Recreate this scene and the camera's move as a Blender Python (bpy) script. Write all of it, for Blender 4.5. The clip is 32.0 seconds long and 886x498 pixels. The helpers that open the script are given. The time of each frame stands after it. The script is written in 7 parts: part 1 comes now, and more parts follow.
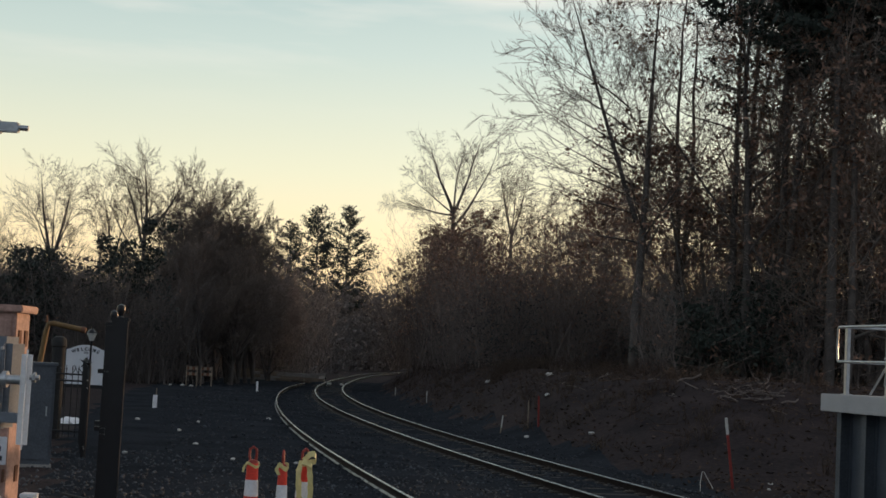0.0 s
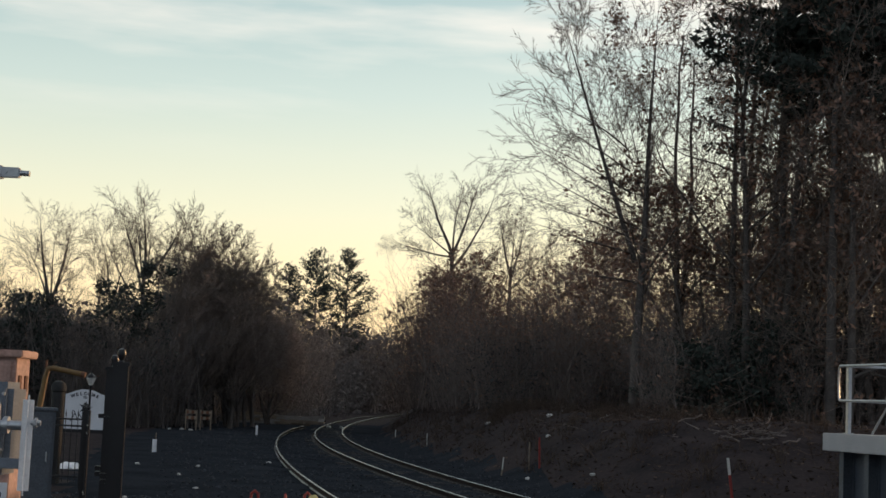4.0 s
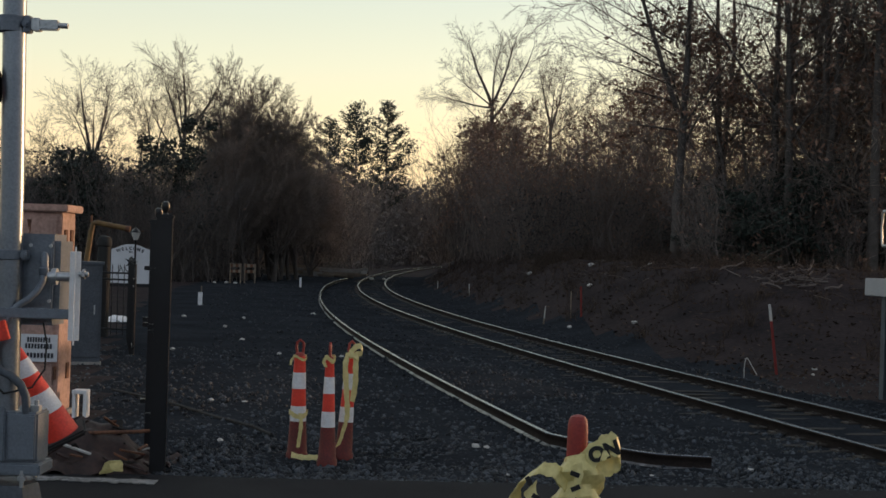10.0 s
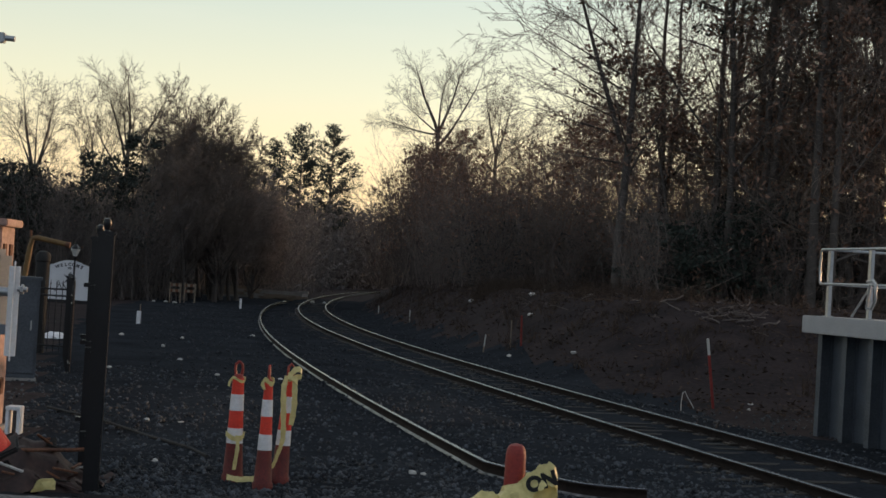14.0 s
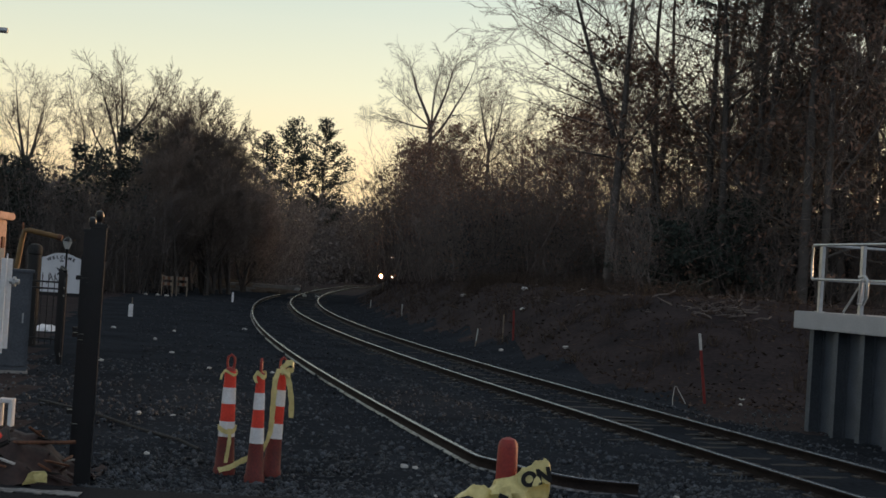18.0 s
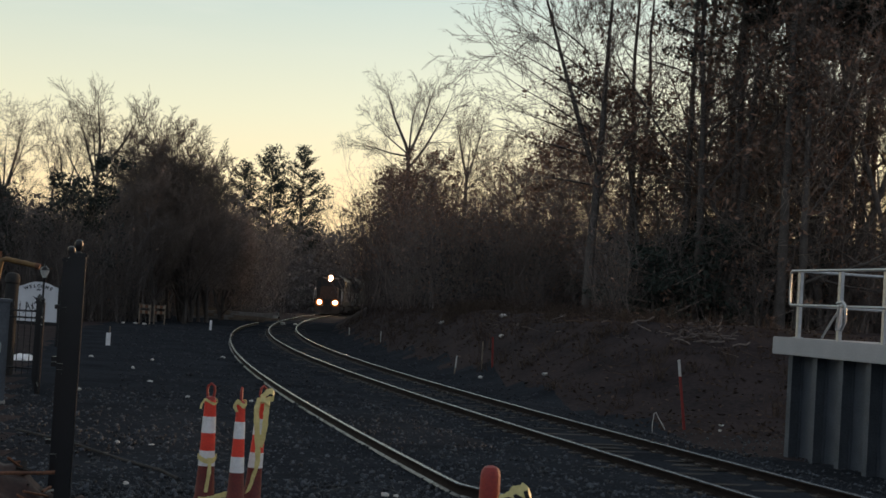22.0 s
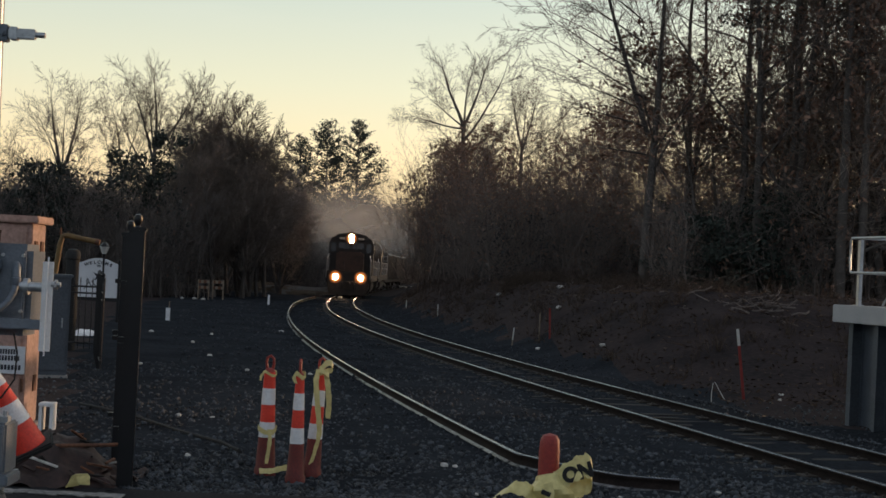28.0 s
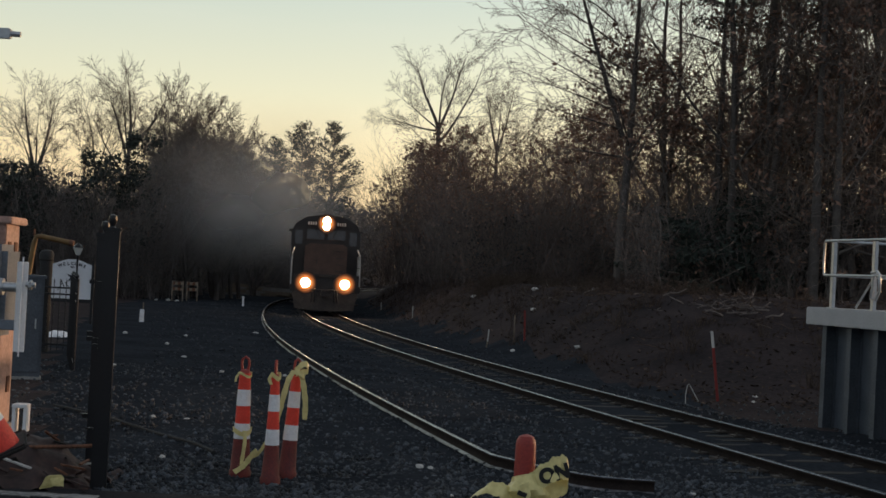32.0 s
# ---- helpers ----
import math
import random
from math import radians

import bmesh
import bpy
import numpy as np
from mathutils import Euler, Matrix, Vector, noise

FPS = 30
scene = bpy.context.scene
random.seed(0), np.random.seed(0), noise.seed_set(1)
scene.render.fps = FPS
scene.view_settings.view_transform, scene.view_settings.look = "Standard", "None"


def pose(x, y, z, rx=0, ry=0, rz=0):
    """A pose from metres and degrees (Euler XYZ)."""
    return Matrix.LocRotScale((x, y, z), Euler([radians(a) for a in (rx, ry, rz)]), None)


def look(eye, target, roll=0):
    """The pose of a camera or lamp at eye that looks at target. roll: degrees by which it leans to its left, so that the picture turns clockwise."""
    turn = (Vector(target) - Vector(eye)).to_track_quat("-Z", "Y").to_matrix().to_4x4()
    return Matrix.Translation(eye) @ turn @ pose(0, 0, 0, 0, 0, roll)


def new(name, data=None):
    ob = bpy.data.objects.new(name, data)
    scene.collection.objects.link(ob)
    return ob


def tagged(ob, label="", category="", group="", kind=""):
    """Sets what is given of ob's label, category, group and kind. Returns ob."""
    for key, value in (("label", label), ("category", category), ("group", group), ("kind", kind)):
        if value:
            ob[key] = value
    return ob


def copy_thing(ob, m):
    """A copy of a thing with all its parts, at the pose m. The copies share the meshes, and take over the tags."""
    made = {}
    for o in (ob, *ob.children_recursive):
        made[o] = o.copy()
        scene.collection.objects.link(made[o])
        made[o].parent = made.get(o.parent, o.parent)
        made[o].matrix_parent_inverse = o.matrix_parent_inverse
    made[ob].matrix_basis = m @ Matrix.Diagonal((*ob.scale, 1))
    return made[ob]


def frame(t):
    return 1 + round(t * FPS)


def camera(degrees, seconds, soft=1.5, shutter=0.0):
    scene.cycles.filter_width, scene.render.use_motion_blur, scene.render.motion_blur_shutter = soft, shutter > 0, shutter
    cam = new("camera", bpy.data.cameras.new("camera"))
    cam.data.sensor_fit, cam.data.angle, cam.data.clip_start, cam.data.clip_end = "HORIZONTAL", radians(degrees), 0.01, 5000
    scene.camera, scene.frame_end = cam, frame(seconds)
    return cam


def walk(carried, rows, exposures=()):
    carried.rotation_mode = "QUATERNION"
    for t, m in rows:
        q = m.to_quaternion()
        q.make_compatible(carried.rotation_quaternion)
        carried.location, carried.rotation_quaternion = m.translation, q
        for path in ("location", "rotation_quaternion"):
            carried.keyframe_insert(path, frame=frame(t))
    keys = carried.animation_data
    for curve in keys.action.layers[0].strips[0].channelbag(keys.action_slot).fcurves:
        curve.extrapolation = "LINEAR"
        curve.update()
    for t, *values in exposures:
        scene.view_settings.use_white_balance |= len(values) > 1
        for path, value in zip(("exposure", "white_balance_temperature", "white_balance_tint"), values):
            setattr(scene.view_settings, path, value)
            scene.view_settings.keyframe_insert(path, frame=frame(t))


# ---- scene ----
# ---------------------------------------------------------------- camera and its way
cam = camera(33.0, 32.0, soft=1.6)
# seconds, x, y, z, yaw to the left, pitch up, roll
ROWS = [
    (0.0, 0.031, -0.001, 1.973, -1.162, 4.263, 2.917),
    (0.5, 0.031, -0.001, 1.972, -1.208, 4.412, 2.946),
    (1.0, 0.033, -0.000, 1.972, -1.353, 4.610, 2.930),
    (1.5, 0.028, -0.001, 1.973, -1.204, 5.150, 2.938),
    (2.0, 0.029, -0.002, 1.975, -1.190, 5.354, 2.707),
    (2.5, 0.024, -0.002, 1.975, -1.378, 5.413, 2.481),
    (3.0, 0.019, -0.002, 1.977, -1.639, 5.609, 2.576),
    (3.5, 0.014, -0.002, 1.976, -1.262, 5.757, 2.506),
    (5.5, 0.024, -0.001, 1.968, -1.046, 5.960, 2.493),
    (6.0, 0.026, -0.001, 1.965, -1.248, 5.981, 2.416),
    (6.5, 0.020, -0.002, 1.969, -1.199, 6.059, 2.469),
    (7.0, 0.023, -0.001, 1.970, -1.271, 6.018, 2.383),
    (7.5, 0.025, -0.001, 1.968, -1.187, 5.814, 2.378),
    (8.0, 0.021, -0.002, 1.969, -0.724, 5.780, 2.163),
    (8.5, 0.020, 0.001, 1.958, -0.409, 4.518, 1.785),
    (9.0, 0.018, 0.003, 1.949, -0.212, 1.134, 1.658),
    (9.5, 0.015, 0.001, 1.948, 0.000, -0.281, 1.650),
    (10.0, 0.011, 0.002, 1.950, 0.203, 0.134, 1.829),
    (10.5, 0.010, 0.000, 1.951, 0.153, 0.332, 2.080),
    (11.0, 0.010, -0.000, 1.950, -0.344, 0.461, 2.257),
    (11.5, 0.015, 0.001, 1.946, -0.822, 0.313, 2.106),
    (12.0, 0.010, 0.000, 1.945, -0.853, 0.318, 2.135),
    (12.5, 0.008, -0.001, 1.948, -0.684, 0.686, 2.357),
    (13.0, -0.000, -0.001, 1.950, -0.677, 1.101, 2.725),
    (13.5, 0.004, -0.000, 1.950, -1.341, 1.270, 3.270),
    (14.0, 0.002, -0.000, 1.950, -1.967, 1.234, 3.478),
    (14.5, 0.008, 0.000, 1.947, -2.128, 0.960, 3.314),
    (16.5, 0.001, -0.001, 1.947, -1.911, 0.942, 3.250),
    (17.0, 0.000, -0.001, 1.946, -2.210, 1.091, 3.402),
    (17.5, -0.003, -0.001, 1.951, -2.393, 1.143, 3.655),
    (18.0, 0.000, -0.001, 1.947, -2.272, 1.033, 3.690),
    (18.5, -0.006, -0.001, 1.942, -2.099, 0.765, 3.851),
    (19.0, -0.008, -0.001, 1.939, -1.834, 0.405, 4.052),
    (19.5, -0.009, -0.001, 1.946, -1.853, 0.500, 4.133),
    (20.0, -0.017, 0.001, 1.952, -2.265, 1.047, 4.176),
    (20.5, -0.027, 0.003, 1.952, -2.119, 1.703, 4.107),
    (21.0, -0.030, 0.002, 1.955, -2.301, 2.155, 3.996),
    (21.5, -0.023, 0.001, 1.952, -3.004, 2.125, 3.813),
    (22.0, -0.021, -0.002, 1.951, -3.050, 2.118, 3.452),
    (22.5, -0.012, -0.001, 1.946, -2.481, 2.061, 2.744),
    (23.0, -0.015, -0.000, 1.949, -1.478, 2.078, 2.149),
    (23.5, -0.012, -0.001, 1.954, -0.593, 2.495, 2.055),
    (24.0, -0.012, -0.001, 1.951, -0.046, 2.611, 2.132),
    (24.5, -0.022, 0.002, 1.949, 0.391, 2.093, 2.218),
    (25.0, -0.017, 0.002, 1.938, 0.613, 1.181, 2.359),
    (25.5, -0.019, 0.002, 1.943, 0.134, 0.938, 2.773),
    (26.0, -0.021, 0.003, 1.944, -0.661, 1.120, 3.039),
    (26.5, -0.026, 0.002, 1.942, -1.222, 1.038, 3.030),
    (28.5, -0.023, 0.001, 1.924, -0.863, 0.913, 2.853),
    (29.0, -0.022, 0.000, 1.921, -0.636, 0.594, 3.082),
    (29.5, -0.024, 0.001, 1.926, -0.596, 1.086, 3.345),
    (30.0, -0.017, 0.002, 1.921, -1.090, 1.409, 3.115),
    (30.5, -0.021, 0.002, 1.913, -2.345, 1.292, 2.952),
    (31.0, -0.018, 0.002, 1.921, -3.166, 1.393, 2.793),
    (31.5, -0.022, -0.000, 1.914, -2.539, 1.051, 2.680),
    (32.0, -0.035, 0.002, 1.920, -1.929, 1.099, 2.956),
]


def eye_pose(x, y, z, yaw, pitch, roll):
    a, b = radians(yaw), radians(pitch)
    way = Vector((-math.sin(a) * math.cos(b), math.cos(a) * math.cos(b), math.sin(b)))
    return look((x, y, z), Vector((x, y, z)) + way, roll)


walk(cam, [(t, eye_pose(*row)) for t, *row in ROWS], exposures=[(0.0, 0.02), (2.0, 0.08), (5.0, 0.1), (8.0, 0.1), (9.0, 0.08), (12.0, 0.08), (15.0, 0.03), (20.0, 0.0), (26.0, 0.0), (30.0, -0.08), (32.0, -0.10)])

# ---------------------------------------------------------------- light
SUN_AZ, SUN_EL = 54.0, 4.0     # degrees right of ahead, degrees above the horizon
world = bpy.data.worlds.new("dusk_sky")
scene.world = world
world.use_nodes = True
wn, wl = world.node_tree.nodes, world.node_tree.links
sky = wn.new("ShaderNodeTexSky")
sky.sky_type = "NISHITA"
sky.sun_disc = False
sky.sun_elevation, sky.sun_rotation = radians(SUN_EL), radians(SUN_AZ)
sky.air_density, sky.dust_density, sky.ozone_density = 1.0, 2.5, 1.5
# low haze glowing with the last light, thinning upwards, and thin streaks of cloud in it
geo, split = wn.new("ShaderNodeTexCoord"), wn.new("ShaderNodeSeparateXYZ")
wl.new(geo.outputs["Generated"], split.inputs[0])
ramp = wn.new("ShaderNodeValToRGB")
for k, (at, col) in enumerate(((0.0, (7.5, 5.3, 3.1)), (0.06, (6.95, 5.4, 3.3)), (0.12, (5.3, 5.0, 3.6)), (0.20, (3.5, 4.0, 3.6)), (0.30, (1.9, 2.7, 2.75)), (0.55, (0.7, 1.0, 1.15)), (1.0, (0.4, 0.6, 0.75)))):
    el = ramp.color_ramp.elements[k] if k < 2 else ramp.color_ramp.elements.new(at)
    el.position, el.color = at, (*[c / 8 for c in col], 1)
wl.new(split.outputs["Z"], ramp.inputs[0])
stretch = wn.new("ShaderNodeMapping")
stretch.inputs["Rotation"].default_value = (0, radians(-14), 0)
stretch.inputs["Scale"].default_value = (2.6, 1.7, 17.0)
wl.new(geo.outputs["Generated"], stretch.inputs[0])
cirrus = wn.new("ShaderNodeTexNoise")
cirrus.inputs["Scale"].default_value, cirrus.inputs["Detail"].default_value, cirrus.inputs["Roughness"].default_value = 1.5, 5, 0.52
wl.new(stretch.outputs[0], cirrus.inputs["Vector"])
thin, rise = wn.new("ShaderNodeMapRange"), wn.new("ShaderNodeMapRange")
thin.inputs[1].default_value, thin.inputs[2].default_value, thin.inputs[4].default_value = 0.46, 0.68, 0.95
rise.inputs[1].default_value, rise.inputs[2].default_value = 0.15, 0.27
wl.new(cirrus.outputs[0], thin.inputs[0]), wl.new(split.outputs["Z"], rise.inputs[0])
veil = wn.new("ShaderNodeMath")
veil.operation = "MULTIPLY"
wl.new(thin.outputs[0], veil.inputs[0]), wl.new(rise.outputs[0], veil.inputs[1])
cloud = wn.new("ShaderNodeMix")
cloud.data_type = "RGBA"
cloud.inputs["B"].default_value = (0.80, 0.70, 0.60, 1)
# away from the sunset the sky is dimmer and bluer
dusk, side, around = wn.new("ShaderNodeValToRGB"), wn.new("ShaderNodeMapRange"), wn.new("ShaderNodeMix")
for k, (at, col) in enumerate(((0.0, (0.22, 0.23, 0.28)), (0.3, (0.20, 0.25, 0.335)), (1.0, (0.07, 0.10, 0.135)))):
    el = dusk.color_ramp.elements[k] if k < 2 else dusk.color_ramp.elements.new(at)
    el.position, el.color = at, (*col, 1)
side.interpolation_type = "SMOOTHSTEP"
side.inputs[1].default_value, side.inputs[2].default_value = -0.35, 0.8
around.data_type = "RGBA"
wl.new(split.outputs["Z"], dusk.inputs[0]), wl.new(split.outputs["Y"], side.inputs[0]), wl.new(side.outputs[0], around.inputs["Factor"])
wl.new(dusk.outputs[0], around.inputs["A"]), wl.new(ramp.outputs[0], around.inputs["B"])
wl.new(veil.outputs[0], cloud.inputs["Factor"]), wl.new(around.outputs["Result"], cloud.inputs["A"])
haze = wn.new("ShaderNodeBackground")
haze.inputs[1].default_value = 1.08
wl.new(cloud.outputs["Result"], haze.inputs[0])
wl.new(sky.outputs[0], wn["Background"].inputs[0])
wn["Background"].inputs[1].default_value = 0.12
both = wn.new("ShaderNodeAddShader")
wl.new(wn["Background"].outputs[0], both.inputs[0]), wl.new(haze.outputs[0], both.inputs[1])
wl.new(both.outputs[0], wn["World Output"].inputs["Surface"])
sun = new("sun", bpy.data.lights.new("sun", "SUN"))
sun.data.energy, sun.data.angle, sun.data.color = 2.0, radians(0.6), (1.0, 0.62, 0.36)
a, b = radians(SUN_AZ), radians(SUN_EL)
sun.matrix_world = look((60, 30, 8), Vector((60, 30, 8)) - Vector((math.sin(a) * math.cos(b), math.cos(a) * math.cos(b), math.sin(b))))

# ---------------------------------------------------------------- materials


def material(name, col, col2=None, rough=0.7, metal=0.0, scale=8.0, fine=90.0, bump=0.3, spec=0.4, vary=0.0, emit=0.0, detail=6.0):
    """Two scales of colour variation and a fine relief, in object space metres."""
    m = bpy.data.materials.new(name)
    m.use_nodes = True
    n, l = m.node_tree.nodes, m.node_tree.links
    bs = n["Principled BSDF"]
    bs.inputs["Roughness"].default_value, bs.inputs["Metallic"].default_value = rough, metal
    bs.inputs["Specular IOR Level"].default_value = spec
    col2 = col2 or tuple(c * 0.65 for c in col)
    co = n.new("ShaderNodeTexCoord")
    big, small = n.new("ShaderNodeTexNoise"), n.new("ShaderNodeTexNoise")
    big.inputs["Scale"].default_value, big.inputs["Detail"].default_value = scale, detail
    small.inputs["Scale"].default_value, small.inputs["Detail"].default_value = fine, 4
    for t in (big, small):
        l.new(co.outputs["Object"], t.inputs["Vector"])
    add = n.new("ShaderNodeMath")
    add.operation = "MULTIPLY_ADD"
    add.inputs[1].default_value = 0.5
    l.new(small.outputs[0], add.inputs[0])
    half = n.new("ShaderNodeMath")
    half.operation = "MULTIPLY"
    half.inputs[1].default_value = 0.5
    l.new(big.outputs[0], half.inputs[0])
    l.new(half.outputs[0], add.inputs[2])
    ramp = n.new("ShaderNodeValToRGB")
    ramp.color_ramp.elements[0].position, ramp.color_ramp.elements[1].position = 0.36, 0.64
    ramp.color_ramp.elements[0].color, ramp.color_ramp.elements[1].color = (*col2, 1), (*col, 1)
    l.new(add.outputs[0], ramp.inputs[0])
    out = ramp.outputs[0]
    if vary:
        info = n.new("ShaderNodeNewGeometry") if vary < 0 else n.new("ShaderNodeObjectInfo")
        hsv = n.new("ShaderNodeHueSaturation")
        rng = n.new("ShaderNodeMapRange")
        rng.inputs[3].default_value, rng.inputs[4].default_value = 1 - abs(vary), 1 + abs(vary)
        l.new(info.outputs["Random Per Island" if vary < 0 else "Random"], rng.inputs[0])
        l.new(rng.outputs[0], hsv.inputs["Value"])
        l.new(out, hsv.inputs["Color"])
        out = hsv.outputs[0]
    l.new(out, bs.inputs["Base Color"])
    if bump:
        bp = n.new("ShaderNodeBump")
        bp.inputs["Strength"].default_value, bp.inputs["Distance"].default_value = bump, 0.02
        l.new(add.outputs[0], bp.inputs["Height"])
        l.new(bp.outputs[0], bs.inputs["Normal"])
    rr = n.new("ShaderNodeMapRange")
    rr.inputs[3].default_value, rr.inputs[4].default_value = min(1, rough + 0.12), max(0.03, rough - 0.12)
    l.new(small.outputs[0], rr.inputs[0])
    l.new(rr.outputs[0], bs.inputs["Roughness"])
    if emit:
        bs.inputs["Emission Color"].default_value = (*col, 1)
        bs.inputs["Emission Strength"].default_value = emit
    return m


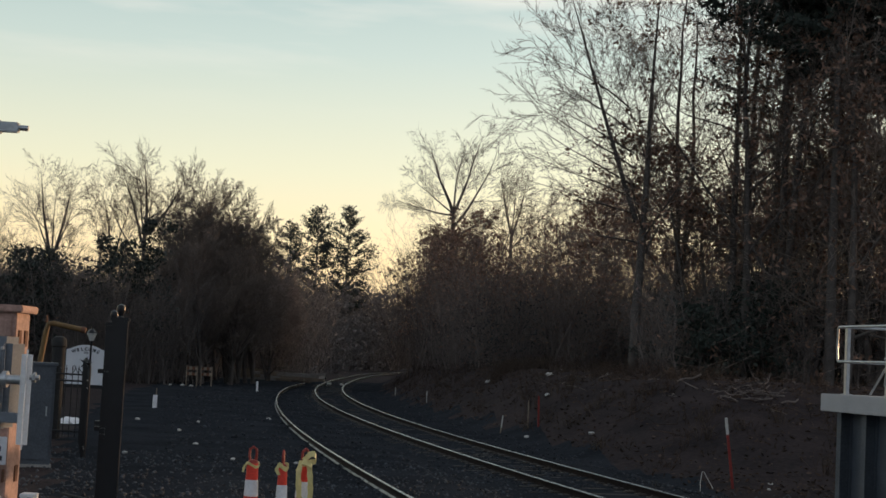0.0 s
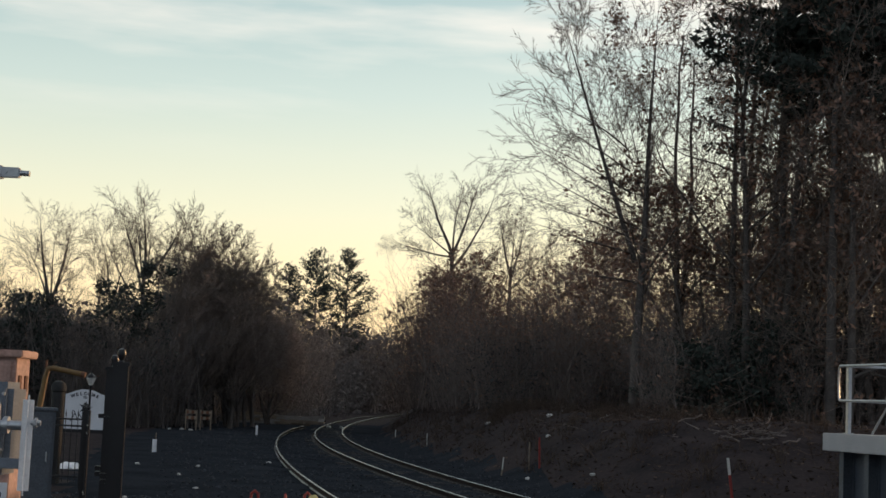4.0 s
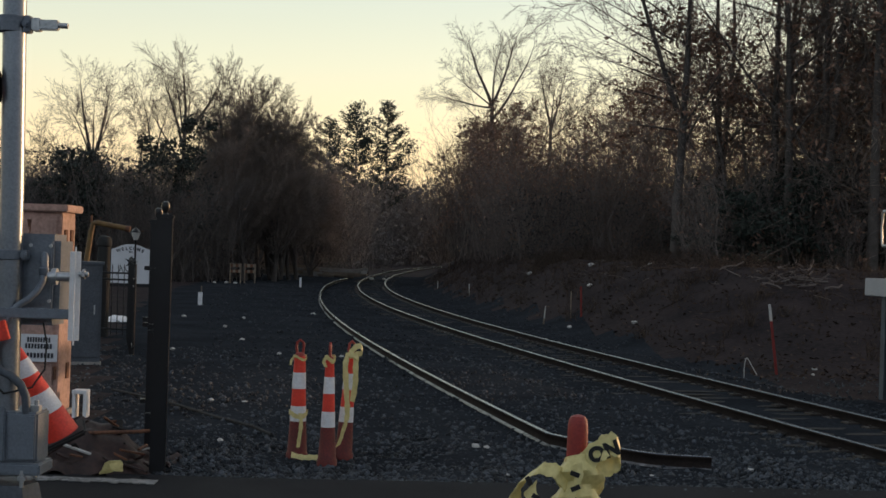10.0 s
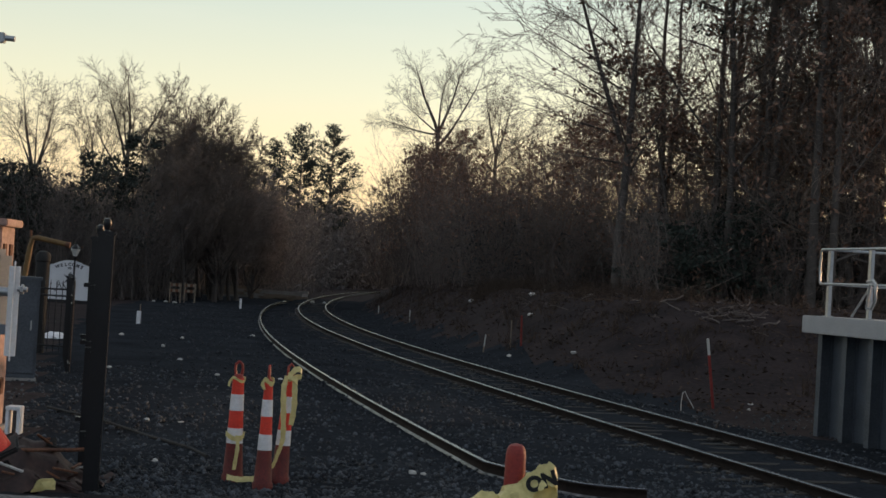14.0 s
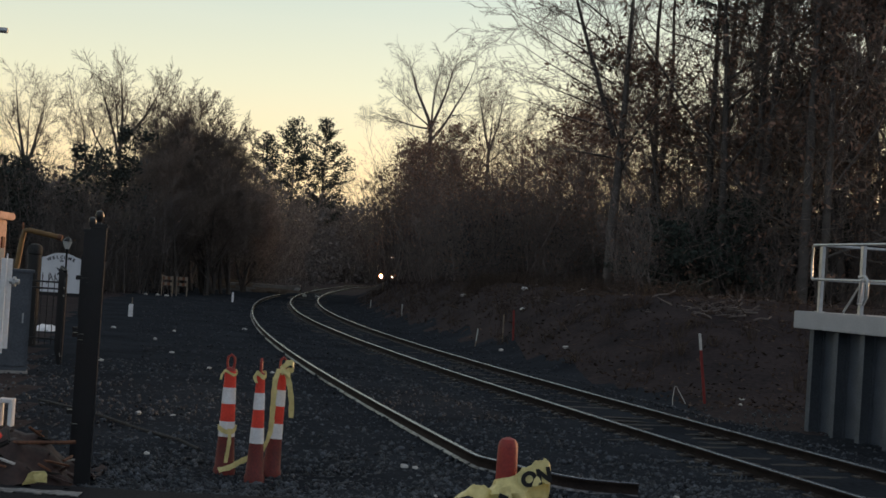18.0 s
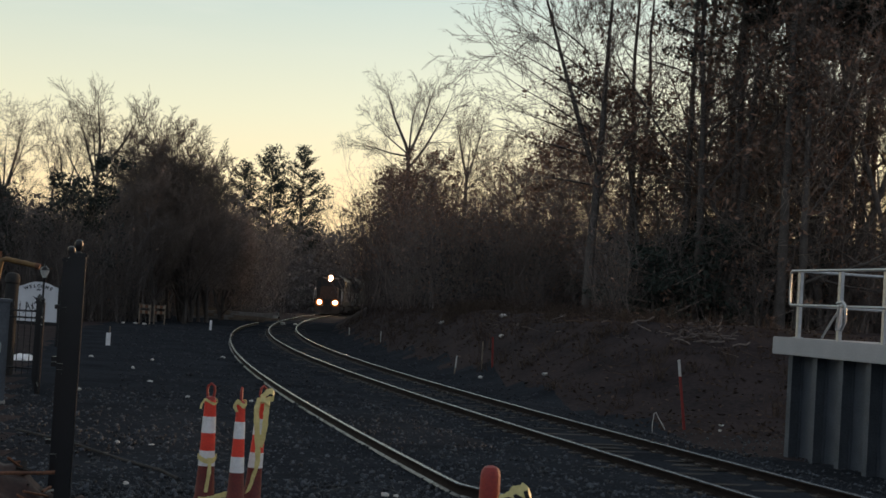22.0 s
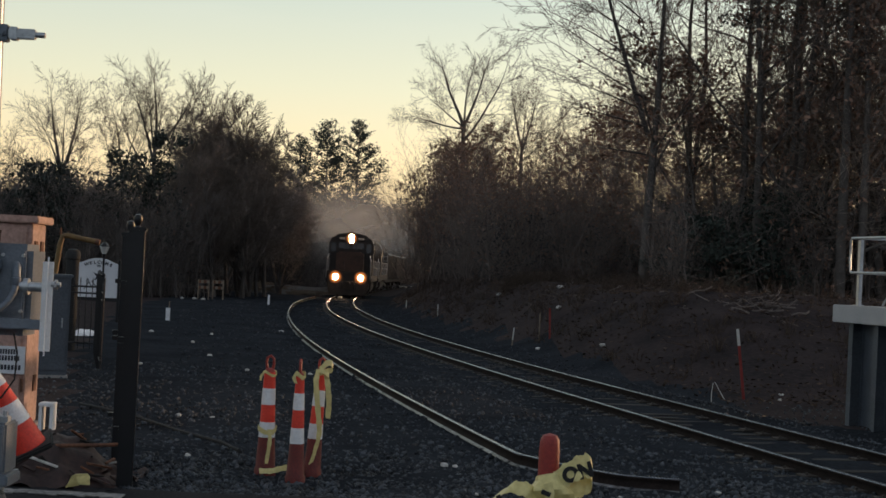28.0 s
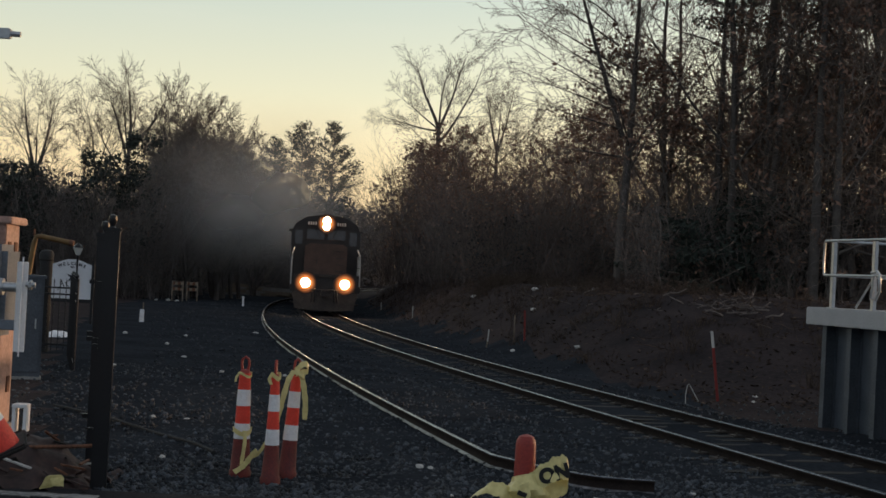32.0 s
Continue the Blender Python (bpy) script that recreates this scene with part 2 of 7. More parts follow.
M = {
    "soil": material("dark_soil", (0.039, 0.0435, 0.0505), (0.0185, 0.021, 0.025), 0.95, scale=0.6, fine=14, bump=1.0, spec=0.0),
    "bank": material("leaf_litter", (0.055, 0.043, 0.0425), (0.0235, 0.021, 0.0225), 0.95, scale=0.9, fine=9, bump=1.0, spec=0.02),
    "ballast": material("ballast_stone", (0.080, 0.091, 0.106), (0.016, 0.0182, 0.0215), 0.65, scale=5, fine=60, bump=0.5, spec=0.2, vary=-0.6),
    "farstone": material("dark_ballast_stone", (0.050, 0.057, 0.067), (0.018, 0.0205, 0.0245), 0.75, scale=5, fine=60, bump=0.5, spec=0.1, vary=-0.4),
    "asphalt": material("asphalt", (0.030, 0.031, 0.035), (0.016, 0.0165, 0.019), 0.9, scale=1.2, fine=60, bump=0.6, spec=0.08),
    "concrete": material("concrete", (0.34, 0.33, 0.31), (0.2, 0.19, 0.18), 0.85, scale=3, fine=70, bump=0.3),
    "paintline": material("worn_road_paint", (0.34, 0.34, 0.34), (0.05, 0.05, 0.05), 0.8, scale=5, fine=30, bump=0.2),
    "rail": material("rail_steel", (0.215, 0.24, 0.285), (0.10, 0.108, 0.125), 0.27, 0.9, scale=3, fine=50, bump=0.1),
    "railweb": material("rusty_rail_side", (0.034, 0.026, 0.023), (0.018, 0.014, 0.013), 0.9, 0.0, spec=0.1, scale=6, fine=50, bump=0.3),
    "wornedge": material("worn_rail_edge", (0.27, 0.275, 0.29), (0.028, 0.025, 0.025), 0.4, 0.75, scale=1.3, fine=14, bump=0.2),
    "dust": material("dusty_rail_foot", (0.085, 0.072, 0.063), (0.03, 0.026, 0.023), 0.65, 0.2, scale=1.5, fine=50, bump=0.3),
    "tie": material("creosoted_timber", (0.032, 0.028, 0.025), (0.015, 0.014, 0.013), 0.9, scale=4, fine=40, bump=0.6, vary=0.35),
    "bark": material("bark", (0.15, 0.132, 0.12), (0.078, 0.069, 0.063), 0.95, scale=3, fine=22, bump=0.8, spec=0.1, vary=0.2),
    "palebark": material("pale_grey_bark", (0.30, 0.26, 0.23), (0.15, 0.13, 0.115), 0.95, scale=2, fine=16, bump=0.3, spec=0.15, vary=0.2),
    "twig": material("twig_bark", (0.26, 0.215, 0.188), (0.145, 0.12, 0.105), 0.95, scale=0.4, fine=8, bump=0.0, spec=0.1, vary=0.25),
    "litterleaf": material("dark_fallen_leaves", (0.085, 0.058, 0.045), (0.035, 0.026, 0.022), 0.9, scale=0.6, fine=5, bump=0.0, spec=0.15, vary=-0.6),
    "scrub": material("dry_scrub_twigs", (0.225, 0.188, 0.17), (0.11, 0.092, 0.086), 0.95, scale=0.15, fine=3, bump=0.0, spec=0.1, vary=-0.3),
    "brush": material("brush_twigs", (0.20, 0.176, 0.165), (0.10, 0.09, 0.086), 0.95, scale=0.15, fine=3, bump=0.0, spec=0.1, vary=-0.3),
    "needle": material("pine_needles", (0.060, 0.072, 0.060), (0.028, 0.036, 0.031), 0.8, scale=1.2, fine=9, bump=0.0, spec=0.2, vary=-0.35),
    "holly": material("evergreen_leaves", (0.048, 0.060, 0.050), (0.022, 0.029, 0.025), 0.6, scale=1.2, fine=9, bump=0.0, spec=0.25, vary=-0.4),
    "deadleaf": material("withered_leaves", (0.30, 0.185, 0.135), (0.14, 0.088, 0.066), 0.9, scale=0.6, fine=5, bump=0.0, spec=0.15, vary=-0.45),
    "grass": material("dry_grass", (0.095, 0.070, 0.054), (0.042, 0.032, 0.026), 0.9, scale=2, fine=12, bump=0.0, spec=0.1, vary=-0.4),
    "orange": material("orange_plastic", (0.88, 0.07, 0.04), (0.62, 0.045, 0.028), 0.45, scale=6, fine=60, bump=0.12),
    "red": material("dull_red_plastic", (0.34, 0.04, 0.03), (0.20, 0.026, 0.022), 0.5, scale=6, fine=60, bump=0.12),
    "darkred": material("dark_red_plastic", (0.19, 0.028, 0.022), (0.10, 0.018, 0.016), 0.55, scale=6, fine=60, bump=0.12),
    "white": material("reflective_white_sheeting", (0.88, 0.88, 0.90), (0.66, 0.65, 0.66), 0.45, scale=7, fine=60, bump=0.1),
    "rubber": material("black_rubber", (0.03, 0.03, 0.03), (0.018, 0.018, 0.018), 0.85, scale=6, fine=50, bump=0.2),
    # leaf colour darkened to stand for the shade deep in the brush
    "needle_shade": material("shade_coloured_leaves", (0.070, 0.074, 0.073), (0.034, 0.037, 0.038), 0.8, scale=1.2, fine=9, bump=0.0, spec=0.1, vary=-0.4),
    "tape": material("yellow_tape", (0.80, 0.70, 0.31), (0.60, 0.51, 0.21), 0.38, scale=9, fine=40, bump=0.2),
    "tapeprint": material("black_print", (0.02, 0.02, 0.02), (0.012, 0.012, 0.012), 0.6, bump=0),
    "galv": material("galvanised_steel", (0.52, 0.54, 0.56), (0.38, 0.40, 0.42), 0.38, 0.7, scale=9, fine=40, bump=0.06),
    "alu": material("mast_aluminium", (0.28, 0.305, 0.34), (0.19, 0.21, 0.24), 0.33, 0.75, scale=4, fine=60, bump=0.05),
    "greybox": material("grey_housing_paint", (0.185, 0.212, 0.25), (0.125, 0.146, 0.176), 0.4, 0.15, scale=4, fine=60, bump=0.08),
    "palebox": material("pale_weathered_paint", (0.90, 0.90, 0.91), (0.74, 0.73, 0.73), 0.5, scale=5, fine=60, bump=0.1),
    "brown": material("faded_brown_paint", (0.53, 0.335, 0.275), (0.29, 0.178, 0.147), 0.6, 0.0, scale=2.2, fine=30, bump=0.15),
    "rust": material("rust", (0.2, 0.09, 0.05), (0.09, 0.045, 0.03), 0.85, scale=5, fine=40, bump=0.3),
    "black": material("black_fence_paint", (0.0125, 0.0135, 0.0165), (0.0075, 0.0082, 0.010), 0.34, 0.0, spec=0.4, scale=8, fine=60, bump=0.06),
    "ochre": material("ochre_pipe_paint", (0.21, 0.125, 0.042), (0.12, 0.07, 0.028), 0.6, scale=6, fine=50, bump=0.1),
    "sign": material("white_sign_board", (0.72, 0.73, 0.76), (0.62, 0.63, 0.66), 0.5, scale=3, fine=40, bump=0.05),
    "ink": material("dark_sign_ink", (0.04, 0.045, 0.06), (0.03, 0.03, 0.04), 0.6, bump=0),
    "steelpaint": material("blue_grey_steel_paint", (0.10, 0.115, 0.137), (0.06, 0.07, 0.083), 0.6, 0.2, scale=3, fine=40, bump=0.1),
    "deck": material("pale_deck_fascia", (0.42, 0.43, 0.45), (0.33, 0.34, 0.36), 0.6, 0.1, scale=2, fine=40, bump=0.08),
    "timber": material("weathered_timber", (0.30, 0.24, 0.18), (0.16, 0.125, 0.095), 0.85, scale=3, fine=40, bump=0.4),
    "redstake": material("red_marker_paint", (0.27, 0.03, 0.024), (0.15, 0.022, 0.018), 0.7, scale=8, fine=60, bump=0.1),
    "litter": material("pale_litter", (0.6, 0.59, 0.56), (0.4, 0.39, 0.37), 0.7, scale=8, fine=60, bump=0.1),
    "tarp": material("brown_tarpaulin", (0.050, 0.024, 0.020), (0.018, 0.011, 0.010), 0.6, scale=3, fine=20, bump=0.4),
    # warm headlight glow is mixed into the body, nose and steel colours
    "locobody": material("black_locomotive_paint", (0.046, 0.036, 0.032), (0.024, 0.019, 0.017), 0.45, 0.1, scale=2, fine=30, bump=0.05),
    "loconose": material("glow_tinted_dark_paint", (0.15, 0.080, 0.055), (0.065, 0.038, 0.028), 0.55, 0.1, scale=2, fine=30, bump=0.05),
    "locosteel": material("grimy_underframe_steel", (0.085, 0.068, 0.058), (0.036, 0.030, 0.027), 0.7, 0.2, scale=3, fine=40, bump=0.15),
    "handrail": material("worn_handrail", (0.55, 0.5, 0.45), (0.4, 0.36, 0.32), 0.4, 0.3, bump=0),
    "glass": material("dark_window_glass", (0.05, 0.055, 0.06), (0.04, 0.045, 0.05), 0.08, 0.0, spec=0.8, bump=0),
    "lamp": material("headlight_lens", (1.0, 0.66, 0.38), (1.0, 0.66, 0.38), 0.3, bump=0, emit=120.0),
    "lampring": material("headlight_halo", (0.9, 0.24, 0.05), (0.9, 0.24, 0.05), 0.3, bump=0, emit=0.45),
    "board": material("lit_number_board", (0.75, 0.6, 0.48), (0.6, 0.48, 0.38), 0.5, bump=0, emit=0.12),
    "lens": material("dark_red_lens", (0.12, 0.01, 0.01), (0.08, 0.008, 0.008), 0.2, bump=0),
}

# lamp halo painted as emission: brightest round the bulb, dying out to the rim
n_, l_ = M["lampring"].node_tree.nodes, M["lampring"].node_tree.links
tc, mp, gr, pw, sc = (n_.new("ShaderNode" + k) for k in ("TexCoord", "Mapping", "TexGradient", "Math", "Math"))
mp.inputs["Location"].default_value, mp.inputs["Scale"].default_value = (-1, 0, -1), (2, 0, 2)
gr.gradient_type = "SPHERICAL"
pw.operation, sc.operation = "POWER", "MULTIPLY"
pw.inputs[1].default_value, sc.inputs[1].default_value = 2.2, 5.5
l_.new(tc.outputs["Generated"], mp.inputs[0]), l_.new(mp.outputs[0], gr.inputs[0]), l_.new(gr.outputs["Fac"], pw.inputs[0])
halo_base = n_["Principled BSDF"].inputs["Base Color"]
l_.remove(halo_base.links[0])
halo_base.default_value = (0.03, 0.02, 0.015, 1)
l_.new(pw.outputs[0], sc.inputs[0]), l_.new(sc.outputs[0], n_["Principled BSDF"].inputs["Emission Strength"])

# thin smoke: opacity falls off from the middle of a puff, broken up by noise
smoke = bpy.data.materials.new("exhaust_smoke")
smoke.use_nodes = True
sn, sl = smoke.node_tree.nodes, smoke.node_tree.links
sn.clear()
mix, tra, dif, back, lit, so = (sn.new("ShaderNode" + k) for k in ("MixShader", "BsdfTransparent", "BsdfDiffuse", "BsdfTranslucent", "MixShader", "OutputMaterial"))
back.inputs["Color"].default_value = (0.55, 0.53, 0.51, 1)
lit.inputs[0].default_value = 0.55
sl.new(dif.outputs[0], lit.inputs[1]), sl.new(back.outputs[0], lit.inputs[2])
dif.inputs["Color"].default_value = (0.55, 0.535, 0.525, 1)
sco, flatten, ball, wisp, fall, dense = (sn.new("ShaderNode" + k) for k in ("TexCoord", "Mapping", "TexGradient", "TexNoise", "Math", "Math"))
soft_wisp = sn.new("ShaderNodeMapRange")
soft_wisp.inputs[1].default_value, soft_wisp.inputs[2].default_value, soft_wisp.inputs[3].default_value, soft_wisp.inputs[4].default_value = 0.3, 0.7, 0.30, 0.78
flatten.inputs["Scale"].default_value = (1, 0, 1)
ball.gradient_type = "SPHERICAL"
wisp.inputs["Scale"].default_value, wisp.inputs["Detail"].default_value = 1.6, 4
sl.new(sco.outputs["Object"], flatten.inputs[0]), sl.new(flatten.outputs[0], ball.inputs[0]), sl.new(sco.outputs["Object"], wisp.inputs["Vector"])
fall.operation, dense.operation = "POWER", "MULTIPLY"
fall.inputs[1].default_value = 1.7
sl.new(ball.outputs["Fac"], fall.inputs[0]), sl.new(fall.outputs[0], dense.inputs[0]), sl.new(wisp.outputs[0], soft_wisp.inputs[0]), sl.new(soft_wisp.outputs[0], dense.inputs[1])
sl.new(dense.outputs[0], mix.inputs[0])
sl.new(tra.outputs[0], mix.inputs[1]), sl.new(lit.outputs[0], mix.inputs[2]), sl.new(mix.outputs[0], so.inputs["Surface"])
M["smoke"] = smoke

# ---------------------------------------------------------------- mesh helpers


def finish(name, me, mat, parent=None, label=""):
    mats = mat if isinstance(mat, (list, tuple)) else [mat]
    for k in mats:
        me.materials.append(M[k])
    ob = new(name, me)
    if parent:
        ob.parent = parent
    if label:
        ob["label"] = label
    return ob


def part(name, bm, mat, parent=None, label="", smooth=True):
    me = bpy.data.meshes.new(name)
    bm.to_mesh(me)
    bm.free()
    if smooth:
        for p in me.polygons:
            p.use_smooth = True
        me.set_sharp_from_angle(angle=radians(38))
    return finish(name, me, mat, parent, label)


def thing(name, at, label, category, group="", rz=0.0, kind=""):
    e = new(name)
    e.matrix_basis = pose(*at, 0, 0, rz)
    return tagged(e, label, category, group, kind)


def box(bm, x0, x1, y0, y1, z0, z1, bev=0.0, m=None, idx=0):
    mm = Matrix.Translation(((x0 + x1) / 2, (y0 + y1) / 2, (z0 + z1) / 2)) @ Matrix.Diagonal((abs(x1 - x0), abs(y1 - y0), abs(z1 - z0), 1))
    if m is not None:
        mm = m @ mm
    vs = bmesh.ops.create_cube(bm, size=1, matrix=mm)["verts"]
    fs = {f for v in vs for f in v.link_faces}
    if bev:
        es = list({e for v in vs for e in v.link_edges})
        r = bmesh.ops.bevel(bm, geom=es, offset=bev, segments=2, affect="EDGES")
        fs |= set(r["faces"])
    for f in fs:
        if f.is_valid:
            f.material_index = idx
    return bm


def tube(bm, p, q, r0, r1=None, sides=12, caps=True, idx=0):
    p, q = Vector(p), Vector(q)
    r1 = r0 if r1 is None else r1
    d = q - p
    m = Matrix.Translation((p + q) / 2) @ d.to_track_quat("Z", "Y").to_matrix().to_4x4()
    vs = bmesh.ops.create_cone(bm, cap_ends=caps, segments=sides, radius1=r0, radius2=r1, depth=d.length, matrix=m)["verts"]
    for f in {f for v in vs for f in v.link_faces}:
        f.material_index = idx
    return bm


def pipe(bm, pts, r, sides=8, closed=False):
    """A round bar along points, with mitred joints."""
    pts = [Vector(p) for p in pts]
    n = len(pts)
    rings = []
    for i, p in enumerate(pts):
        a = pts[i - 1] if (i or closed) else p
        b = pts[(i + 1) % n] if (i < n - 1 or closed) else p
        d = ((p - a).normalized() + (b - p).normalized()).normalized()
        if d.length < 0.1:
            d = (b - a).normalized()
        u = d.orthogonal().normalized() if not rings else (last - d * last.dot(d)).normalized()
        last = u
        v = d.cross(u)
        rings.append([bm.verts.new(p + (u * math.cos(k * math.tau / sides) + v * math.sin(k * math.tau / sides)) * r) for k in range(sides)])
    for i in range(n if closed else n - 1):
        A, B = rings[i], rings[(i + 1) % n]
        for k in range(sides):
            bm.faces.new((A[k], A[(k + 1) % sides], B[(k + 1) % sides], B[k]))
    if not closed:
        bm.faces.new(rings[0][::-1]), bm.faces.new(rings[-1])
    return bm


def lathe(bm, prof, sides=20, m=Matrix(), idx=0):
    """Turned shape: prof is a list of (radius, z)."""
    rings = [[bm.verts.new(m @ Vector((r * math.cos(k * math.tau / sides), r * math.sin(k * math.tau / sides), z))) for k in range(sides)] for r, z in prof]
    for A, B in zip(rings, rings[1:]):
        for k in range(sides):
            bm.faces.new((A[k], A[(k + 1) % sides], B[(k + 1) % sides], B[k])).material_index = idx
    bm.faces.new(rings[0][::-1]).material_index = idx
    bm.faces.new(rings[-1]).material_index = idx
    return bm


def prism(bm, outline, y0, y1, m=Matrix(), idx=0):
    """Outline in x and z, pushed from y0 to y1."""
    A = [bm.verts.new(m @ Vector((x, y0, z))) for x, z in outline]
    B = [bm.verts.new(m @ Vector((x, y1, z))) for x, z in outline]
    n = len(A)
    fs = [bm.faces.new(A), bm.faces.new(B[::-1])] + [bm.faces.new((A[k], B[k], B[(k + 1) % n], A[(k + 1) % n])) for k in range(n)]
    for f in fs:
        f.material_index = idx
    bmesh.ops.recalc_face_normals(bm, faces=fs)
    return bm


def mesh_of(name, verts, quads=None, tris=None, smooth=False, mats=None):
    """A mesh from numpy arrays."""
    me = bpy.data.meshes.new(name)
    loops, tot = [], []
    if quads is not None and len(quads):
        loops.append(np.asarray(quads).ravel()), tot.append(np.full(len(quads), 4))
    if tris is not None and len(tris):
        loops.append(np.asarray(tris).ravel()), tot.append(np.full(len(tris), 3))
    loops, tot = np.concatenate(loops).astype(np.int32), np.concatenate(tot).astype(np.int32)
    me.vertices.add(len(verts))
    me.vertices.foreach_set("co", np.asarray(verts, dtype=np.float32).ravel())
    me.loops.add(len(loops))
    me.loops.foreach_set("vertex_index", loops)
    me.polygons.add(len(tot))
    me.polygons.foreach_set("loop_start", np.concatenate([[0], np.cumsum(tot)[:-1]]).astype(np.int32))
    me.polygons.foreach_set("loop_total", tot)
    if smooth:
        me.polygons.foreach_set("use_smooth", np.ones(len(tot), dtype=bool))
    if mats is not None:
        me.polygons.foreach_set("material_index", np.asarray(mats, dtype=np.int32))
    me.update(calc_edges=True)
    return me

# ---------------------------------------------------------------- ground and track
TRACK = (8.9903, -23.3668, -2.0106, 24.4217, -16.2121, 3.4226)


def cx(y):
    """Middle of the track at y metres ahead; past 190 m a plain arc."""
    u = np.minimum(y, 190.0) / 100
    x = sum(c * u ** k for k, c in enumerate(TRACK))
    e = np.maximum(np.asarray(y) - 190.0, 0)
    return x + 0.1170 * e + e * e / 800


def slope(y):
    return (cx(y + 0.5) - cx(y - 0.5))


def step(v):
    v = np.clip(v, 0, 1)
    return v * v * (3 - 2 * v)


def height(x, y):
    """Ground level: a low ballast bed, level yard to its left, a wooded bank to its right."""
    x, y = np.asarray(x, float), np.asarray(y, float)
    off = x - cx(np.clip(y, 0, 330))
    bed = -0.082 * step((off + 2.5) / 0.7) * step((4.2 - off) / 1.5)
    bank = 1.75 * step((off - 2.6) / 4.2) * step((y - 27) / 14)
    low = -0.22 * step((off - 1.9) / 1.2) * (1 - step((y - 27) / 14)) * step((y - 13) / 3)
    far = 1.2 * step((y - 95) / 60) * step((-off - 8) / 20)
    lump = (0.03 + 0.07 * step((off - 2) / 3)) * np.sin(x * 1.3 + 1.7 * np.sin(y * 0.31)) * np.sin(y * 0.83 + x * 0.4) * step((np.abs(off) - 2.7) / 2) * step((y - 22) / 20)
    near = step((y - 12.2) / 1.2)
    return (bed + low) * near + bank + far + lump


def ground_sheet():
    gx = np.concatenate([[-2500, -900, -350, -160, -90], np.arange(-60, -20, 2.0), np.arange(-20, 24, 0.45), np.arange(24, 64, 2.0), [90, 160, 350, 900, 2500]])
    gy = np.concatenate([[-900, -200, -60, -20], np.arange(-8, 10, 3.0), np.arange(10, 60, 0.45), np.arange(60, 130, 1.0), np.arange(130, 260, 4.0), [280, 330, 420, 600, 1200, 2500]])
    X, Y = np.meshgrid(gx, gy)
    Z = height(X, Y) + np.where((Y > 12.7) & (Y < 130), np.random.default_rng(3).normal(0, 0.012, X.shape), 0)
    V = np.stack([X, Y, Z], -1).reshape(-1, 3)
    nx, ny = len(gx), len(gy)
    i = (np.arange(ny - 1)[:, None] * nx + np.arange(nx - 1)).ravel()
    Q = np.stack([i, i + 1, i + nx + 1, i + nx], 1)
    c = V[Q].mean(1)
    off = c[:, 0] - cx(np.clip(c[:, 1], 0, 330))
    mats = np.where((off > 3.4 - 0.3 * np.sin(c[:, 1])) & (c[:, 1] > 24) | (off < -9) | (c[:, 1] > 120), 1, 0)
    ob = finish("ground", mesh_of("ground", V, Q, smooth=True, mats=mats), ["soil", "bank"])
    tagged(ob, "dark ballast and soil ground rising to a leaf-strewn bank", "ground", kind="structure")


ground_sheet()

bm = bmesh.new()
prof = [(-40, 12.35), (-3.2, 12.42), (-1.6, 12.40), (0.4, 12.58), (2.0, 12.70), (4.5, 12.86), (40, 13.2)]
for k in range(len(prof) - 1):
    (xa, ya), (xb, yb) = prof[k], prof[k + 1]
    v = [bm.verts.new(p) for p in ((xa, -14, 0.035), (xb, -14, 0.035), (xb, yb, 0.03), (xa, ya, 0.03), (xa, ya + 0.05, -0.06), (xb, yb + 0.05, -0.06))]
    bm.faces.new(v[:4]), bm.faces.new((v[3], v[2], v[5], v[4]))
bmesh.ops.remove_doubles(bm, verts=bm.verts, dist=1e-4)
road = part("road", bm, "asphalt", smooth=False)
tagged(road, "dark worn asphalt road edge beside the railway", "road", kind="structure")
bm = bmesh.new()
rng = random.Random(5)
for k in range(19):
    x = -3.35 + k * 0.057
    y = 12.03 + rng.uniform(-0.02, 0.02)
    box(bm, x, x + 0.056, y - 0.11 - rng.uniform(0, 0.05), y + 0.05, 0.034, 0.042)
line = part("road_marking", bm, "paintline", smooth=False)
tagged(line, "worn white painted edge line on the asphalt", "road marking", kind="structure")

RAIL = ((-0.07, 0), (0.07, 0), (0.07, 0.012), (0.02, 0.03), (0.009, 0.05), (0.009, 0.125), (0.036, 0.14), (0.036, 0.165), (0.028, 0.172), (-0.028, 0.172), (-0.036, 0.165), (-0.036, 0.14), (-0.009, 0.125), (-0.009, 0.05), (-0.02, 0.03), (-0.07, 0.012))


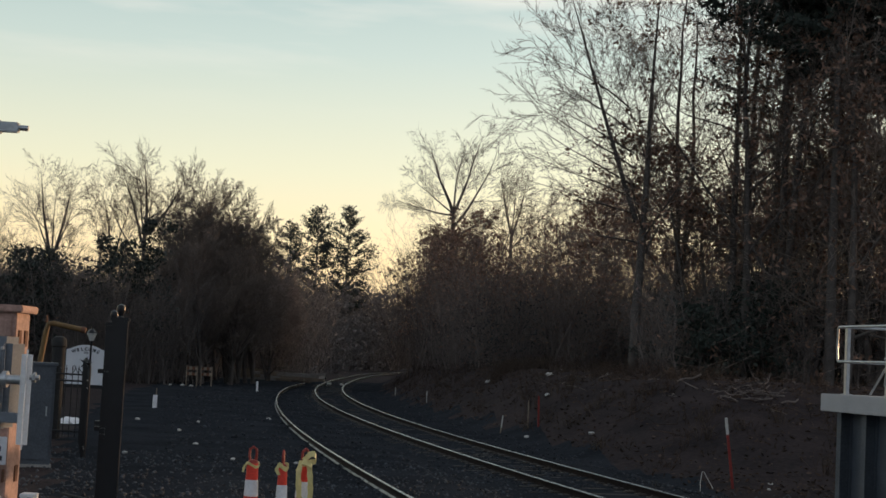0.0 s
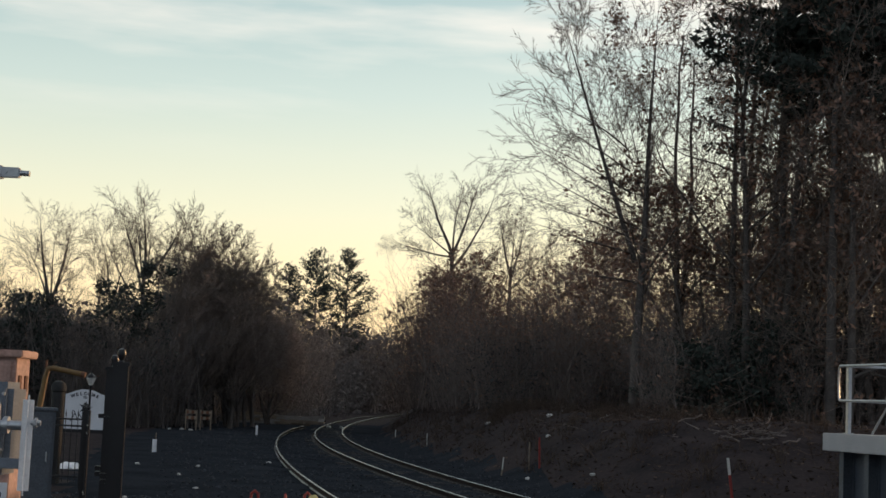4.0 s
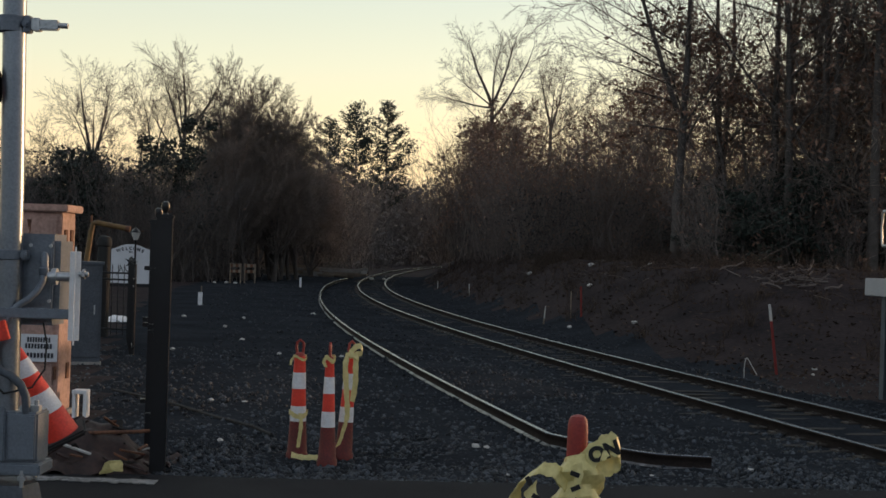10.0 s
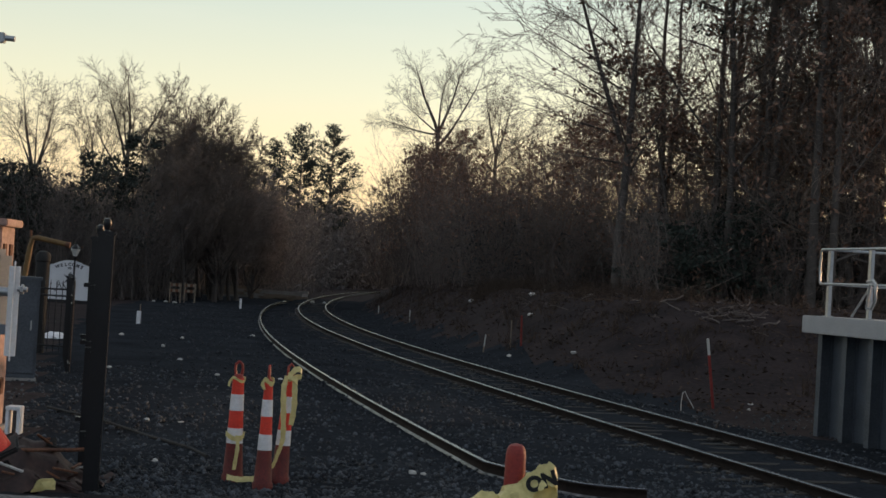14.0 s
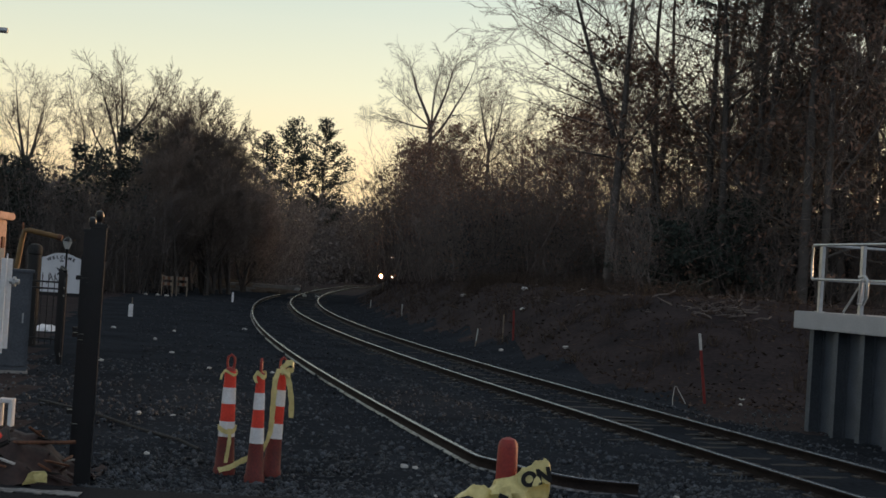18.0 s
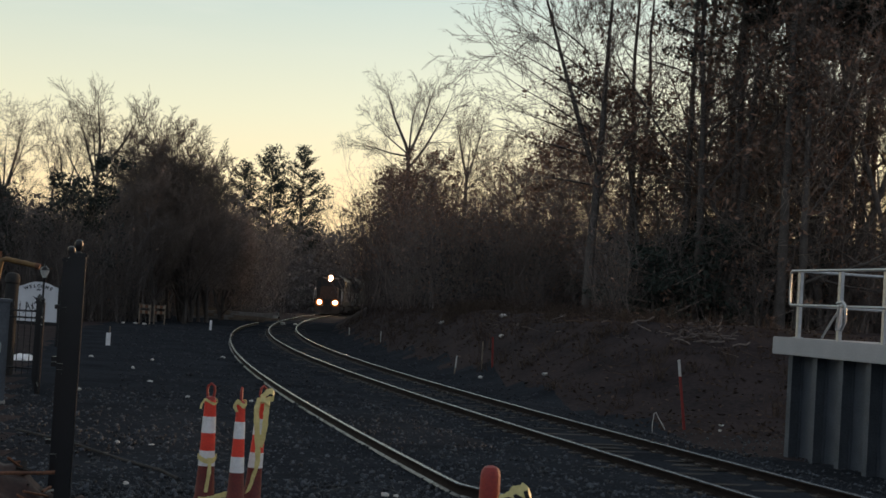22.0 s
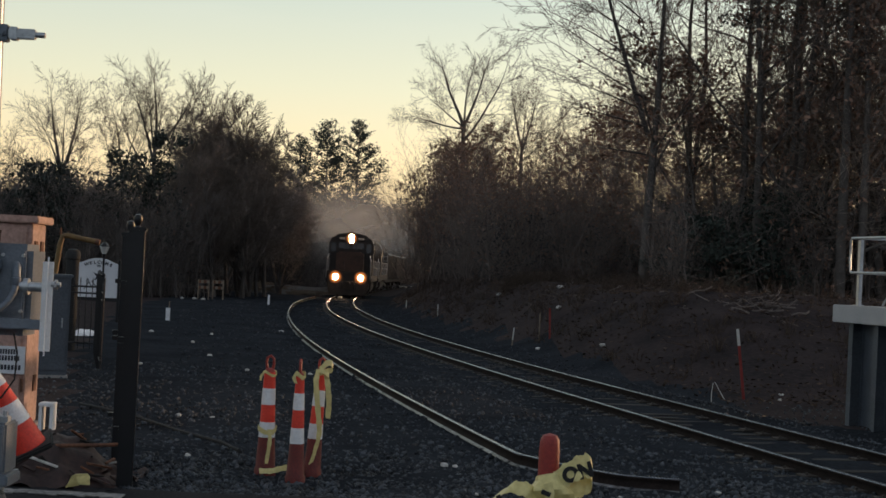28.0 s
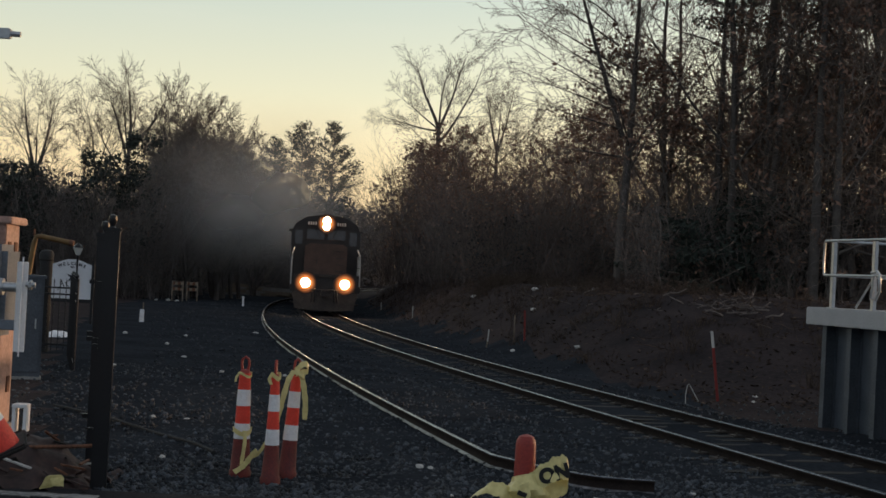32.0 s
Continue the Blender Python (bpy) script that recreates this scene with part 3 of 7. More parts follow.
def rail_run(name, pts, parent, roll=0.0, label="", foot="railweb", flank="railweb", faces=(1, 2, 2, 1, 1, 1, 3, 0, 0, 0, 3, 1, 1, 1, 2, 2), shift=0.0, size=1.0):
    """A rail section swept along ground points; head polished, sides rusty."""
    pts = np.asarray(pts, float)
    d = np.gradient(pts, axis=0)
    d /= np.linalg.norm(d, axis=1)[:, None]
    side = np.stack([d[:, 1], -d[:, 0], 0 * d[:, 0]], 1)
    up = np.array([0, 0, 1.0])
    c, s = math.cos(radians(roll)), math.sin(radians(roll))
    sec = [(x * c - z * s + shift, x * s + z * c) for x, z in [(size * a, size * b) for a, b in RAIL]]
    V = np.stack([pts + side * x + up * z for x, z in sec], 1)
    n, k = len(pts), len(sec)
    i = (np.arange(n - 1)[:, None] * k + np.arange(k)).ravel()
    j = (np.arange(n - 1)[:, None] * k + (np.arange(k) + 1) % k).ravel()
    Q = np.stack([i, j, j + k, i + k], 1)
    mats = np.tile(faces, n - 1)
    me = mesh_of(name, V.reshape(-1, 3), Q, mats=mats)
    ob = finish(name, me, ["rail", "railweb", foot, flank], parent, label)
    return ob


track = thing("railway_track", (0, 0, 0), "single curved railway track on dark ballast", "railway track", kind="structure")
ys = np.concatenate([np.arange(-6, 120, 0.8), np.arange(120, 330, 3.0)])
for s in (-1, 1):
    px = np.stack([cx(np.maximum(ys, -6.0)), ys, np.full_like(ys, -0.122)], 1)
    sl_ = slope(ys)
    nrm = np.stack([np.ones_like(sl_), -sl_, 0 * sl_], 1) / np.hypot(1, sl_)[:, None]
    rail_run("rail", px + nrm * s * 0.753, track)
bm = bmesh.new()
box(bm, -1.3, 1.3, -0.11, 0.11, -0.31, -0.084, 0.012)
tie0 = part("sleeper", bm, "tie", track, smooth=False)
y, n = 13.4, 0
while y < 150:
    m = pose(float(cx(y)), y, 0, 0, 0, -math.degrees(math.atan(float(slope(y)))))
    if n == 0:
        tie0.matrix_basis = m
    else:
        o = new("sleeper", tie0.data)
        o.parent, o.matrix_basis = track, m
    y += 0.52
    n += 1
bm = bmesh.new()
box(bm, -0.17, 0.17, -0.10, 0.10, -0.084, -0.062, 0.004)
for sx in (-0.11, 0.11):
    box(bm, sx - 0.014, sx + 0.014, -0.05, -0.02, -0.065, -0.035)
plate0 = part("tie_plate", bm, "dust", track, smooth=False)
for k in range(140):
    yk = 13.4 + 0.52 * k
    ang = -math.degrees(math.atan(float(slope(yk))))
    for sx in (-0.753, 0.753):
        m = pose(float(cx(yk)), yk, 0, 0, 0, ang) @ Matrix.Translation((sx, 0, 0))
        o = plate0 if k == 0 and sx < 0 else new("tie_plate", plate0.data)
        o.parent, o.matrix_basis = track, m
# long loose rail on the yard ground, ending by the road
LOOSE = (4.286, -10.571, -0.545, 4.998, -2.921, 0.615)     # x by powers of y / 50


def spline(pts, n):
    """Catmull-Rom through points."""
    P = [np.array(p, float) for p in pts]
    P = [2 * P[0] - P[1]] + P + [2 * P[-1] - P[-2]]
    out = []
    for a, b, c, d in zip(P, P[1:], P[2:], P[3:]):
        for k in range(n):
            t = k / n
            out.append(0.5 * ((2 * b) + (c - a) * t + (2 * a - 5 * b + 4 * c - d) * t * t + (3 * b - a - 3 * c + d) * t ** 3))
    out.append(P[-2])
    return np.array(out)


yy = np.arange(15.4, 95, 0.5)
lp = np.concatenate([spline(((2.45, 14.0), (2.0, 14.1), (1.6, 14.5)), 6), np.stack([sum(c * (yy / 50) ** k for k, c in enumerate(LOOSE)), yy], 1)])
lp = np.concatenate([lp, np.full((len(lp), 1), 0.0)], 1)
lp[:, 0] += 0.085
yard_rail = rail_run("loose_rail", lp, None, foot="wornedge", flank="railweb", faces=(1, 2, 1, 1, 1, 1, 3, 0, 0, 0, 3, 1, 1, 1, 2, 2), shift=-0.085, size=0.78)
tagged(yard_rail, "long loose rusty rail standing on the ballast", "rail")


def stones(name, n, seed, where, size, label, mat="ballast"):
    """Many small broken stones in one mesh."""
    r = np.random.default_rng(seed)
    ico = bmesh.new()
    bmesh.ops.create_icosphere(ico, subdivisions=1, radius=1)
    v0 = np.array([v.co[:] for v in ico.verts])
    f0 = np.array([[v.index for v in f.verts] for f in ico.faces])
    ico.free()
    xy = where(r, n)
    n = len(xy)
    s = size[0] + (size[1] - size[0]) * r.random(n) ** 2.2
    V = v0[None] * (1 + r.uniform(-0.32, 0.32, (n, len(v0), 1)))
    V = V * (r.uniform(0.6, 1.25, (n, 1, 3)) * s[:, None, None])
    a = r.uniform(0, math.tau, n)
    c, q = np.cos(a)[:, None], np.sin(a)[:, None]
    x, y_ = V[..., 0] * c - V[..., 1] * q, V[..., 0] * q + V[..., 1] * c
    V = np.stack([x + xy[:, :1], y_ + xy[:, 1:2], V[..., 2] + (height(xy[:, 0], xy[:, 1]) + s * 0.15)[:, None]], -1)
    F_ = (f0[None] + (np.arange(n) * len(v0))[:, None, None]).reshape(-1, 3)
    ob = finish(name, mesh_of(name, V.reshape(-1, 3), tris=F_), mat)
    return tagged(ob, label, "ballast", kind="stuff")


def yard(r, n):
    y = 12.5 + 16 * r.random(n) ** 1.9
    x = r.uniform(-0.34, 0.40, n) * y
    off = x - cx(y)
    keep = np.abs(off) > 0.85
    return np.stack([x, y], 1)[keep]


stones("ballast", 19000, 11, yard, (0.010, 0.034), "loose grey broken ballast stones")


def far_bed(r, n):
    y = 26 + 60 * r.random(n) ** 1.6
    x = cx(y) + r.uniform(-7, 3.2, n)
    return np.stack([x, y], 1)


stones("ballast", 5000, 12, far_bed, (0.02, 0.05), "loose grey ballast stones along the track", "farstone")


def verge(r, n):
    y = 12.5 + 3.0 * r.random(n) ** 1.6
    return np.stack([r.uniform(-0.34, 0.40, n) * y, y], 1)


stones("ballast", 4200, 14, verge, (0.010, 0.030), "larger loose stones along the road edge")

# ---------------------------------------------------------------- trees


def prisms(segs, sides):
    """Tapered bars for many segments: (x0, y0, z0, x1, y1, z1, r0, r1)."""
    S = np.asarray(segs, float)
    p, q = S[:, :3], S[:, 3:6]
    d = q - p
    d /= np.linalg.norm(d, axis=1)[:, None] + 1e-9
    ref = np.where(np.abs(d[:, 2:3]) > 0.9, [[1.0, 0, 0]], [[0, 0, 1.0]])
    u = np.cross(ref, d)
    u /= np.linalg.norm(u, axis=1)[:, None] + 1e-9
    v = np.cross(d, u)
    a = np.arange(sides) * math.tau / sides
    ring = u[:, None] * np.cos(a)[None, :, None] + v[:, None] * np.sin(a)[None, :, None]
    A = p[:, None] + ring * S[:, 6, None, None]
    B = q[:, None] + ring * S[:, 7, None, None]
    V = np.concatenate([A, B], 1).reshape(-1, 3)
    k = np.arange(sides)
    q0 = np.stack([k, (k + 1) % sides, (k + 1) % sides + sides, k + sides], 1)
    Q = (q0[None] + (np.arange(len(S)) * 2 * sides)[:, None, None]).reshape(-1, 4)
    return V, Q


def wood_mesh(name, segs, thick=0.045):
    S = np.asarray(segs, float)
    big = S[:, 6] > thick
    out, n = [], 0
    VV, QQ = [], []
    for part_, sides in ((S[big], 7), (S[~big], 3)):
        if len(part_):
            V, Q = prisms(part_, sides)
            VV.append(V), QQ.append(Q + n)
            n += len(V)
    return mesh_of(name, np.concatenate(VV), np.concatenate(QQ))


def leaves(name, at, size, seed, flat=0.0):
    """Small crossed leaf blades round points."""
    r = np.random.default_rng(seed)
    at = np.asarray(at, float)
    n = len(at)
    u = r.normal(size=(n, 3))
    u[:, 2] *= 1 - flat
    u /= np.linalg.norm(u, axis=1)[:, None]
    w = np.cross(u, r.normal(size=(n, 3)))
    w /= np.linalg.norm(w, axis=1)[:, None]
    s = size * r.uniform(0.6, 1.35, (n, 1))
    V = np.stack([at - u * s, at + w * s * 0.42, at + u * s, at - w * s * 0.42], 1).reshape(-1, 3)
    return mesh_of(name, V, np.arange(n * 4).reshape(-1, 4))


def turn(d, ang, rnd):
    """A direction turned away from d by ang, round a random side."""
    o = d.orthogonal().normalized()
    o = Matrix.Rotation(rnd.uniform(0, math.tau), 3, d) @ o
    return (d * math.cos(ang) + o * math.sin(ang)).normalized()


def grow(rnd, out, tips, p, d, L, r, lev, P):
    """One branch and, along it, its side branches."""
    n = P["n"][lev]
    r1 = r * P["taper"][lev]
    step_ = L / n
    last = lev == len(P["n"]) - 1
    kids = 0 if last else P["kids"][lev]
    start = 0 if last else P["start"][lev]
    spots = sorted(start + (1 - start) * (i + rnd.random()) / kids for i in range(kids)) if kids else []
    si = 0
    for i in range(n):
        w = P["wob"][lev]
        d = (d + Vector((rnd.gauss(0, w), rnd.gauss(0, w), rnd.gauss(0, w) + P["up"][lev]))).normalized()
        q = p + d * step_
        ra, rb = r + (r1 - r) * i / n, r + (r1 - r) * (i + 1) / n
        out.append((*p, *q, ra, rb))
        while si < len(spots) and spots[si] <= (i + 1) / n:
            f = spots[si]
            c = p.lerp(q, f * n - i)
            cl = L * P["len"][lev] * (1.15 - P["fade"][lev] * f) * rnd.uniform(0.7, 1.25)
            rr = (r + (r1 - r) * f) * P["rad"][lev]
            grow(rnd, out, tips, c, turn(d, radians(rnd.gauss(P["ang"][lev], 9)), rnd), cl, max(rr, P["min"]), lev + 1, P)
            si += 1
        p = q
    if lev >= len(P["n"]) - 2:
        tips.append(p.copy())


def bare_params(density=1.0, minr=0.011, ang=(42, 45, 48, 48), up=(0.02, 0.10, 0.06, 0.02), k0=16):
    return dict(n=(9, 7, 5, 3, 2), kids=(int(k0 * density), int(9 * density), int(6 * density), int(4 * density)), start=(0.28, 0.2, 0.15, 0.1), taper=(0.18, 0.22, 0.3, 0.4, 0.5),
                wob=(0.05, 0.09, 0.12, 0.15, 0.15), up=(*up, 0.0), len=(0.46, 0.48, 0.46, 0.5), fade=(0.75, 0.55, 0.4, 0.3), rad=(0.5, 0.5, 0.55, 0.6), ang=ang, min=minr)


def tree(name, at, segs, label, category, group="", leaf=None, leafmat="deadleaf", trunk_r=0.035, rz=0.0, lsize=0.12, seed=1, twigmat="twig", trunk_mat="bark"):
    S = np.asarray(segs, float)
    e = thing(name, at, label, category, group, rz)
    thick = S[:, 6] > trunk_r
    finish("trunk", wood_mesh("trunk", S[thick]), trunk_mat, e)
    finish("crown", wood_mesh("crown", S[~thick]), twigmat, e)
    if leaf is not None and len(leaf):
        finish("foliage", leaves("foliage", leaf, lsize, seed), leafmat, e)
    return e


def bare_tree(at, H, seed, P, label, r=0.2, lean=(0, 0), leaf_rate=0.0, group="bare trees", stems=1, trunk_r=0.035, rz=0.0, twigmat="twig", trunk_mat="bark"):
    rnd = random.Random(seed)
    segs, tips = [], []
    for k in range(stems):
        d = Vector((lean[0] + (rnd.gauss(0, 0.16) if stems > 1 else 0), lean[1] + (rnd.gauss(0, 0.16) if stems > 1 else 0), 1)).normalized()
        grow(rnd, segs, tips, Vector((rnd.gauss(0, 0.15) * (stems > 1), rnd.gauss(0, 0.15) * (stems > 1), -0.3)), d, H * (1 if k == 0 else rnd.uniform(0.75, 0.98)), r, 0, P)
    leaf = []
    for t in tips:
        if rnd.random() < leaf_rate:      # withered leaves hang in small clusters
            leaf += [t + Vector((rnd.gauss(0, 0.13), rnd.gauss(0, 0.13), rnd.gauss(-0.04, 0.12))) for _ in range(rnd.randint(3, 8))]
    return tree("bare_tree" if leaf_rate < 0.02 else "oak_tree", at, segs, label, "tree", group, leaf, trunk_r=trunk_r, rz=rz, seed=seed, twigmat=twigmat, trunk_mat=trunk_mat)


def gz(x, y):
    return float(height(x, y))


# tall bare tree on the bank, two stems, wide drooping crown towards the track
rnd = random.Random(71)
segs, tips = [], []
PB = bare_params(1.0, 0.0095, ang=(46, 32, 30, 32), up=(0.012, 0.02, 0.005, -0.005), k0=24)
PB["rad"], PB["wob"], PB["n"] = (0.30, 0.42, 0.5, 0.6), (0.012, 0.035, 0.04, 0.05, 0.06), (11, 9, 6, 4, 2)
PB["kids"], PB["len"], PB["taper"] = (18, 8, 5, 3), (0.46, 0.42, 0.46, 0.5), (0.05, 0.16, 0.25, 0.4, 0.5)
grow(rnd, segs, tips, Vector((0.05, 0, -0.3)), Vector((-0.004, 0, 1)), 16.9, 0.23, 0, PB)
PC = dict(PB, start=(0.25, 0.2, 0.15, 0.1), kids=(14, 9, 6, 3), up=(0.02, 0.02, 0.005, -0.005, 0.0))
grow(rnd, segs, tips, Vector((-0.05, 0, 6.2)), Vector((-0.36, -0.05, 1)), 11.0, 0.12, 0, PC)
for z, L, rise in ((5.4, 4.2, 0.10), (6.5, 6.3, 0.14), (7.1, 5.6, 0.35), (7.6, 6.9, 0.28), (8.4, 6.4, 0.45), (9.0, 6.6, 0.42), (9.9, 6.0, 0.6), (10.8, 5.6, 0.65)):
    grow(rnd, segs, tips, Vector((-0.08 - 0.1 * max(0, z - 7), 0, z)), Vector((-1, rnd.uniform(-0.45, 0.45), rise + 0.12)), L * 0.84, 0.045, 1, dict(PB, up=(0, -0.012, -0.008, -0.008, 0)))
tree("bare_tree", (9.05, 60, gz(9.05, 60)), segs, "tall bare deciduous tree with fine spreading branches", "tree", "bare trees", trunk_r=0.03)

# trees with a few strong limbs: (start height, x, y, z direction, length, radius)
PG = dict(bare_params(1.0, 0.010, ang=(40, 40, 40, 40), up=(0.02, 0.035, 0.02, 0.01)), kids=(8, 11, 7, 4), start=(0.5, 0.25, 0.1, 0.1), len=(0.5, 0.33, 0.5, 0.5), fade=(0.75, 0.22, 0.4, 0.3), wob=(0.04, 0.055, 0.06, 0.06, 0.07), rad=(0.45, 0.40, 0.5, 0.6), taper=(0.18, 0.10, 0.25, 0.4, 0.5), min=0.0095)


def limbed_tree(at, H, r, limbs, seed, label, P=PG, lean=0.0, group="bare trees", reach=1.0):
    rnd = random.Random(seed)
    segs, tips = [], []
    for i in range(8):
        za, zb = H * i / 8 - 0.4, H * (i + 1) / 8 - 0.4
        segs.append((lean * za + rnd.gauss(0, 0.01), 0, za, lean * zb, 0, zb, r * (1 - 0.05 * i), r * (1 - 0.05 * (i + 1))))
    for z, dx, dy, dz, L, rad in limbs:
        grow(rnd, segs, tips, Vector((lean * min(z, H), 0, min(z, H - 0.4))), Vector((dx, dy, dz)).normalized(), L * reach, rad, 1, P)
    return tree("bare_tree", at, segs, label, "tree", group, trunk_r=0.03)


# airy tree behind the brush, forked trunk and a long low limb
b0 = gz(2.9, 110)
limbed_tree((2.9, 110, b0), 13.2 - b0, 0.25, [(z - b0, *q) for z, *q in (
    (13.6, -0.32, 0.1, 1, 5.6, 0.14), (13.2, 0.1, -0.3, 1, 5.2, 0.09), (12.9, 0.42, 0.1, 1, 6.2, 0.12), (11.8, 0.8, -0.1, 1, 7.2, 0.11), (12.7, -1, 0.1, 0.16, 4.6, 0.08),
    (13.2, -0.8, -0.3, 0.6, 4.4, 0.07), (12.6, 0.35, 0.5, 1, 5.4, 0.08), (11.2, -0.8, 0.3, 0.4, 3.8, 0.06), (11.0, 1, 0.2, 0.55, 6.0, 0.07))], 18, "bare tree with forked trunk and airy crown")
b0 = gz(7, 112)
limbed_tree((7.4, 112, b0), 10.2, 0.2, ((10.0, -0.3, 0, 1, 5.0, 0.1), (9.6, 0.35, 0.1, 1, 5.0, 0.1), (8.8, 0.8, 0, 0.8, 5.0, 0.07), (8.4, -0.8, 0.1, 0.7, 4.6, 0.07), (10.0, 0, 0.3, 1, 4.8, 0.07)), 15, "bare tree with an airy crown behind brush")
PM = dict(bare_params(0.9, 0.010, ang=(44, 42, 44, 46), k0=14), start=(0.35, 0.15, 0.15, 0.1), len=(0.56, 0.5, 0.46, 0.5), wob=(0.06, 0.08, 0.09, 0.10, 0.10))
for x, y, H, sd, ln in ((5.2, 106, 10.6, 14, -0.03), (10.2, 104, 12.2, 16, 0.02), (12.2, 100, 11.0, 17, -0.04), (13.5, 96, 11.4, 19, 0.03), (8.6, 100, 10.2, 20, 0.0), (3.2, 102, 9.4, 13, -0.06)):
    bare_tree((x, y, gz(x, y)), H, sd, PM, "bare tree with thin crooked branches above brush", 0.14, (ln, 0), leaf_rate=0.015)
PN = dict(PM, kids=(9, 5, 4, 2), start=(0.45, 0.2, 0.15, 0.1), len=(0.30, 0.45, 0.46, 0.5))
for x, y, H, sd in ((7.7, 95, 9.0, 191), (4.6, 93, 8.0, 192), (10.3, 86, 8.5, 193), (6.4, 84, 7.6, 194)):
    bare_tree((x, y, gz(x, y)), H, sd, PN, "slim pale bare tree standing in the brush", 0.085, (0.02, 0), group="slim trees", twigmat="palebark", trunk_mat="palebark")

# left side: bare trees rising out of the thicket
limbed_tree((-21.6, 90, 0), 7.2, 0.19, ((7.0, -0.20, 0, 1, 6.5, 0.11), (6.6, 0.14, 0.1, 1, 6.3, 0.11), (7.2, -0.5, 0.1, 1, 5.2, 0.07), (7.0, 0.45, -0.1, 1, 5.0, 0.07), (5.2, -0.9, 0, 0.8, 5.0, 0.07), (7.2, 0, 0.35, 1, 5.4, 0.07), (6.0, 0.7, 0.2, 0.8, 3.6, 0.05)), 21, "slender bare tree with a rounded fan crown", reach=0.84)
limbed_tree((-16.1, 90, 0), 8.9, 0.2, ((8.6, 0.66, 0, 1, 5.3, 0.12), (8.8, 0.03, 0, 1, 5.5, 0.12), (7.6, -0.32, 0.1, 1, 6.3, 0.10), (6.6, -0.62, 0.2, 1, 6.2, 0.08), (8.8, 0.28, 0.3, 1, 4.2, 0.06), (7.0, 0.55, -0.3, 1, 4.4, 0.05), (8.4, -0.25, -0.3, 1, 5.0, 0.07)), 23, "bare tree with one crooked spreading limb", reach=0.84)
limbed_tree((-18.7, 94, 0), 7.5, 0.14, ((7.3, -0.2, 0, 1, 5.0, 0.07), (7.4, 0.2, 0, 1, 4.6, 0.07), (6.4, -0.5, 0.1, 1, 4.2, 0.05), (6.6, 0.5, 0.2, 1, 4.2, 0.05)), 22, "slim bare tree above a dark thicket")
limbed_tree((-25.0, 88, 0), 4.6, 0.15, ((4.5, -0.5, 0, 1, 4.8, 0.08), (4.5, 0.3, 0, 1, 4.6, 0.07), (4.0, 0.8, 0.1, 0.7, 4.2, 0.06), (4.2, -0.9, 0.1, 0.5, 4.5, 0.06)), 25, "low bare tree with wide slanting branches", reach=0.9)
PL = dict(bare_params(0.9, 0.010, ang=(40, 42, 44, 44), up=(0.03, 0.08, 0.05, 0.02), k0=12), start=(0.4, 0.2, 0.15, 0.1), len=(0.42, 0.46, 0.46, 0.5))
for x, y, H, sd, st, ln in ((-13.6, 95, 10.8, 24, 1, 0.03), (-20.2, 97, 10.0, 26, 1, 0.0), (-17.4, 98, 11.2, 27, 1, 0.0), (-12.4, 97, 10.8, 28, 2, 0.02)):
    bare_tree((x, y, gz(x, y)), H, sd, PL, "slender bare tree above a dark thicket", 0.15, (ln, 0), stems=st)
PD = dict(bare_params(0.95, 0.013, ang=(38, 38, 38, 38), up=(0.03, 0.11, 0.08, 0.03), k0=13), len=(0.55, 0.5, 0.48, 0.5))
for x, y, H, sd in ((-13.9, 91, 10.3, 31), (-12.9, 92, 11.3, 32), (-11.9, 90, 11.8, 33), (-10.9, 91, 11.4, 34), (-10.0, 90, 10.2, 35), (-9.4, 91, 8.6, 36), (-13.2, 86, 7.8, 37), (-11.4, 85, 8.4, 38), (-10.1, 86, 7.8, 39), (-9.4, 102, 8.2, 40), (-9.3, 112, 8.4, 29)):
    bare_tree((x, y, gz(x, y)), H * 0.9, sd, dict(PD, start=(0.12, 0.15, 0.15, 0.1), kids=(12, 9, 6, 4), n=(9, 7, 5, 3, 1), wob=(0.05, 0.06, 0.07, 0.08, 0.08)), "dense bare tree with brown upright twigs", 0.13, stems=3)

# right woods: tall trees, some with withered leaves
PW = dict(bare_params(0.95, 0.011, ang=(50, 48, 48, 48), k0=15), n=(10, 8, 6, 3, 1), kids=(12, 8, 5, 3), rad=(0.44, 0.52, 0.55, 0.6), start=(0.14, 0.15, 0.15, 0.1), wob=(0.06, 0.13, 0.16, 0.18, 0.18), up=(0.01, 0.06, 0.03, 0.0, 0.0))
kinds = [bare_tree((13.0, 58, gz(13.0, 58)), 19, 41, PW, "tall crooked oak with withered brown leaves", 0.19, (0.03, 0), leaf_rate=0.10, group="woodland trees"),
         bare_tree((15.2, 63, gz(15, 63)), 21, 42, PW, "tall wood tree with dense dark branches", 0.2, leaf_rate=0.05, group="woodland trees"),
         bare_tree((17.8, 57, gz(18, 57)), 18, 43, PW, "tall forked oak with withered brown leaves", 0.16, leaf_rate=0.12, group="woodland trees", stems=2)]
rnd = random.Random(9)
for k, (x, y) in enumerate(((12.3, 68), (14.3, 58), (16.6, 61), (18.0, 71), (15.2, 68), (20.0, 66), (21.6, 58), (23.4, 68), (24.5, 58), (13.0, 72), (16.0, 74), (18.9, 63), (17.6, 58), (19.4, 60), (20.6, 54), (16.2, 55), (21.2, 64))):
    copy_thing(kinds[k % 3], pose(x, y, gz(x, y) - rnd.uniform(0, 1.5), rnd.uniform(-3, 3), rnd.uniform(-4, 4), rnd.uniform(0, 360)))
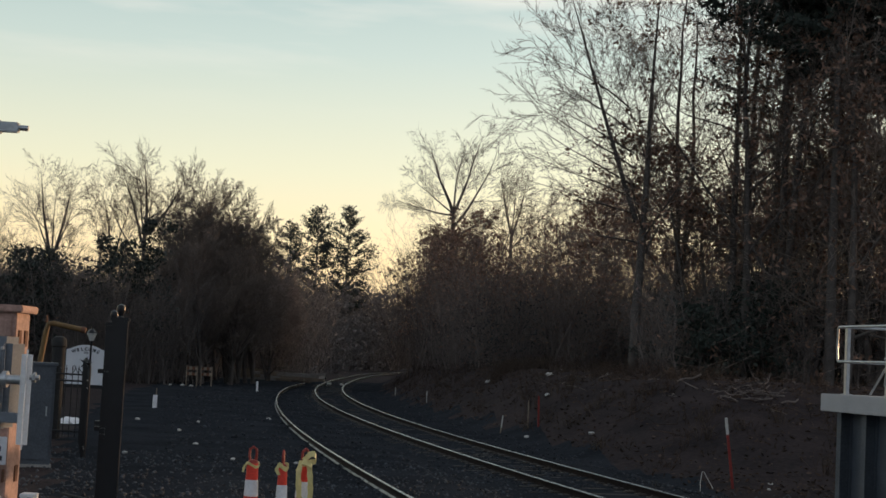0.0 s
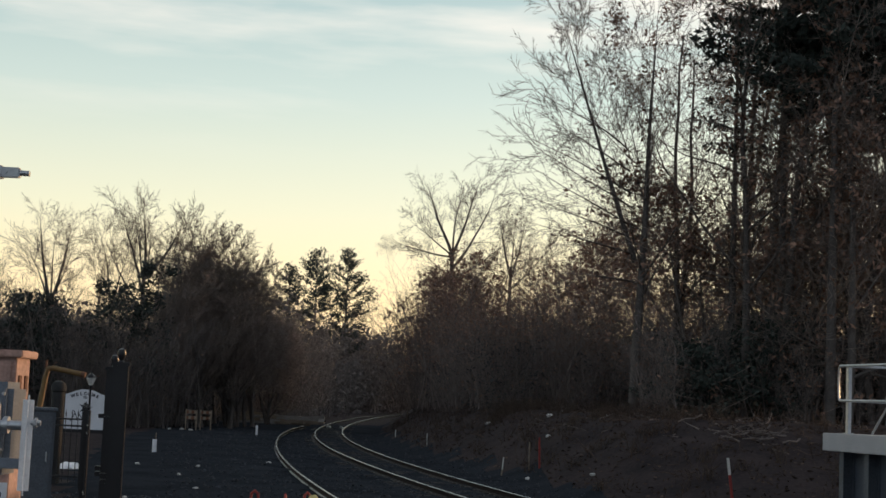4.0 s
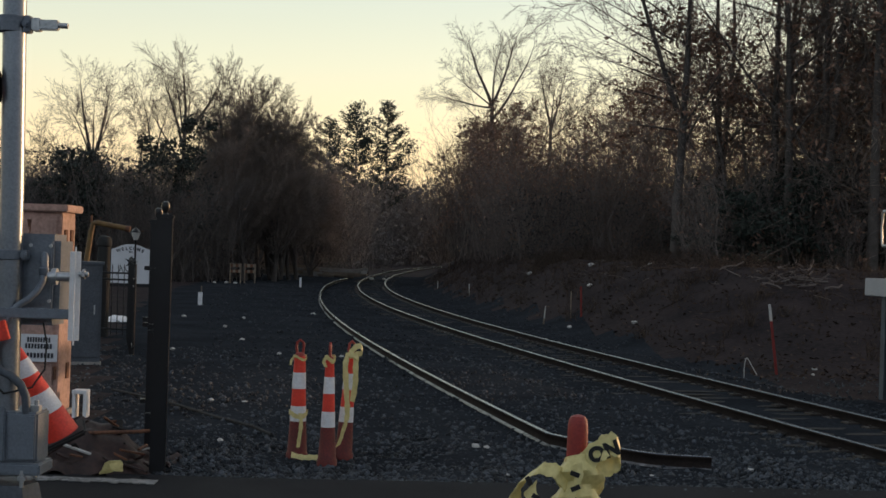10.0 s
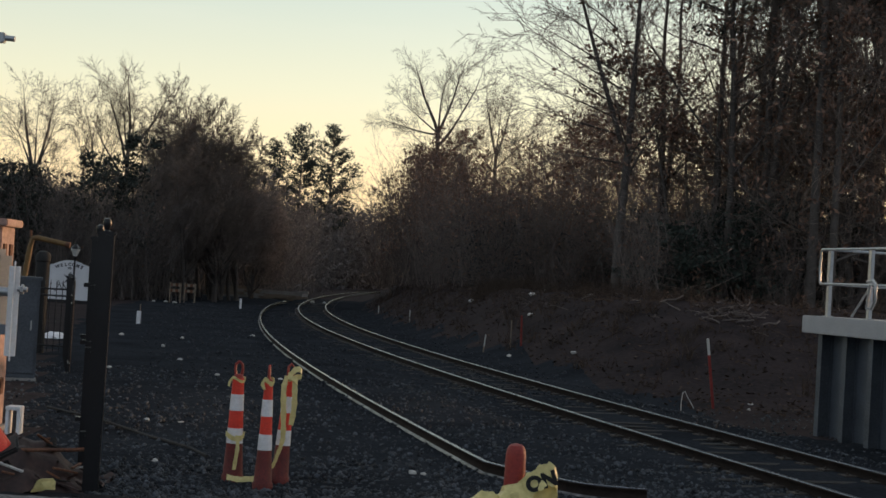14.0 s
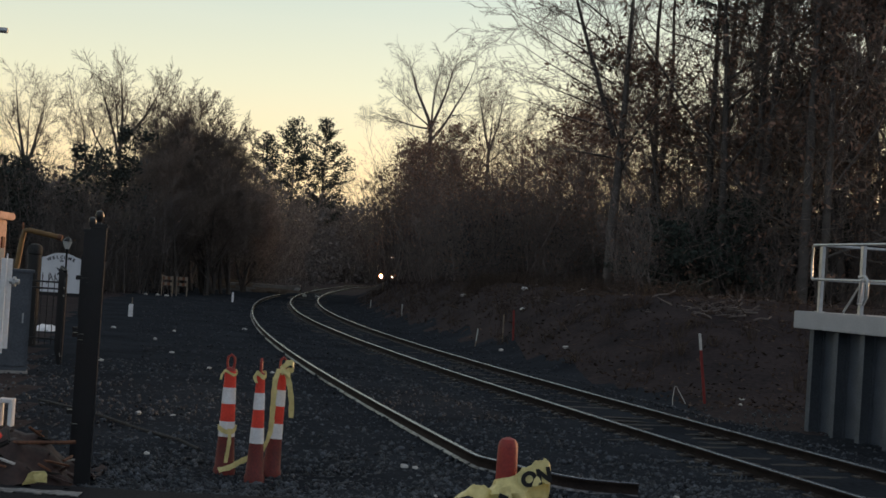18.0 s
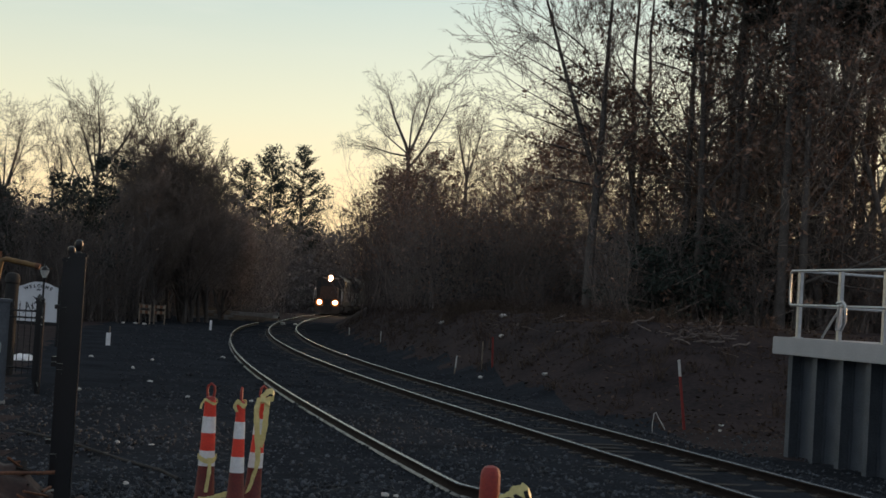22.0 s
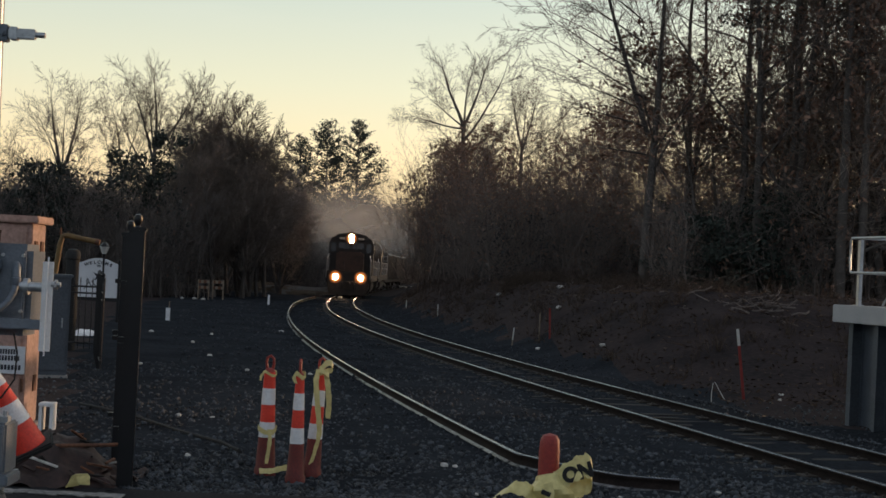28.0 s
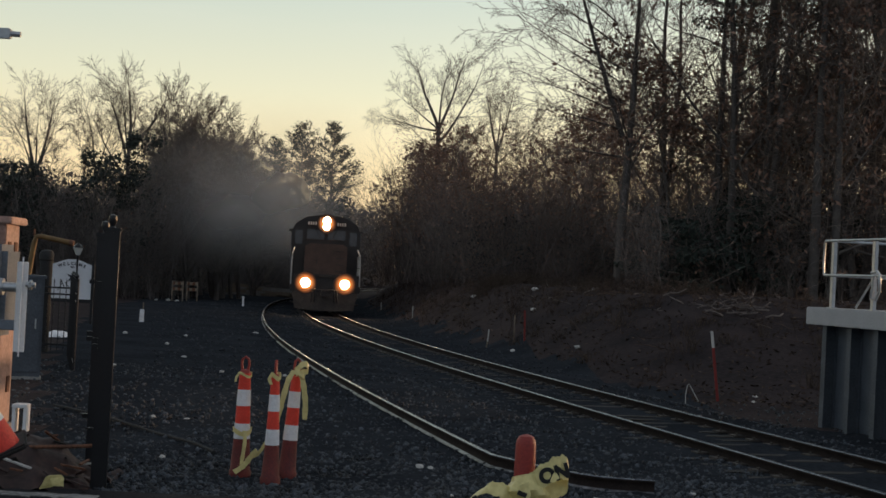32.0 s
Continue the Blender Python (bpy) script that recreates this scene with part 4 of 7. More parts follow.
# smaller oaks under them keep more leaves
PO = dict(PW, kids=(10, 7, 5, 3), start=(0.3, 0.15, 0.15, 0.1), len=(0.55, 0.5, 0.48, 0.5))
low_oak = bare_tree((12.0, 62, gz(12.0, 62)), 9.5, 44, PO, "low oak holding clusters of withered leaves", 0.12, (-0.06, 0), leaf_rate=0.22, group="woodland trees")
for x, y in ((13.4, 66), (14.8, 71), (17.2, 70), (19.6, 72), (12.8, 78), (16.6, 80), (18.4, 67), (20.6, 70), (16.0, 64), (1.0, 103), (2.6, 100), (4.4, 104), (6.6, 98), (9.0, 92), (10.6, 84)):
    copy_thing(low_oak, pose(x, y, gz(x, y) - rnd.uniform(0, 1.5), rnd.uniform(-4, 4), rnd.uniform(-4, 4), rnd.uniform(0, 360)))


def pine(at, H, seed, label, r=0.22, bare=0.3, width=2.6, dens=1.0, lsize=0.13, gap=1.0, full=0.75):
    rnd = random.Random(seed)
    segs, leaf = [], []
    for i in range(10):
        segs.append((0, 0, H * i / 10 - 0.3, 0, 0, H * (i + 1) / 10 - 0.3, r * (1 - i / 10.5), r * (1 - (i + 1) / 10.5)))
    z = H * bare
    while z < H - 0.4:
        f = max(0.0, z / H - bare) / (1 - bare)
        for k in range(rnd.choice((3, 4, 5))):
            a = rnd.uniform(0, math.tau)
            L = width * (1.0 - full * f ** 1.8) * rnd.uniform(0.5, 1.15)
            d = Vector((math.cos(a), math.sin(a), rnd.uniform(0.0, 0.35)))
            p = Vector((0, 0, z - 0.3))
            for s in range(4):
                q = p + d * L / 4
                d.z += 0.06
                segs.append((*p, *q, 0.04 * (1 - s / 4.5), 0.04 * (1 - (s + 1) / 4.5)))
                for _ in range(int((10 if s else 3) * dens)):
                    leaf.append(p.lerp(q, rnd.random()) + Vector((rnd.gauss(0, 0.22), rnd.gauss(0, 0.22), rnd.gauss(0.05, 0.12))))
                p = q
        z += rnd.uniform(0.45, 0.85) * (H / 20) ** 0.5 * gap
    return tree("pine_tree", at, segs, label, "tree", "pines", leaf, "needle", lsize=lsize, seed=seed, trunk_r=0.05)


def far_pine(at, H, seed, label, width, bare=0.42, ragged=0.0):
    """Tall pine: flat tufts of needles on level branches, with gaps between the tiers."""
    rnd = random.Random(seed)
    segs, leaf = [], []
    for i in range(10):
        segs.append((0, 0, H * i / 10.4, 0, 0, H * (i + 1) / 10.4, 0.3 * (1 - i / 11), 0.3 * (1 - (i + 1) / 11)))
    z = H * bare
    while z < H:
        f = (z / H - bare) / (1 - bare)
        for k in range(5 if f < 0.6 else 4):
            a = rnd.uniform(0, math.tau)
            L = width * min(1, 1.3 * math.sqrt(max(0.03, 1.01 - f))) * rnd.uniform(0.5, 1.1) * (0.65 + 0.35 * min(1, f * 4))
            if ragged and math.cos(a) > 0.3:
                L *= 1 + ragged * (1 - f) * rnd.uniform(0.4, 1.2)
            d = Vector((math.cos(a), math.sin(a), rnd.uniform(-0.05, 0.2) + 0.5 * f))
            p = Vector((0, 0, z + rnd.uniform(-0.22, 0.22)))
            for s in range(5):
                q = p + d * L / 5
                d.z += 0.11
                segs.append((*p, *q, 0.05 * (1 - s / 6), 0.05 * (1 - (s + 1) / 6)))
                for _ in range(int((3, 12, 22, 26, 22)[s] * min(1.2, L / 2.2))):
                    leaf.append(p.lerp(q, rnd.random()) + Vector((rnd.gauss(0, 0.26), rnd.gauss(0, 0.26), rnd.gauss(0.08, 0.15))))
                p = q
        z += rnd.uniform(0.6, 0.95) * (1.1 - 0.45 * f)
    return tree("pine_tree", at, segs, label, "tree", "pines", leaf, "needle", lsize=0.17, seed=seed, trunk_r=0.07)


far_pine((-12.7, 200, 0.8), 20.3, 51, "far dark pine with a rounded layered crown", 3.7, 0.40)
far_pine((-8.6, 200, 0.8), 20.7, 52, "far dark pine with ragged side branches", 3.3, 0.34, 0.8)
far_pine((-16.5, 203, 0.8), 18.6, 53, "far dark pine behind bare trees", 3.2)
pine((15.6, 55, gz(15.6, 55)), 21, 54, "tall dark pine among bare trees", bare=0.60, width=4.6, dens=3.6, lsize=0.17)
pine((18.9, 59, gz(18.9, 59)), 22, 55, "tall dark pine on the bank", bare=0.54, width=5.0, dens=4.6, lsize=0.18)
pine((17.2, 60.5, gz(17.2, 60.5)), 21, 58, "tall dark pine with a dense crown", bare=0.57, width=4.8, dens=4.6, lsize=0.18)
pine((14.7, 59, gz(14.7, 59)), 21, 59, "tall dark pine behind bare oaks", bare=0.60, width=4.4, dens=4.0, lsize=0.17)
pine((20.3, 57, gz(20.3, 57)), 22, 50, "tall dark pine beside oaks", bare=0.55, width=4.8, dens=4.2, lsize=0.18)
pine((13.4, 62, gz(13.4, 62)), 19, 56, "dark pine with sparse high crown", bare=0.6, width=3.0, dens=0.8)
pine((22.4, 62, gz(22.4, 62)), 21, 57, "tall dark pine at the wood edge", bare=0.5, width=4.8, dens=4.0, lsize=0.18)


def evergreen(at, H, seed, label, wide=0.42, clump=42):
    """Irregular dark evergreen: leafy clumps on crooked stems, with gaps."""
    rnd = random.Random(seed)
    segs, tips = [], []
    P = dict(bare_params(0.6, 0.012, ang=(52, 50, 48, 46), up=(0.01, 0.05, 0.03, 0.0), k0=14), n=(7, 4, 3), kids=(13, 4), start=(0.12, 0.3), len=(wide, 0.5), fade=(0.7, 0.4))
    for k in range(2):
        grow(rnd, segs, tips, Vector((rnd.gauss(0, 0.3), rnd.gauss(0, 0.3), -0.2)), Vector((rnd.gauss(0, 0.1), rnd.gauss(0, 0.1), 1)).normalized(), H * rnd.uniform(0.8, 1.0), 0.1, 0, P)
    leaf = []
    for t in tips:
        s = rnd.uniform(0.13, 0.32)
        leaf += [t + Vector((rnd.gauss(0, s), rnd.gauss(0, s), rnd.gauss(-0.05, s * 0.8))) for _ in range(int(clump * rnd.uniform(0.5, 1.3)))]
    return tree("evergreen_tree", at, segs, label, "tree", "evergreens", leaf, "holly", lsize=0.13, seed=seed, trunk_r=0.05)


for k, (x, y, H) in enumerate(((-19.3, 80, 7.4), (-15.8, 82, 8.2), (-20.6, 79, 6.0), (-21.9, 80, 5.0))):
    evergreen((x, y, 0), H, 60 + k, "dark irregular evergreen at the thicket edge")

for k, (x, y, H) in enumerate(((11.2, 57, 3.4), (12.8, 60, 4.2), (14.2, 58, 4.4), (16.8, 62, 5.2), (18.6, 61, 4.6), (20.2, 63, 5.6), (22.0, 60, 5.0), (15.4, 65, 5.4), (12.0, 70, 4.6), (17.4, 69, 6.6), (24.0, 66, 6.0))):
    pine((x, y, gz(x, y)), H, 80 + k, "young dark hemlock under tall trees", 0.1, bare=0.1, width=2.7, dens=2.0, lsize=0.11, gap=1.2)


def thicket(name, spots, seed, label, mat="brush", stems=14, leafy=0.0, twigs=9, minr=0.007, wide=0.3, lsize=0.075):
    """Undergrowth: many-stemmed shrubs joined into one object. spots: (x, y, height)."""
    r = random.Random(seed)
    segs, lf = [], []
    for x, y, h in spots:
        z = gz(x, y) - 0.1
        for s in range(stems):
            p = Vector((x + r.gauss(0, wide * h * 0.35), y + r.gauss(0, wide * h * 0.35), z))
            d = Vector((r.gauss(0, 0.17), r.gauss(0, 0.17), 1)).normalized()
            L = h * r.uniform(0.45, 1.05)
            rad = minr * 1.5 + 0.004 * h * r.random()
            for i in range(4):
                d = (d + Vector((r.gauss(0, 0.2), r.gauss(0, 0.2), 0.04))).normalized()
                q = p + d * L / 4
                segs.append((*p, *q, rad * (1 - i / 5), rad * (1 - (i + 1) / 5)))
                for t in range(twigs // 4 + (i > 0)):
                    a = p.lerp(q, r.random())
                    e = turn(d, radians(r.gauss(40, 12)), r)
                    l1 = L * r.uniform(0.12, 0.3)
                    b = a + e * l1
                    segs.append((*a, *b, minr, minr * 0.6))
                    c = a.lerp(b, 0.5)
                    segs.append((*c, *(c + turn(e, 0.7, r) * l1 * 0.6), minr * 0.8, minr * 0.5))
                    if r.random() < leafy:
                        lf.append(b + Vector((r.gauss(0, 0.1), r.gauss(0, 0.1), r.gauss(0, 0.1))))
                p = q
    V, Q = prisms(segs, 3)
    ob = finish(name, mesh_of(name, V, Q), mat)
    tagged(ob, label, "undergrowth", kind="stuff")
    if lf:
        o = finish(name, leaves(name, lf, lsize, seed), "deadleaf")
        tagged(o, "withered brown leaves hanging in the undergrowth", "undergrowth", kind="stuff")


rnd = random.Random(17)
spots = []
for k in range(190):      # bank top to the right of the bend
    y = rnd.uniform(66, 104)
    o = rnd.uniform(5.5 + 0.03 * (y - 66), 22)
    spots.append((float(cx(y)) + o, y, (5.2 + 1.3 * min(1, (o - 6) / 4)) * rnd.uniform(0.72, 1.15)))
for k in range(30):       # steep leafy edge of the brush at the bend
    y = rnd.uniform(86, 106)
    spots.append((float(cx(y)) + rnd.uniform(5.6, 7.4), y, rnd.uniform(7.0, 9.6)))
edge = spots[-30:]
thicket("undergrowth", spots, 1, "dense brown leafless brush on the railway bank", "scrub", leafy=0.30, stems=10, twigs=14)
spots = []
for k in range(150):      # under the tall trees
    y = rnd.uniform(54, 82)
    spots.append((float(cx(y)) + rnd.uniform(10.5, 32), y, rnd.uniform(2.4, 5.6)))
thicket("undergrowth", spots, 2, "tangled brush with withered leaves under tall trees", "scrub", leafy=0.40, stems=10, twigs=14)
spots = []
for k in range(210):     # left thicket
    y = rnd.uniform(76, 118) if k % 3 else rnd.uniform(76, 84)
    o, h = rnd.uniform(4.5, 24), rnd.uniform(4.5, 8.0)
    if o < 8 and y < 108:      # the yard end stays open beside the track
        y, h = y + 32, h * 1.2
    spots.append((float(cx(y)) - o + min(0, (y - 100)) * 0.05, y, h))
thicket("undergrowth", spots, 3, "dense dark leafless thicket beside the yard", leafy=0.10)


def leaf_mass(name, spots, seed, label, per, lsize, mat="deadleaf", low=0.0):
    """Matted twigs, withered leaves and painted-in low shade filling the thickets. spots: (x, y, height)."""
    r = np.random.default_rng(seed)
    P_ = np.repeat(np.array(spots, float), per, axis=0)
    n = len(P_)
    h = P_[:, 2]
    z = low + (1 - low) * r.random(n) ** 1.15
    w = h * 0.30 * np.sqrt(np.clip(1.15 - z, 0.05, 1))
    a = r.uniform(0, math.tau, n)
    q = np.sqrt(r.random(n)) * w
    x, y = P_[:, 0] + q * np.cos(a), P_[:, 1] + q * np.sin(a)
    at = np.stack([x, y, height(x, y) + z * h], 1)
    ob = finish(name, leaves(name, at, lsize, seed), mat)
    tagged(ob, label, "undergrowth", kind="stuff")


def free(spots, gap=5.5):
    return [s for s in spots if abs(s[0] - float(cx(s[1]))) > gap]


spots = free([(rnd.uniform(-75, 100), rnd.uniform(192, 260), rnd.uniform(8.5, 12.5)) for k in range(200)] + [(rnd.uniform(-48, 22), rnd.uniform(190, 232), rnd.uniform(8.5, 12.5)) for k in range(190)])
spots += [(rnd.uniform(-14, 2), rnd.uniform(234, 258), rnd.uniform(11.0, 14.5)) for k in range(42)]
thicket("far_woods", spots, 4, "far leafless woods closing the view", minr=0.025, leafy=0.0, wide=0.35, stems=7)
leaf_mass("far_woods", spots, 41, "matted twigs of the far woods", 150, 0.34, "brush")
spots = free([(rnd.uniform(-60, -8) if k % 2 else rnd.uniform(4, 80), rnd.uniform(112, 190), rnd.uniform(6, 11)) for k in range(170)], 6.5)
spots = [s for k, s in enumerate(spots) if not 0.2 < s[0] / s[1] < 0.37 or k % 4 == 0]
# unseen trees far to the right, added to block the low sun
spots += [(rnd.uniform(62, 100), rnd.uniform(120, 200), rnd.uniform(9, 13)) for k in range(40)]
spots += [(rnd.uniform(-19, -9), rnd.uniform(135, 175), rnd.uniform(9.5, 12.0)) for k in range(26)]
thicket("far_woods", spots, 5, "leafless woods beyond the bend, with unseen trees blocking the sun", minr=0.02, leafy=0.0, wide=0.35, stems=8)
leaf_mass("far_woods", spots, 42, "matted twigs of the woods beyond the bend and unseen sun-blocking trees", 120, 0.24, "brush")
spots = [(float(cx(y)) + o, y, (5.4 + 1.0 * min(1, (o - 5) / 6)) * rnd.uniform(0.7, 1.15)) for y, o in ((rnd.uniform(66, 110), rnd.uniform(5.8, 40)) for k in range(340))]
leaf_mass("undergrowth", spots, 43, "matted withered leaves in the bank brush", 150, 0.062, low=0.5)
# dark leaves paint in the shade at the foot of the brush
leaf_mass("undergrowth", [(x, y, h * 0.52) for x, y, h in spots], 47, "matted growth coloured as shade low in the bank brush", 170, 0.075, "needle_shade")
leaf_mass("undergrowth", edge, 46, "withered leaves at the edge of the brush", 480, 0.07, low=0.35)
spots = [(float(cx(y)) + o, y, rnd.uniform(2.0, 5.2)) for y, o in ((rnd.uniform(58, 100), rnd.uniform(12, 46)) for k in range(220))]
leaf_mass("undergrowth", spots, 44, "matted growth coloured as shade under tall trees", 200, 0.075, "needle_shade")
leaf_mass("undergrowth", spots[::3], 48, "withered leaves under tall trees", 110, 0.065, low=0.6)
spots = [(rnd.uniform(-34, -6.5), rnd.uniform(80, 112), rnd.uniform(4, 7.5)) for k in range(200)]
spots = [s for s in spots if s[0] < float(cx(s[1])) - 8]
spots += [(rnd.uniform(-16, -9.6), rnd.uniform(110, 124), rnd.uniform(6.5, 10.5)) for k in range(50)]
leaf_mass("undergrowth", spots, 45, "matted dark twigs in the thicket", 110, 0.07, "brush", low=0.5)
leaf_mass("undergrowth", [(x, y, h * 0.62) for x, y, h in spots], 49, "matted growth coloured as shade low in the thicket", 170, 0.08, "needle_shade")
spots = []
for k in range(420):     # low growth on the bank face
    y = rnd.uniform(32, 95)
    spots.append((float(cx(y)) + rnd.uniform(3.6, 12), y, rnd.uniform(0.2, 0.9)))
thicket("dry_scrub", spots, 6, "low dry scrub on the bank", "litterleaf", stems=6, twigs=4, minr=0.005, wide=0.9)


def litter_leaves(n, seed, mat, label, size):
    r = np.random.default_rng(seed)
    y = 28 + 70 * r.random(n) ** 1.5
    x = cx(y) + r.uniform(3.2, 13, n)
    at = np.stack([x, y, height(x, y) + r.uniform(0.02, 0.10, n)], 1)
    tagged(finish("leaf_litter", leaves("leaf_litter", at, size, seed, 0.6), mat), label, "leaf litter", kind="stuff")


litter_leaves(2500, 91, "litterleaf", "fallen brown leaves on the bank", 0.045)
litter_leaves(6000, 93, "litterleaf", "fallen twigs and leaves on the bank", 0.06)
litter_leaves(500, 92, "grass", "dry pale grass and chips on the bank", 0.04)


# cut brush and dry grass on the bank
def twig_scatter(n, seed, mat, label, where, size, lift=0.05, name="cut_brush"):
    r = random.Random(seed)
    segs = []
    for k in range(n):
        x, y = where(r)
        L = size * r.uniform(0.4, 1.4)
        a, e = r.uniform(0, math.tau), r.gauss(0.12, 0.2)
        d = Vector((math.cos(a) * math.cos(e), math.sin(a) * math.cos(e), math.sin(e)))
        p = Vector((x, y, gz(x, y) + r.uniform(0.02, lift)))
        w = 0.012 * r.uniform(0.6, 2.0)
        for i in range(3):
            q = p + d * L / 3
            segs.append((*p, *q, w * (1 - i / 4), w * (1 - (i + 1) / 4)))
            if r.random() < 0.6:
                segs.append((*q, *(q + turn(d, 0.6, r) * L * 0.25), w * 0.5, w * 0.3))
            d = turn(d, 0.15, r)
            p = q
    V, Q = prisms(segs, 5)
    tagged(finish(name, mesh_of(name, V, Q), mat), label, "cut brush", kind="stuff")


twig_scatter(34, 1, "scrub", "heap of pale cut branches and brush", lambda r: (r.gauss(8.6, 0.5), r.gauss(37.4, 0.8)), 0.45, 0.18)
twig_scatter(45, 2, "litterleaf", "tangle of brown cut brush on the bank", lambda r: (r.gauss(8.8, 0.45), r.gauss(37.8, 0.7)), 0.4, 0.15)
twig_scatter(90, 3, "litterleaf", "scattered twigs on the bank", lambda r: ((lambda y: (float(cx(y)) + r.uniform(4, 12), y))(r.uniform(34, 66))), 1.0, 0.1)
twig_scatter(60, 4, "scrub", "scattered pale sticks on the bank", lambda r: ((lambda y: (float(cx(y)) + r.uniform(4.5, 13), y))(r.uniform(36, 62))), 0.5, 0.1)


def grass_tufts(spots, seed, label):
    r = random.Random(seed)
    segs = []
    for x, y, h in spots:
        for k in range(26):
            p = Vector((x + r.gauss(0, 0.13), y + r.gauss(0, 0.13), gz(x, y) - 0.02))
            d = Vector((r.gauss(0, 0.35), r.gauss(0, 0.35), 1)).normalized()
            q = p + d * h * r.uniform(0.4, 0.7)
            d = (d + Vector((r.gauss(0, 0.4), r.gauss(0, 0.4), -0.2))).normalized()
            segs.append((*p, *q, 0.006, 0.005))
            segs.append((*q, *(q + d * h * 0.45), 0.005, 0.002))
    V, Q = prisms(segs, 3)
    tagged(finish("dry_grass", mesh_of("dry_grass", V, Q), "grass"), label, "grass", kind="stuff")


rnd = random.Random(19)
grass_tufts([(float(cx(y)) + rnd.uniform(3.4, 11), y, rnd.uniform(0.2, 0.55)) for y in [rnd.uniform(30, 70) for _ in range(60)]] + [(rnd.gauss(4.0, 0.8), rnd.gauss(58, 1.5), rnd.uniform(0.3, 0.7)) for _ in range(40)], 5, "dry pale grass tufts on the bank")

# ---------------------------------------------------------------- things by the road


def ribbon(bm, pts, width, side, thick=0.004, idx=0, n=5):
    """A band of tape along points; side: the way its width runs."""
    P = spline([tuple(p) for p in pts], n)
    rows = []
    for i, p in enumerate(P):
        s = Vector(side[0]).lerp(Vector(side[1]), i / (len(P) - 1)).normalized() * width / 2
        t = Vector(P[min(i + 1, len(P) - 1)] - P[max(i - 1, 0)]).normalized()
        nn = t.cross(s).normalized() * thick / 2
        p = Vector(p) + nn / thick * width * 0.09 * math.sin(i * 0.8 + width * 40)
        s = s * (1 + 0.10 * math.sin(i * 1.1 + 1) + 0.06 * math.sin(i * 2.3))
        rows.append([bm.verts.new(p + a) for a in (s + nn, -s + nn, -s - nn, s - nn)])
    for A, B in zip(rows, rows[1:]):
        for k in range(4):
            bm.faces.new((A[k], A[(k + 1) % 4], B[(k + 1) % 4], B[k])).material_index = idx
    bm.faces.new(rows[0][::-1]), bm.faces.new(rows[-1])
    return bm


def channelizer(at, label, rb, rt, rz=0.0, tilt=(0, 0)):
    e = thing("traffic_channelizer", at, label, "traffic cone", "channelizers", rz)
    e.matrix_basis = pose(*at, tilt[0], tilt[1], rz)
    z = (0.0, 0.35, 0.49, 0.65, 0.80, 0.95)
    rad = [rb + (rt - rb) * v / 0.95 for v in z]
    names = (("base_section", "darkred", "dark red lower section"), ("reflective_band", "white", ""), ("body", "orange", ""), ("reflective_band", "white", ""), ("body", "orange", ""))
    for k, (nm, mt, lb) in enumerate(names):
        bm = bmesh.new()
        o = 0.002 if mt == "white" else 0
        if k == 0:
            lathe(bm, [(rb + 0.012, 0.0), (rb + 0.014, 0.05), (rb + 0.004, 0.07), (rad[1], z[1])])
        else:
            lathe(bm, [(rad[k] + o, z[k]), (rad[k + 1] + o, z[k + 1])])
        part(nm, bm, mt, e, lb)
    bm = bmesh.new()
    lathe(bm, [(rt, 0.95), (rt * 0.8, 0.975), (rt * 0.45, 0.985)])
    pipe(bm, [(-0.026, 0, 0.98), (-0.034, 0, 1.03), (-0.03, 0, 1.075), (0, 0, 1.10), (0.03, 0, 1.075), (0.034, 0, 1.03), (0.026, 0, 0.98)], 0.012, 8)
    part("handle", bm, "red", e, "dull red loop handle")
    return e


A = channelizer((-1.33, 13.85, 0), "orange and white channelizer cone wrapped with yellow tape", 0.088, 0.052)
B = channelizer((-1.02, 13.45, 0), "slim orange and white channelizer cone on ballast", 0.078, 0.038, 90)
C = channelizer((-0.905, 13.88, 0), "orange and white channelizer cone draped with yellow tape", 0.078, 0.046, 40, (0, 3.5))

t1 = thing("caution_tape", (-1.33, 13.85, 0), "yellow caution tape tied round a channelizer", "tape", "caution tapes")
bm = bmesh.new()
ribbon(bm, [(0.062 * math.cos(a), 0.062 * math.sin(a), 0.935 + 0.018 * math.sin(a * 2)) for a in np.linspace(0, 6.0, 12)], 0.024, ((0, 0, 1), (0.2, 0, 1)), n=3)
part("neck_wrap", bm, "tape", t1)
bm = bmesh.new()
ribbon(bm, [(0.084 * math.cos(a), 0.084 * math.sin(a), 0.415 + 0.02 * math.sin(a * 2 + 1)) for a in np.linspace(0, 6.0, 12)], 0.045, ((0.1, 0, 1), (-0.1, 0, 1)), n=3)
part("middle_wrap", bm, "tape", t1)
bm = bmesh.new()
ribbon(bm, [(0.03, -0.095, 0.43), (0.04, -0.105, 0.33), (0.03, -0.11, 0.22), (0.02, -0.118, 0.12)], 0.034, ((1, 0, 0), (1, 0.4, 0)))
part("hanging_strip", bm, "tape", t1)
bm = bmesh.new()
ribbon(bm, [(-0.045, -0.05, 0.95), (-0.07, -0.055, 0.92), (-0.078, -0.055, 0.87)], 0.022, ((1, 0, 0), (1, 0, 0)))
part("loose_end", bm, "tape", t1)
bm = bmesh.new()
ribbon(bm, [(0, 0, 0), (0.11, -0.05, -0.012), (0.2, -0.09, 0.0), (0.31, -0.16, 0.01)], 0.05, ((0, 0.5, 1), (0, 0.2, 1)), n=7)
t2 = part("caution_tape", bm, "tape")
t2.matrix_basis = pose(-1.37, 13.74, 0.05)
tagged(t2, "yellow caution tape strung between two channelizers", "tape", "caution tapes")
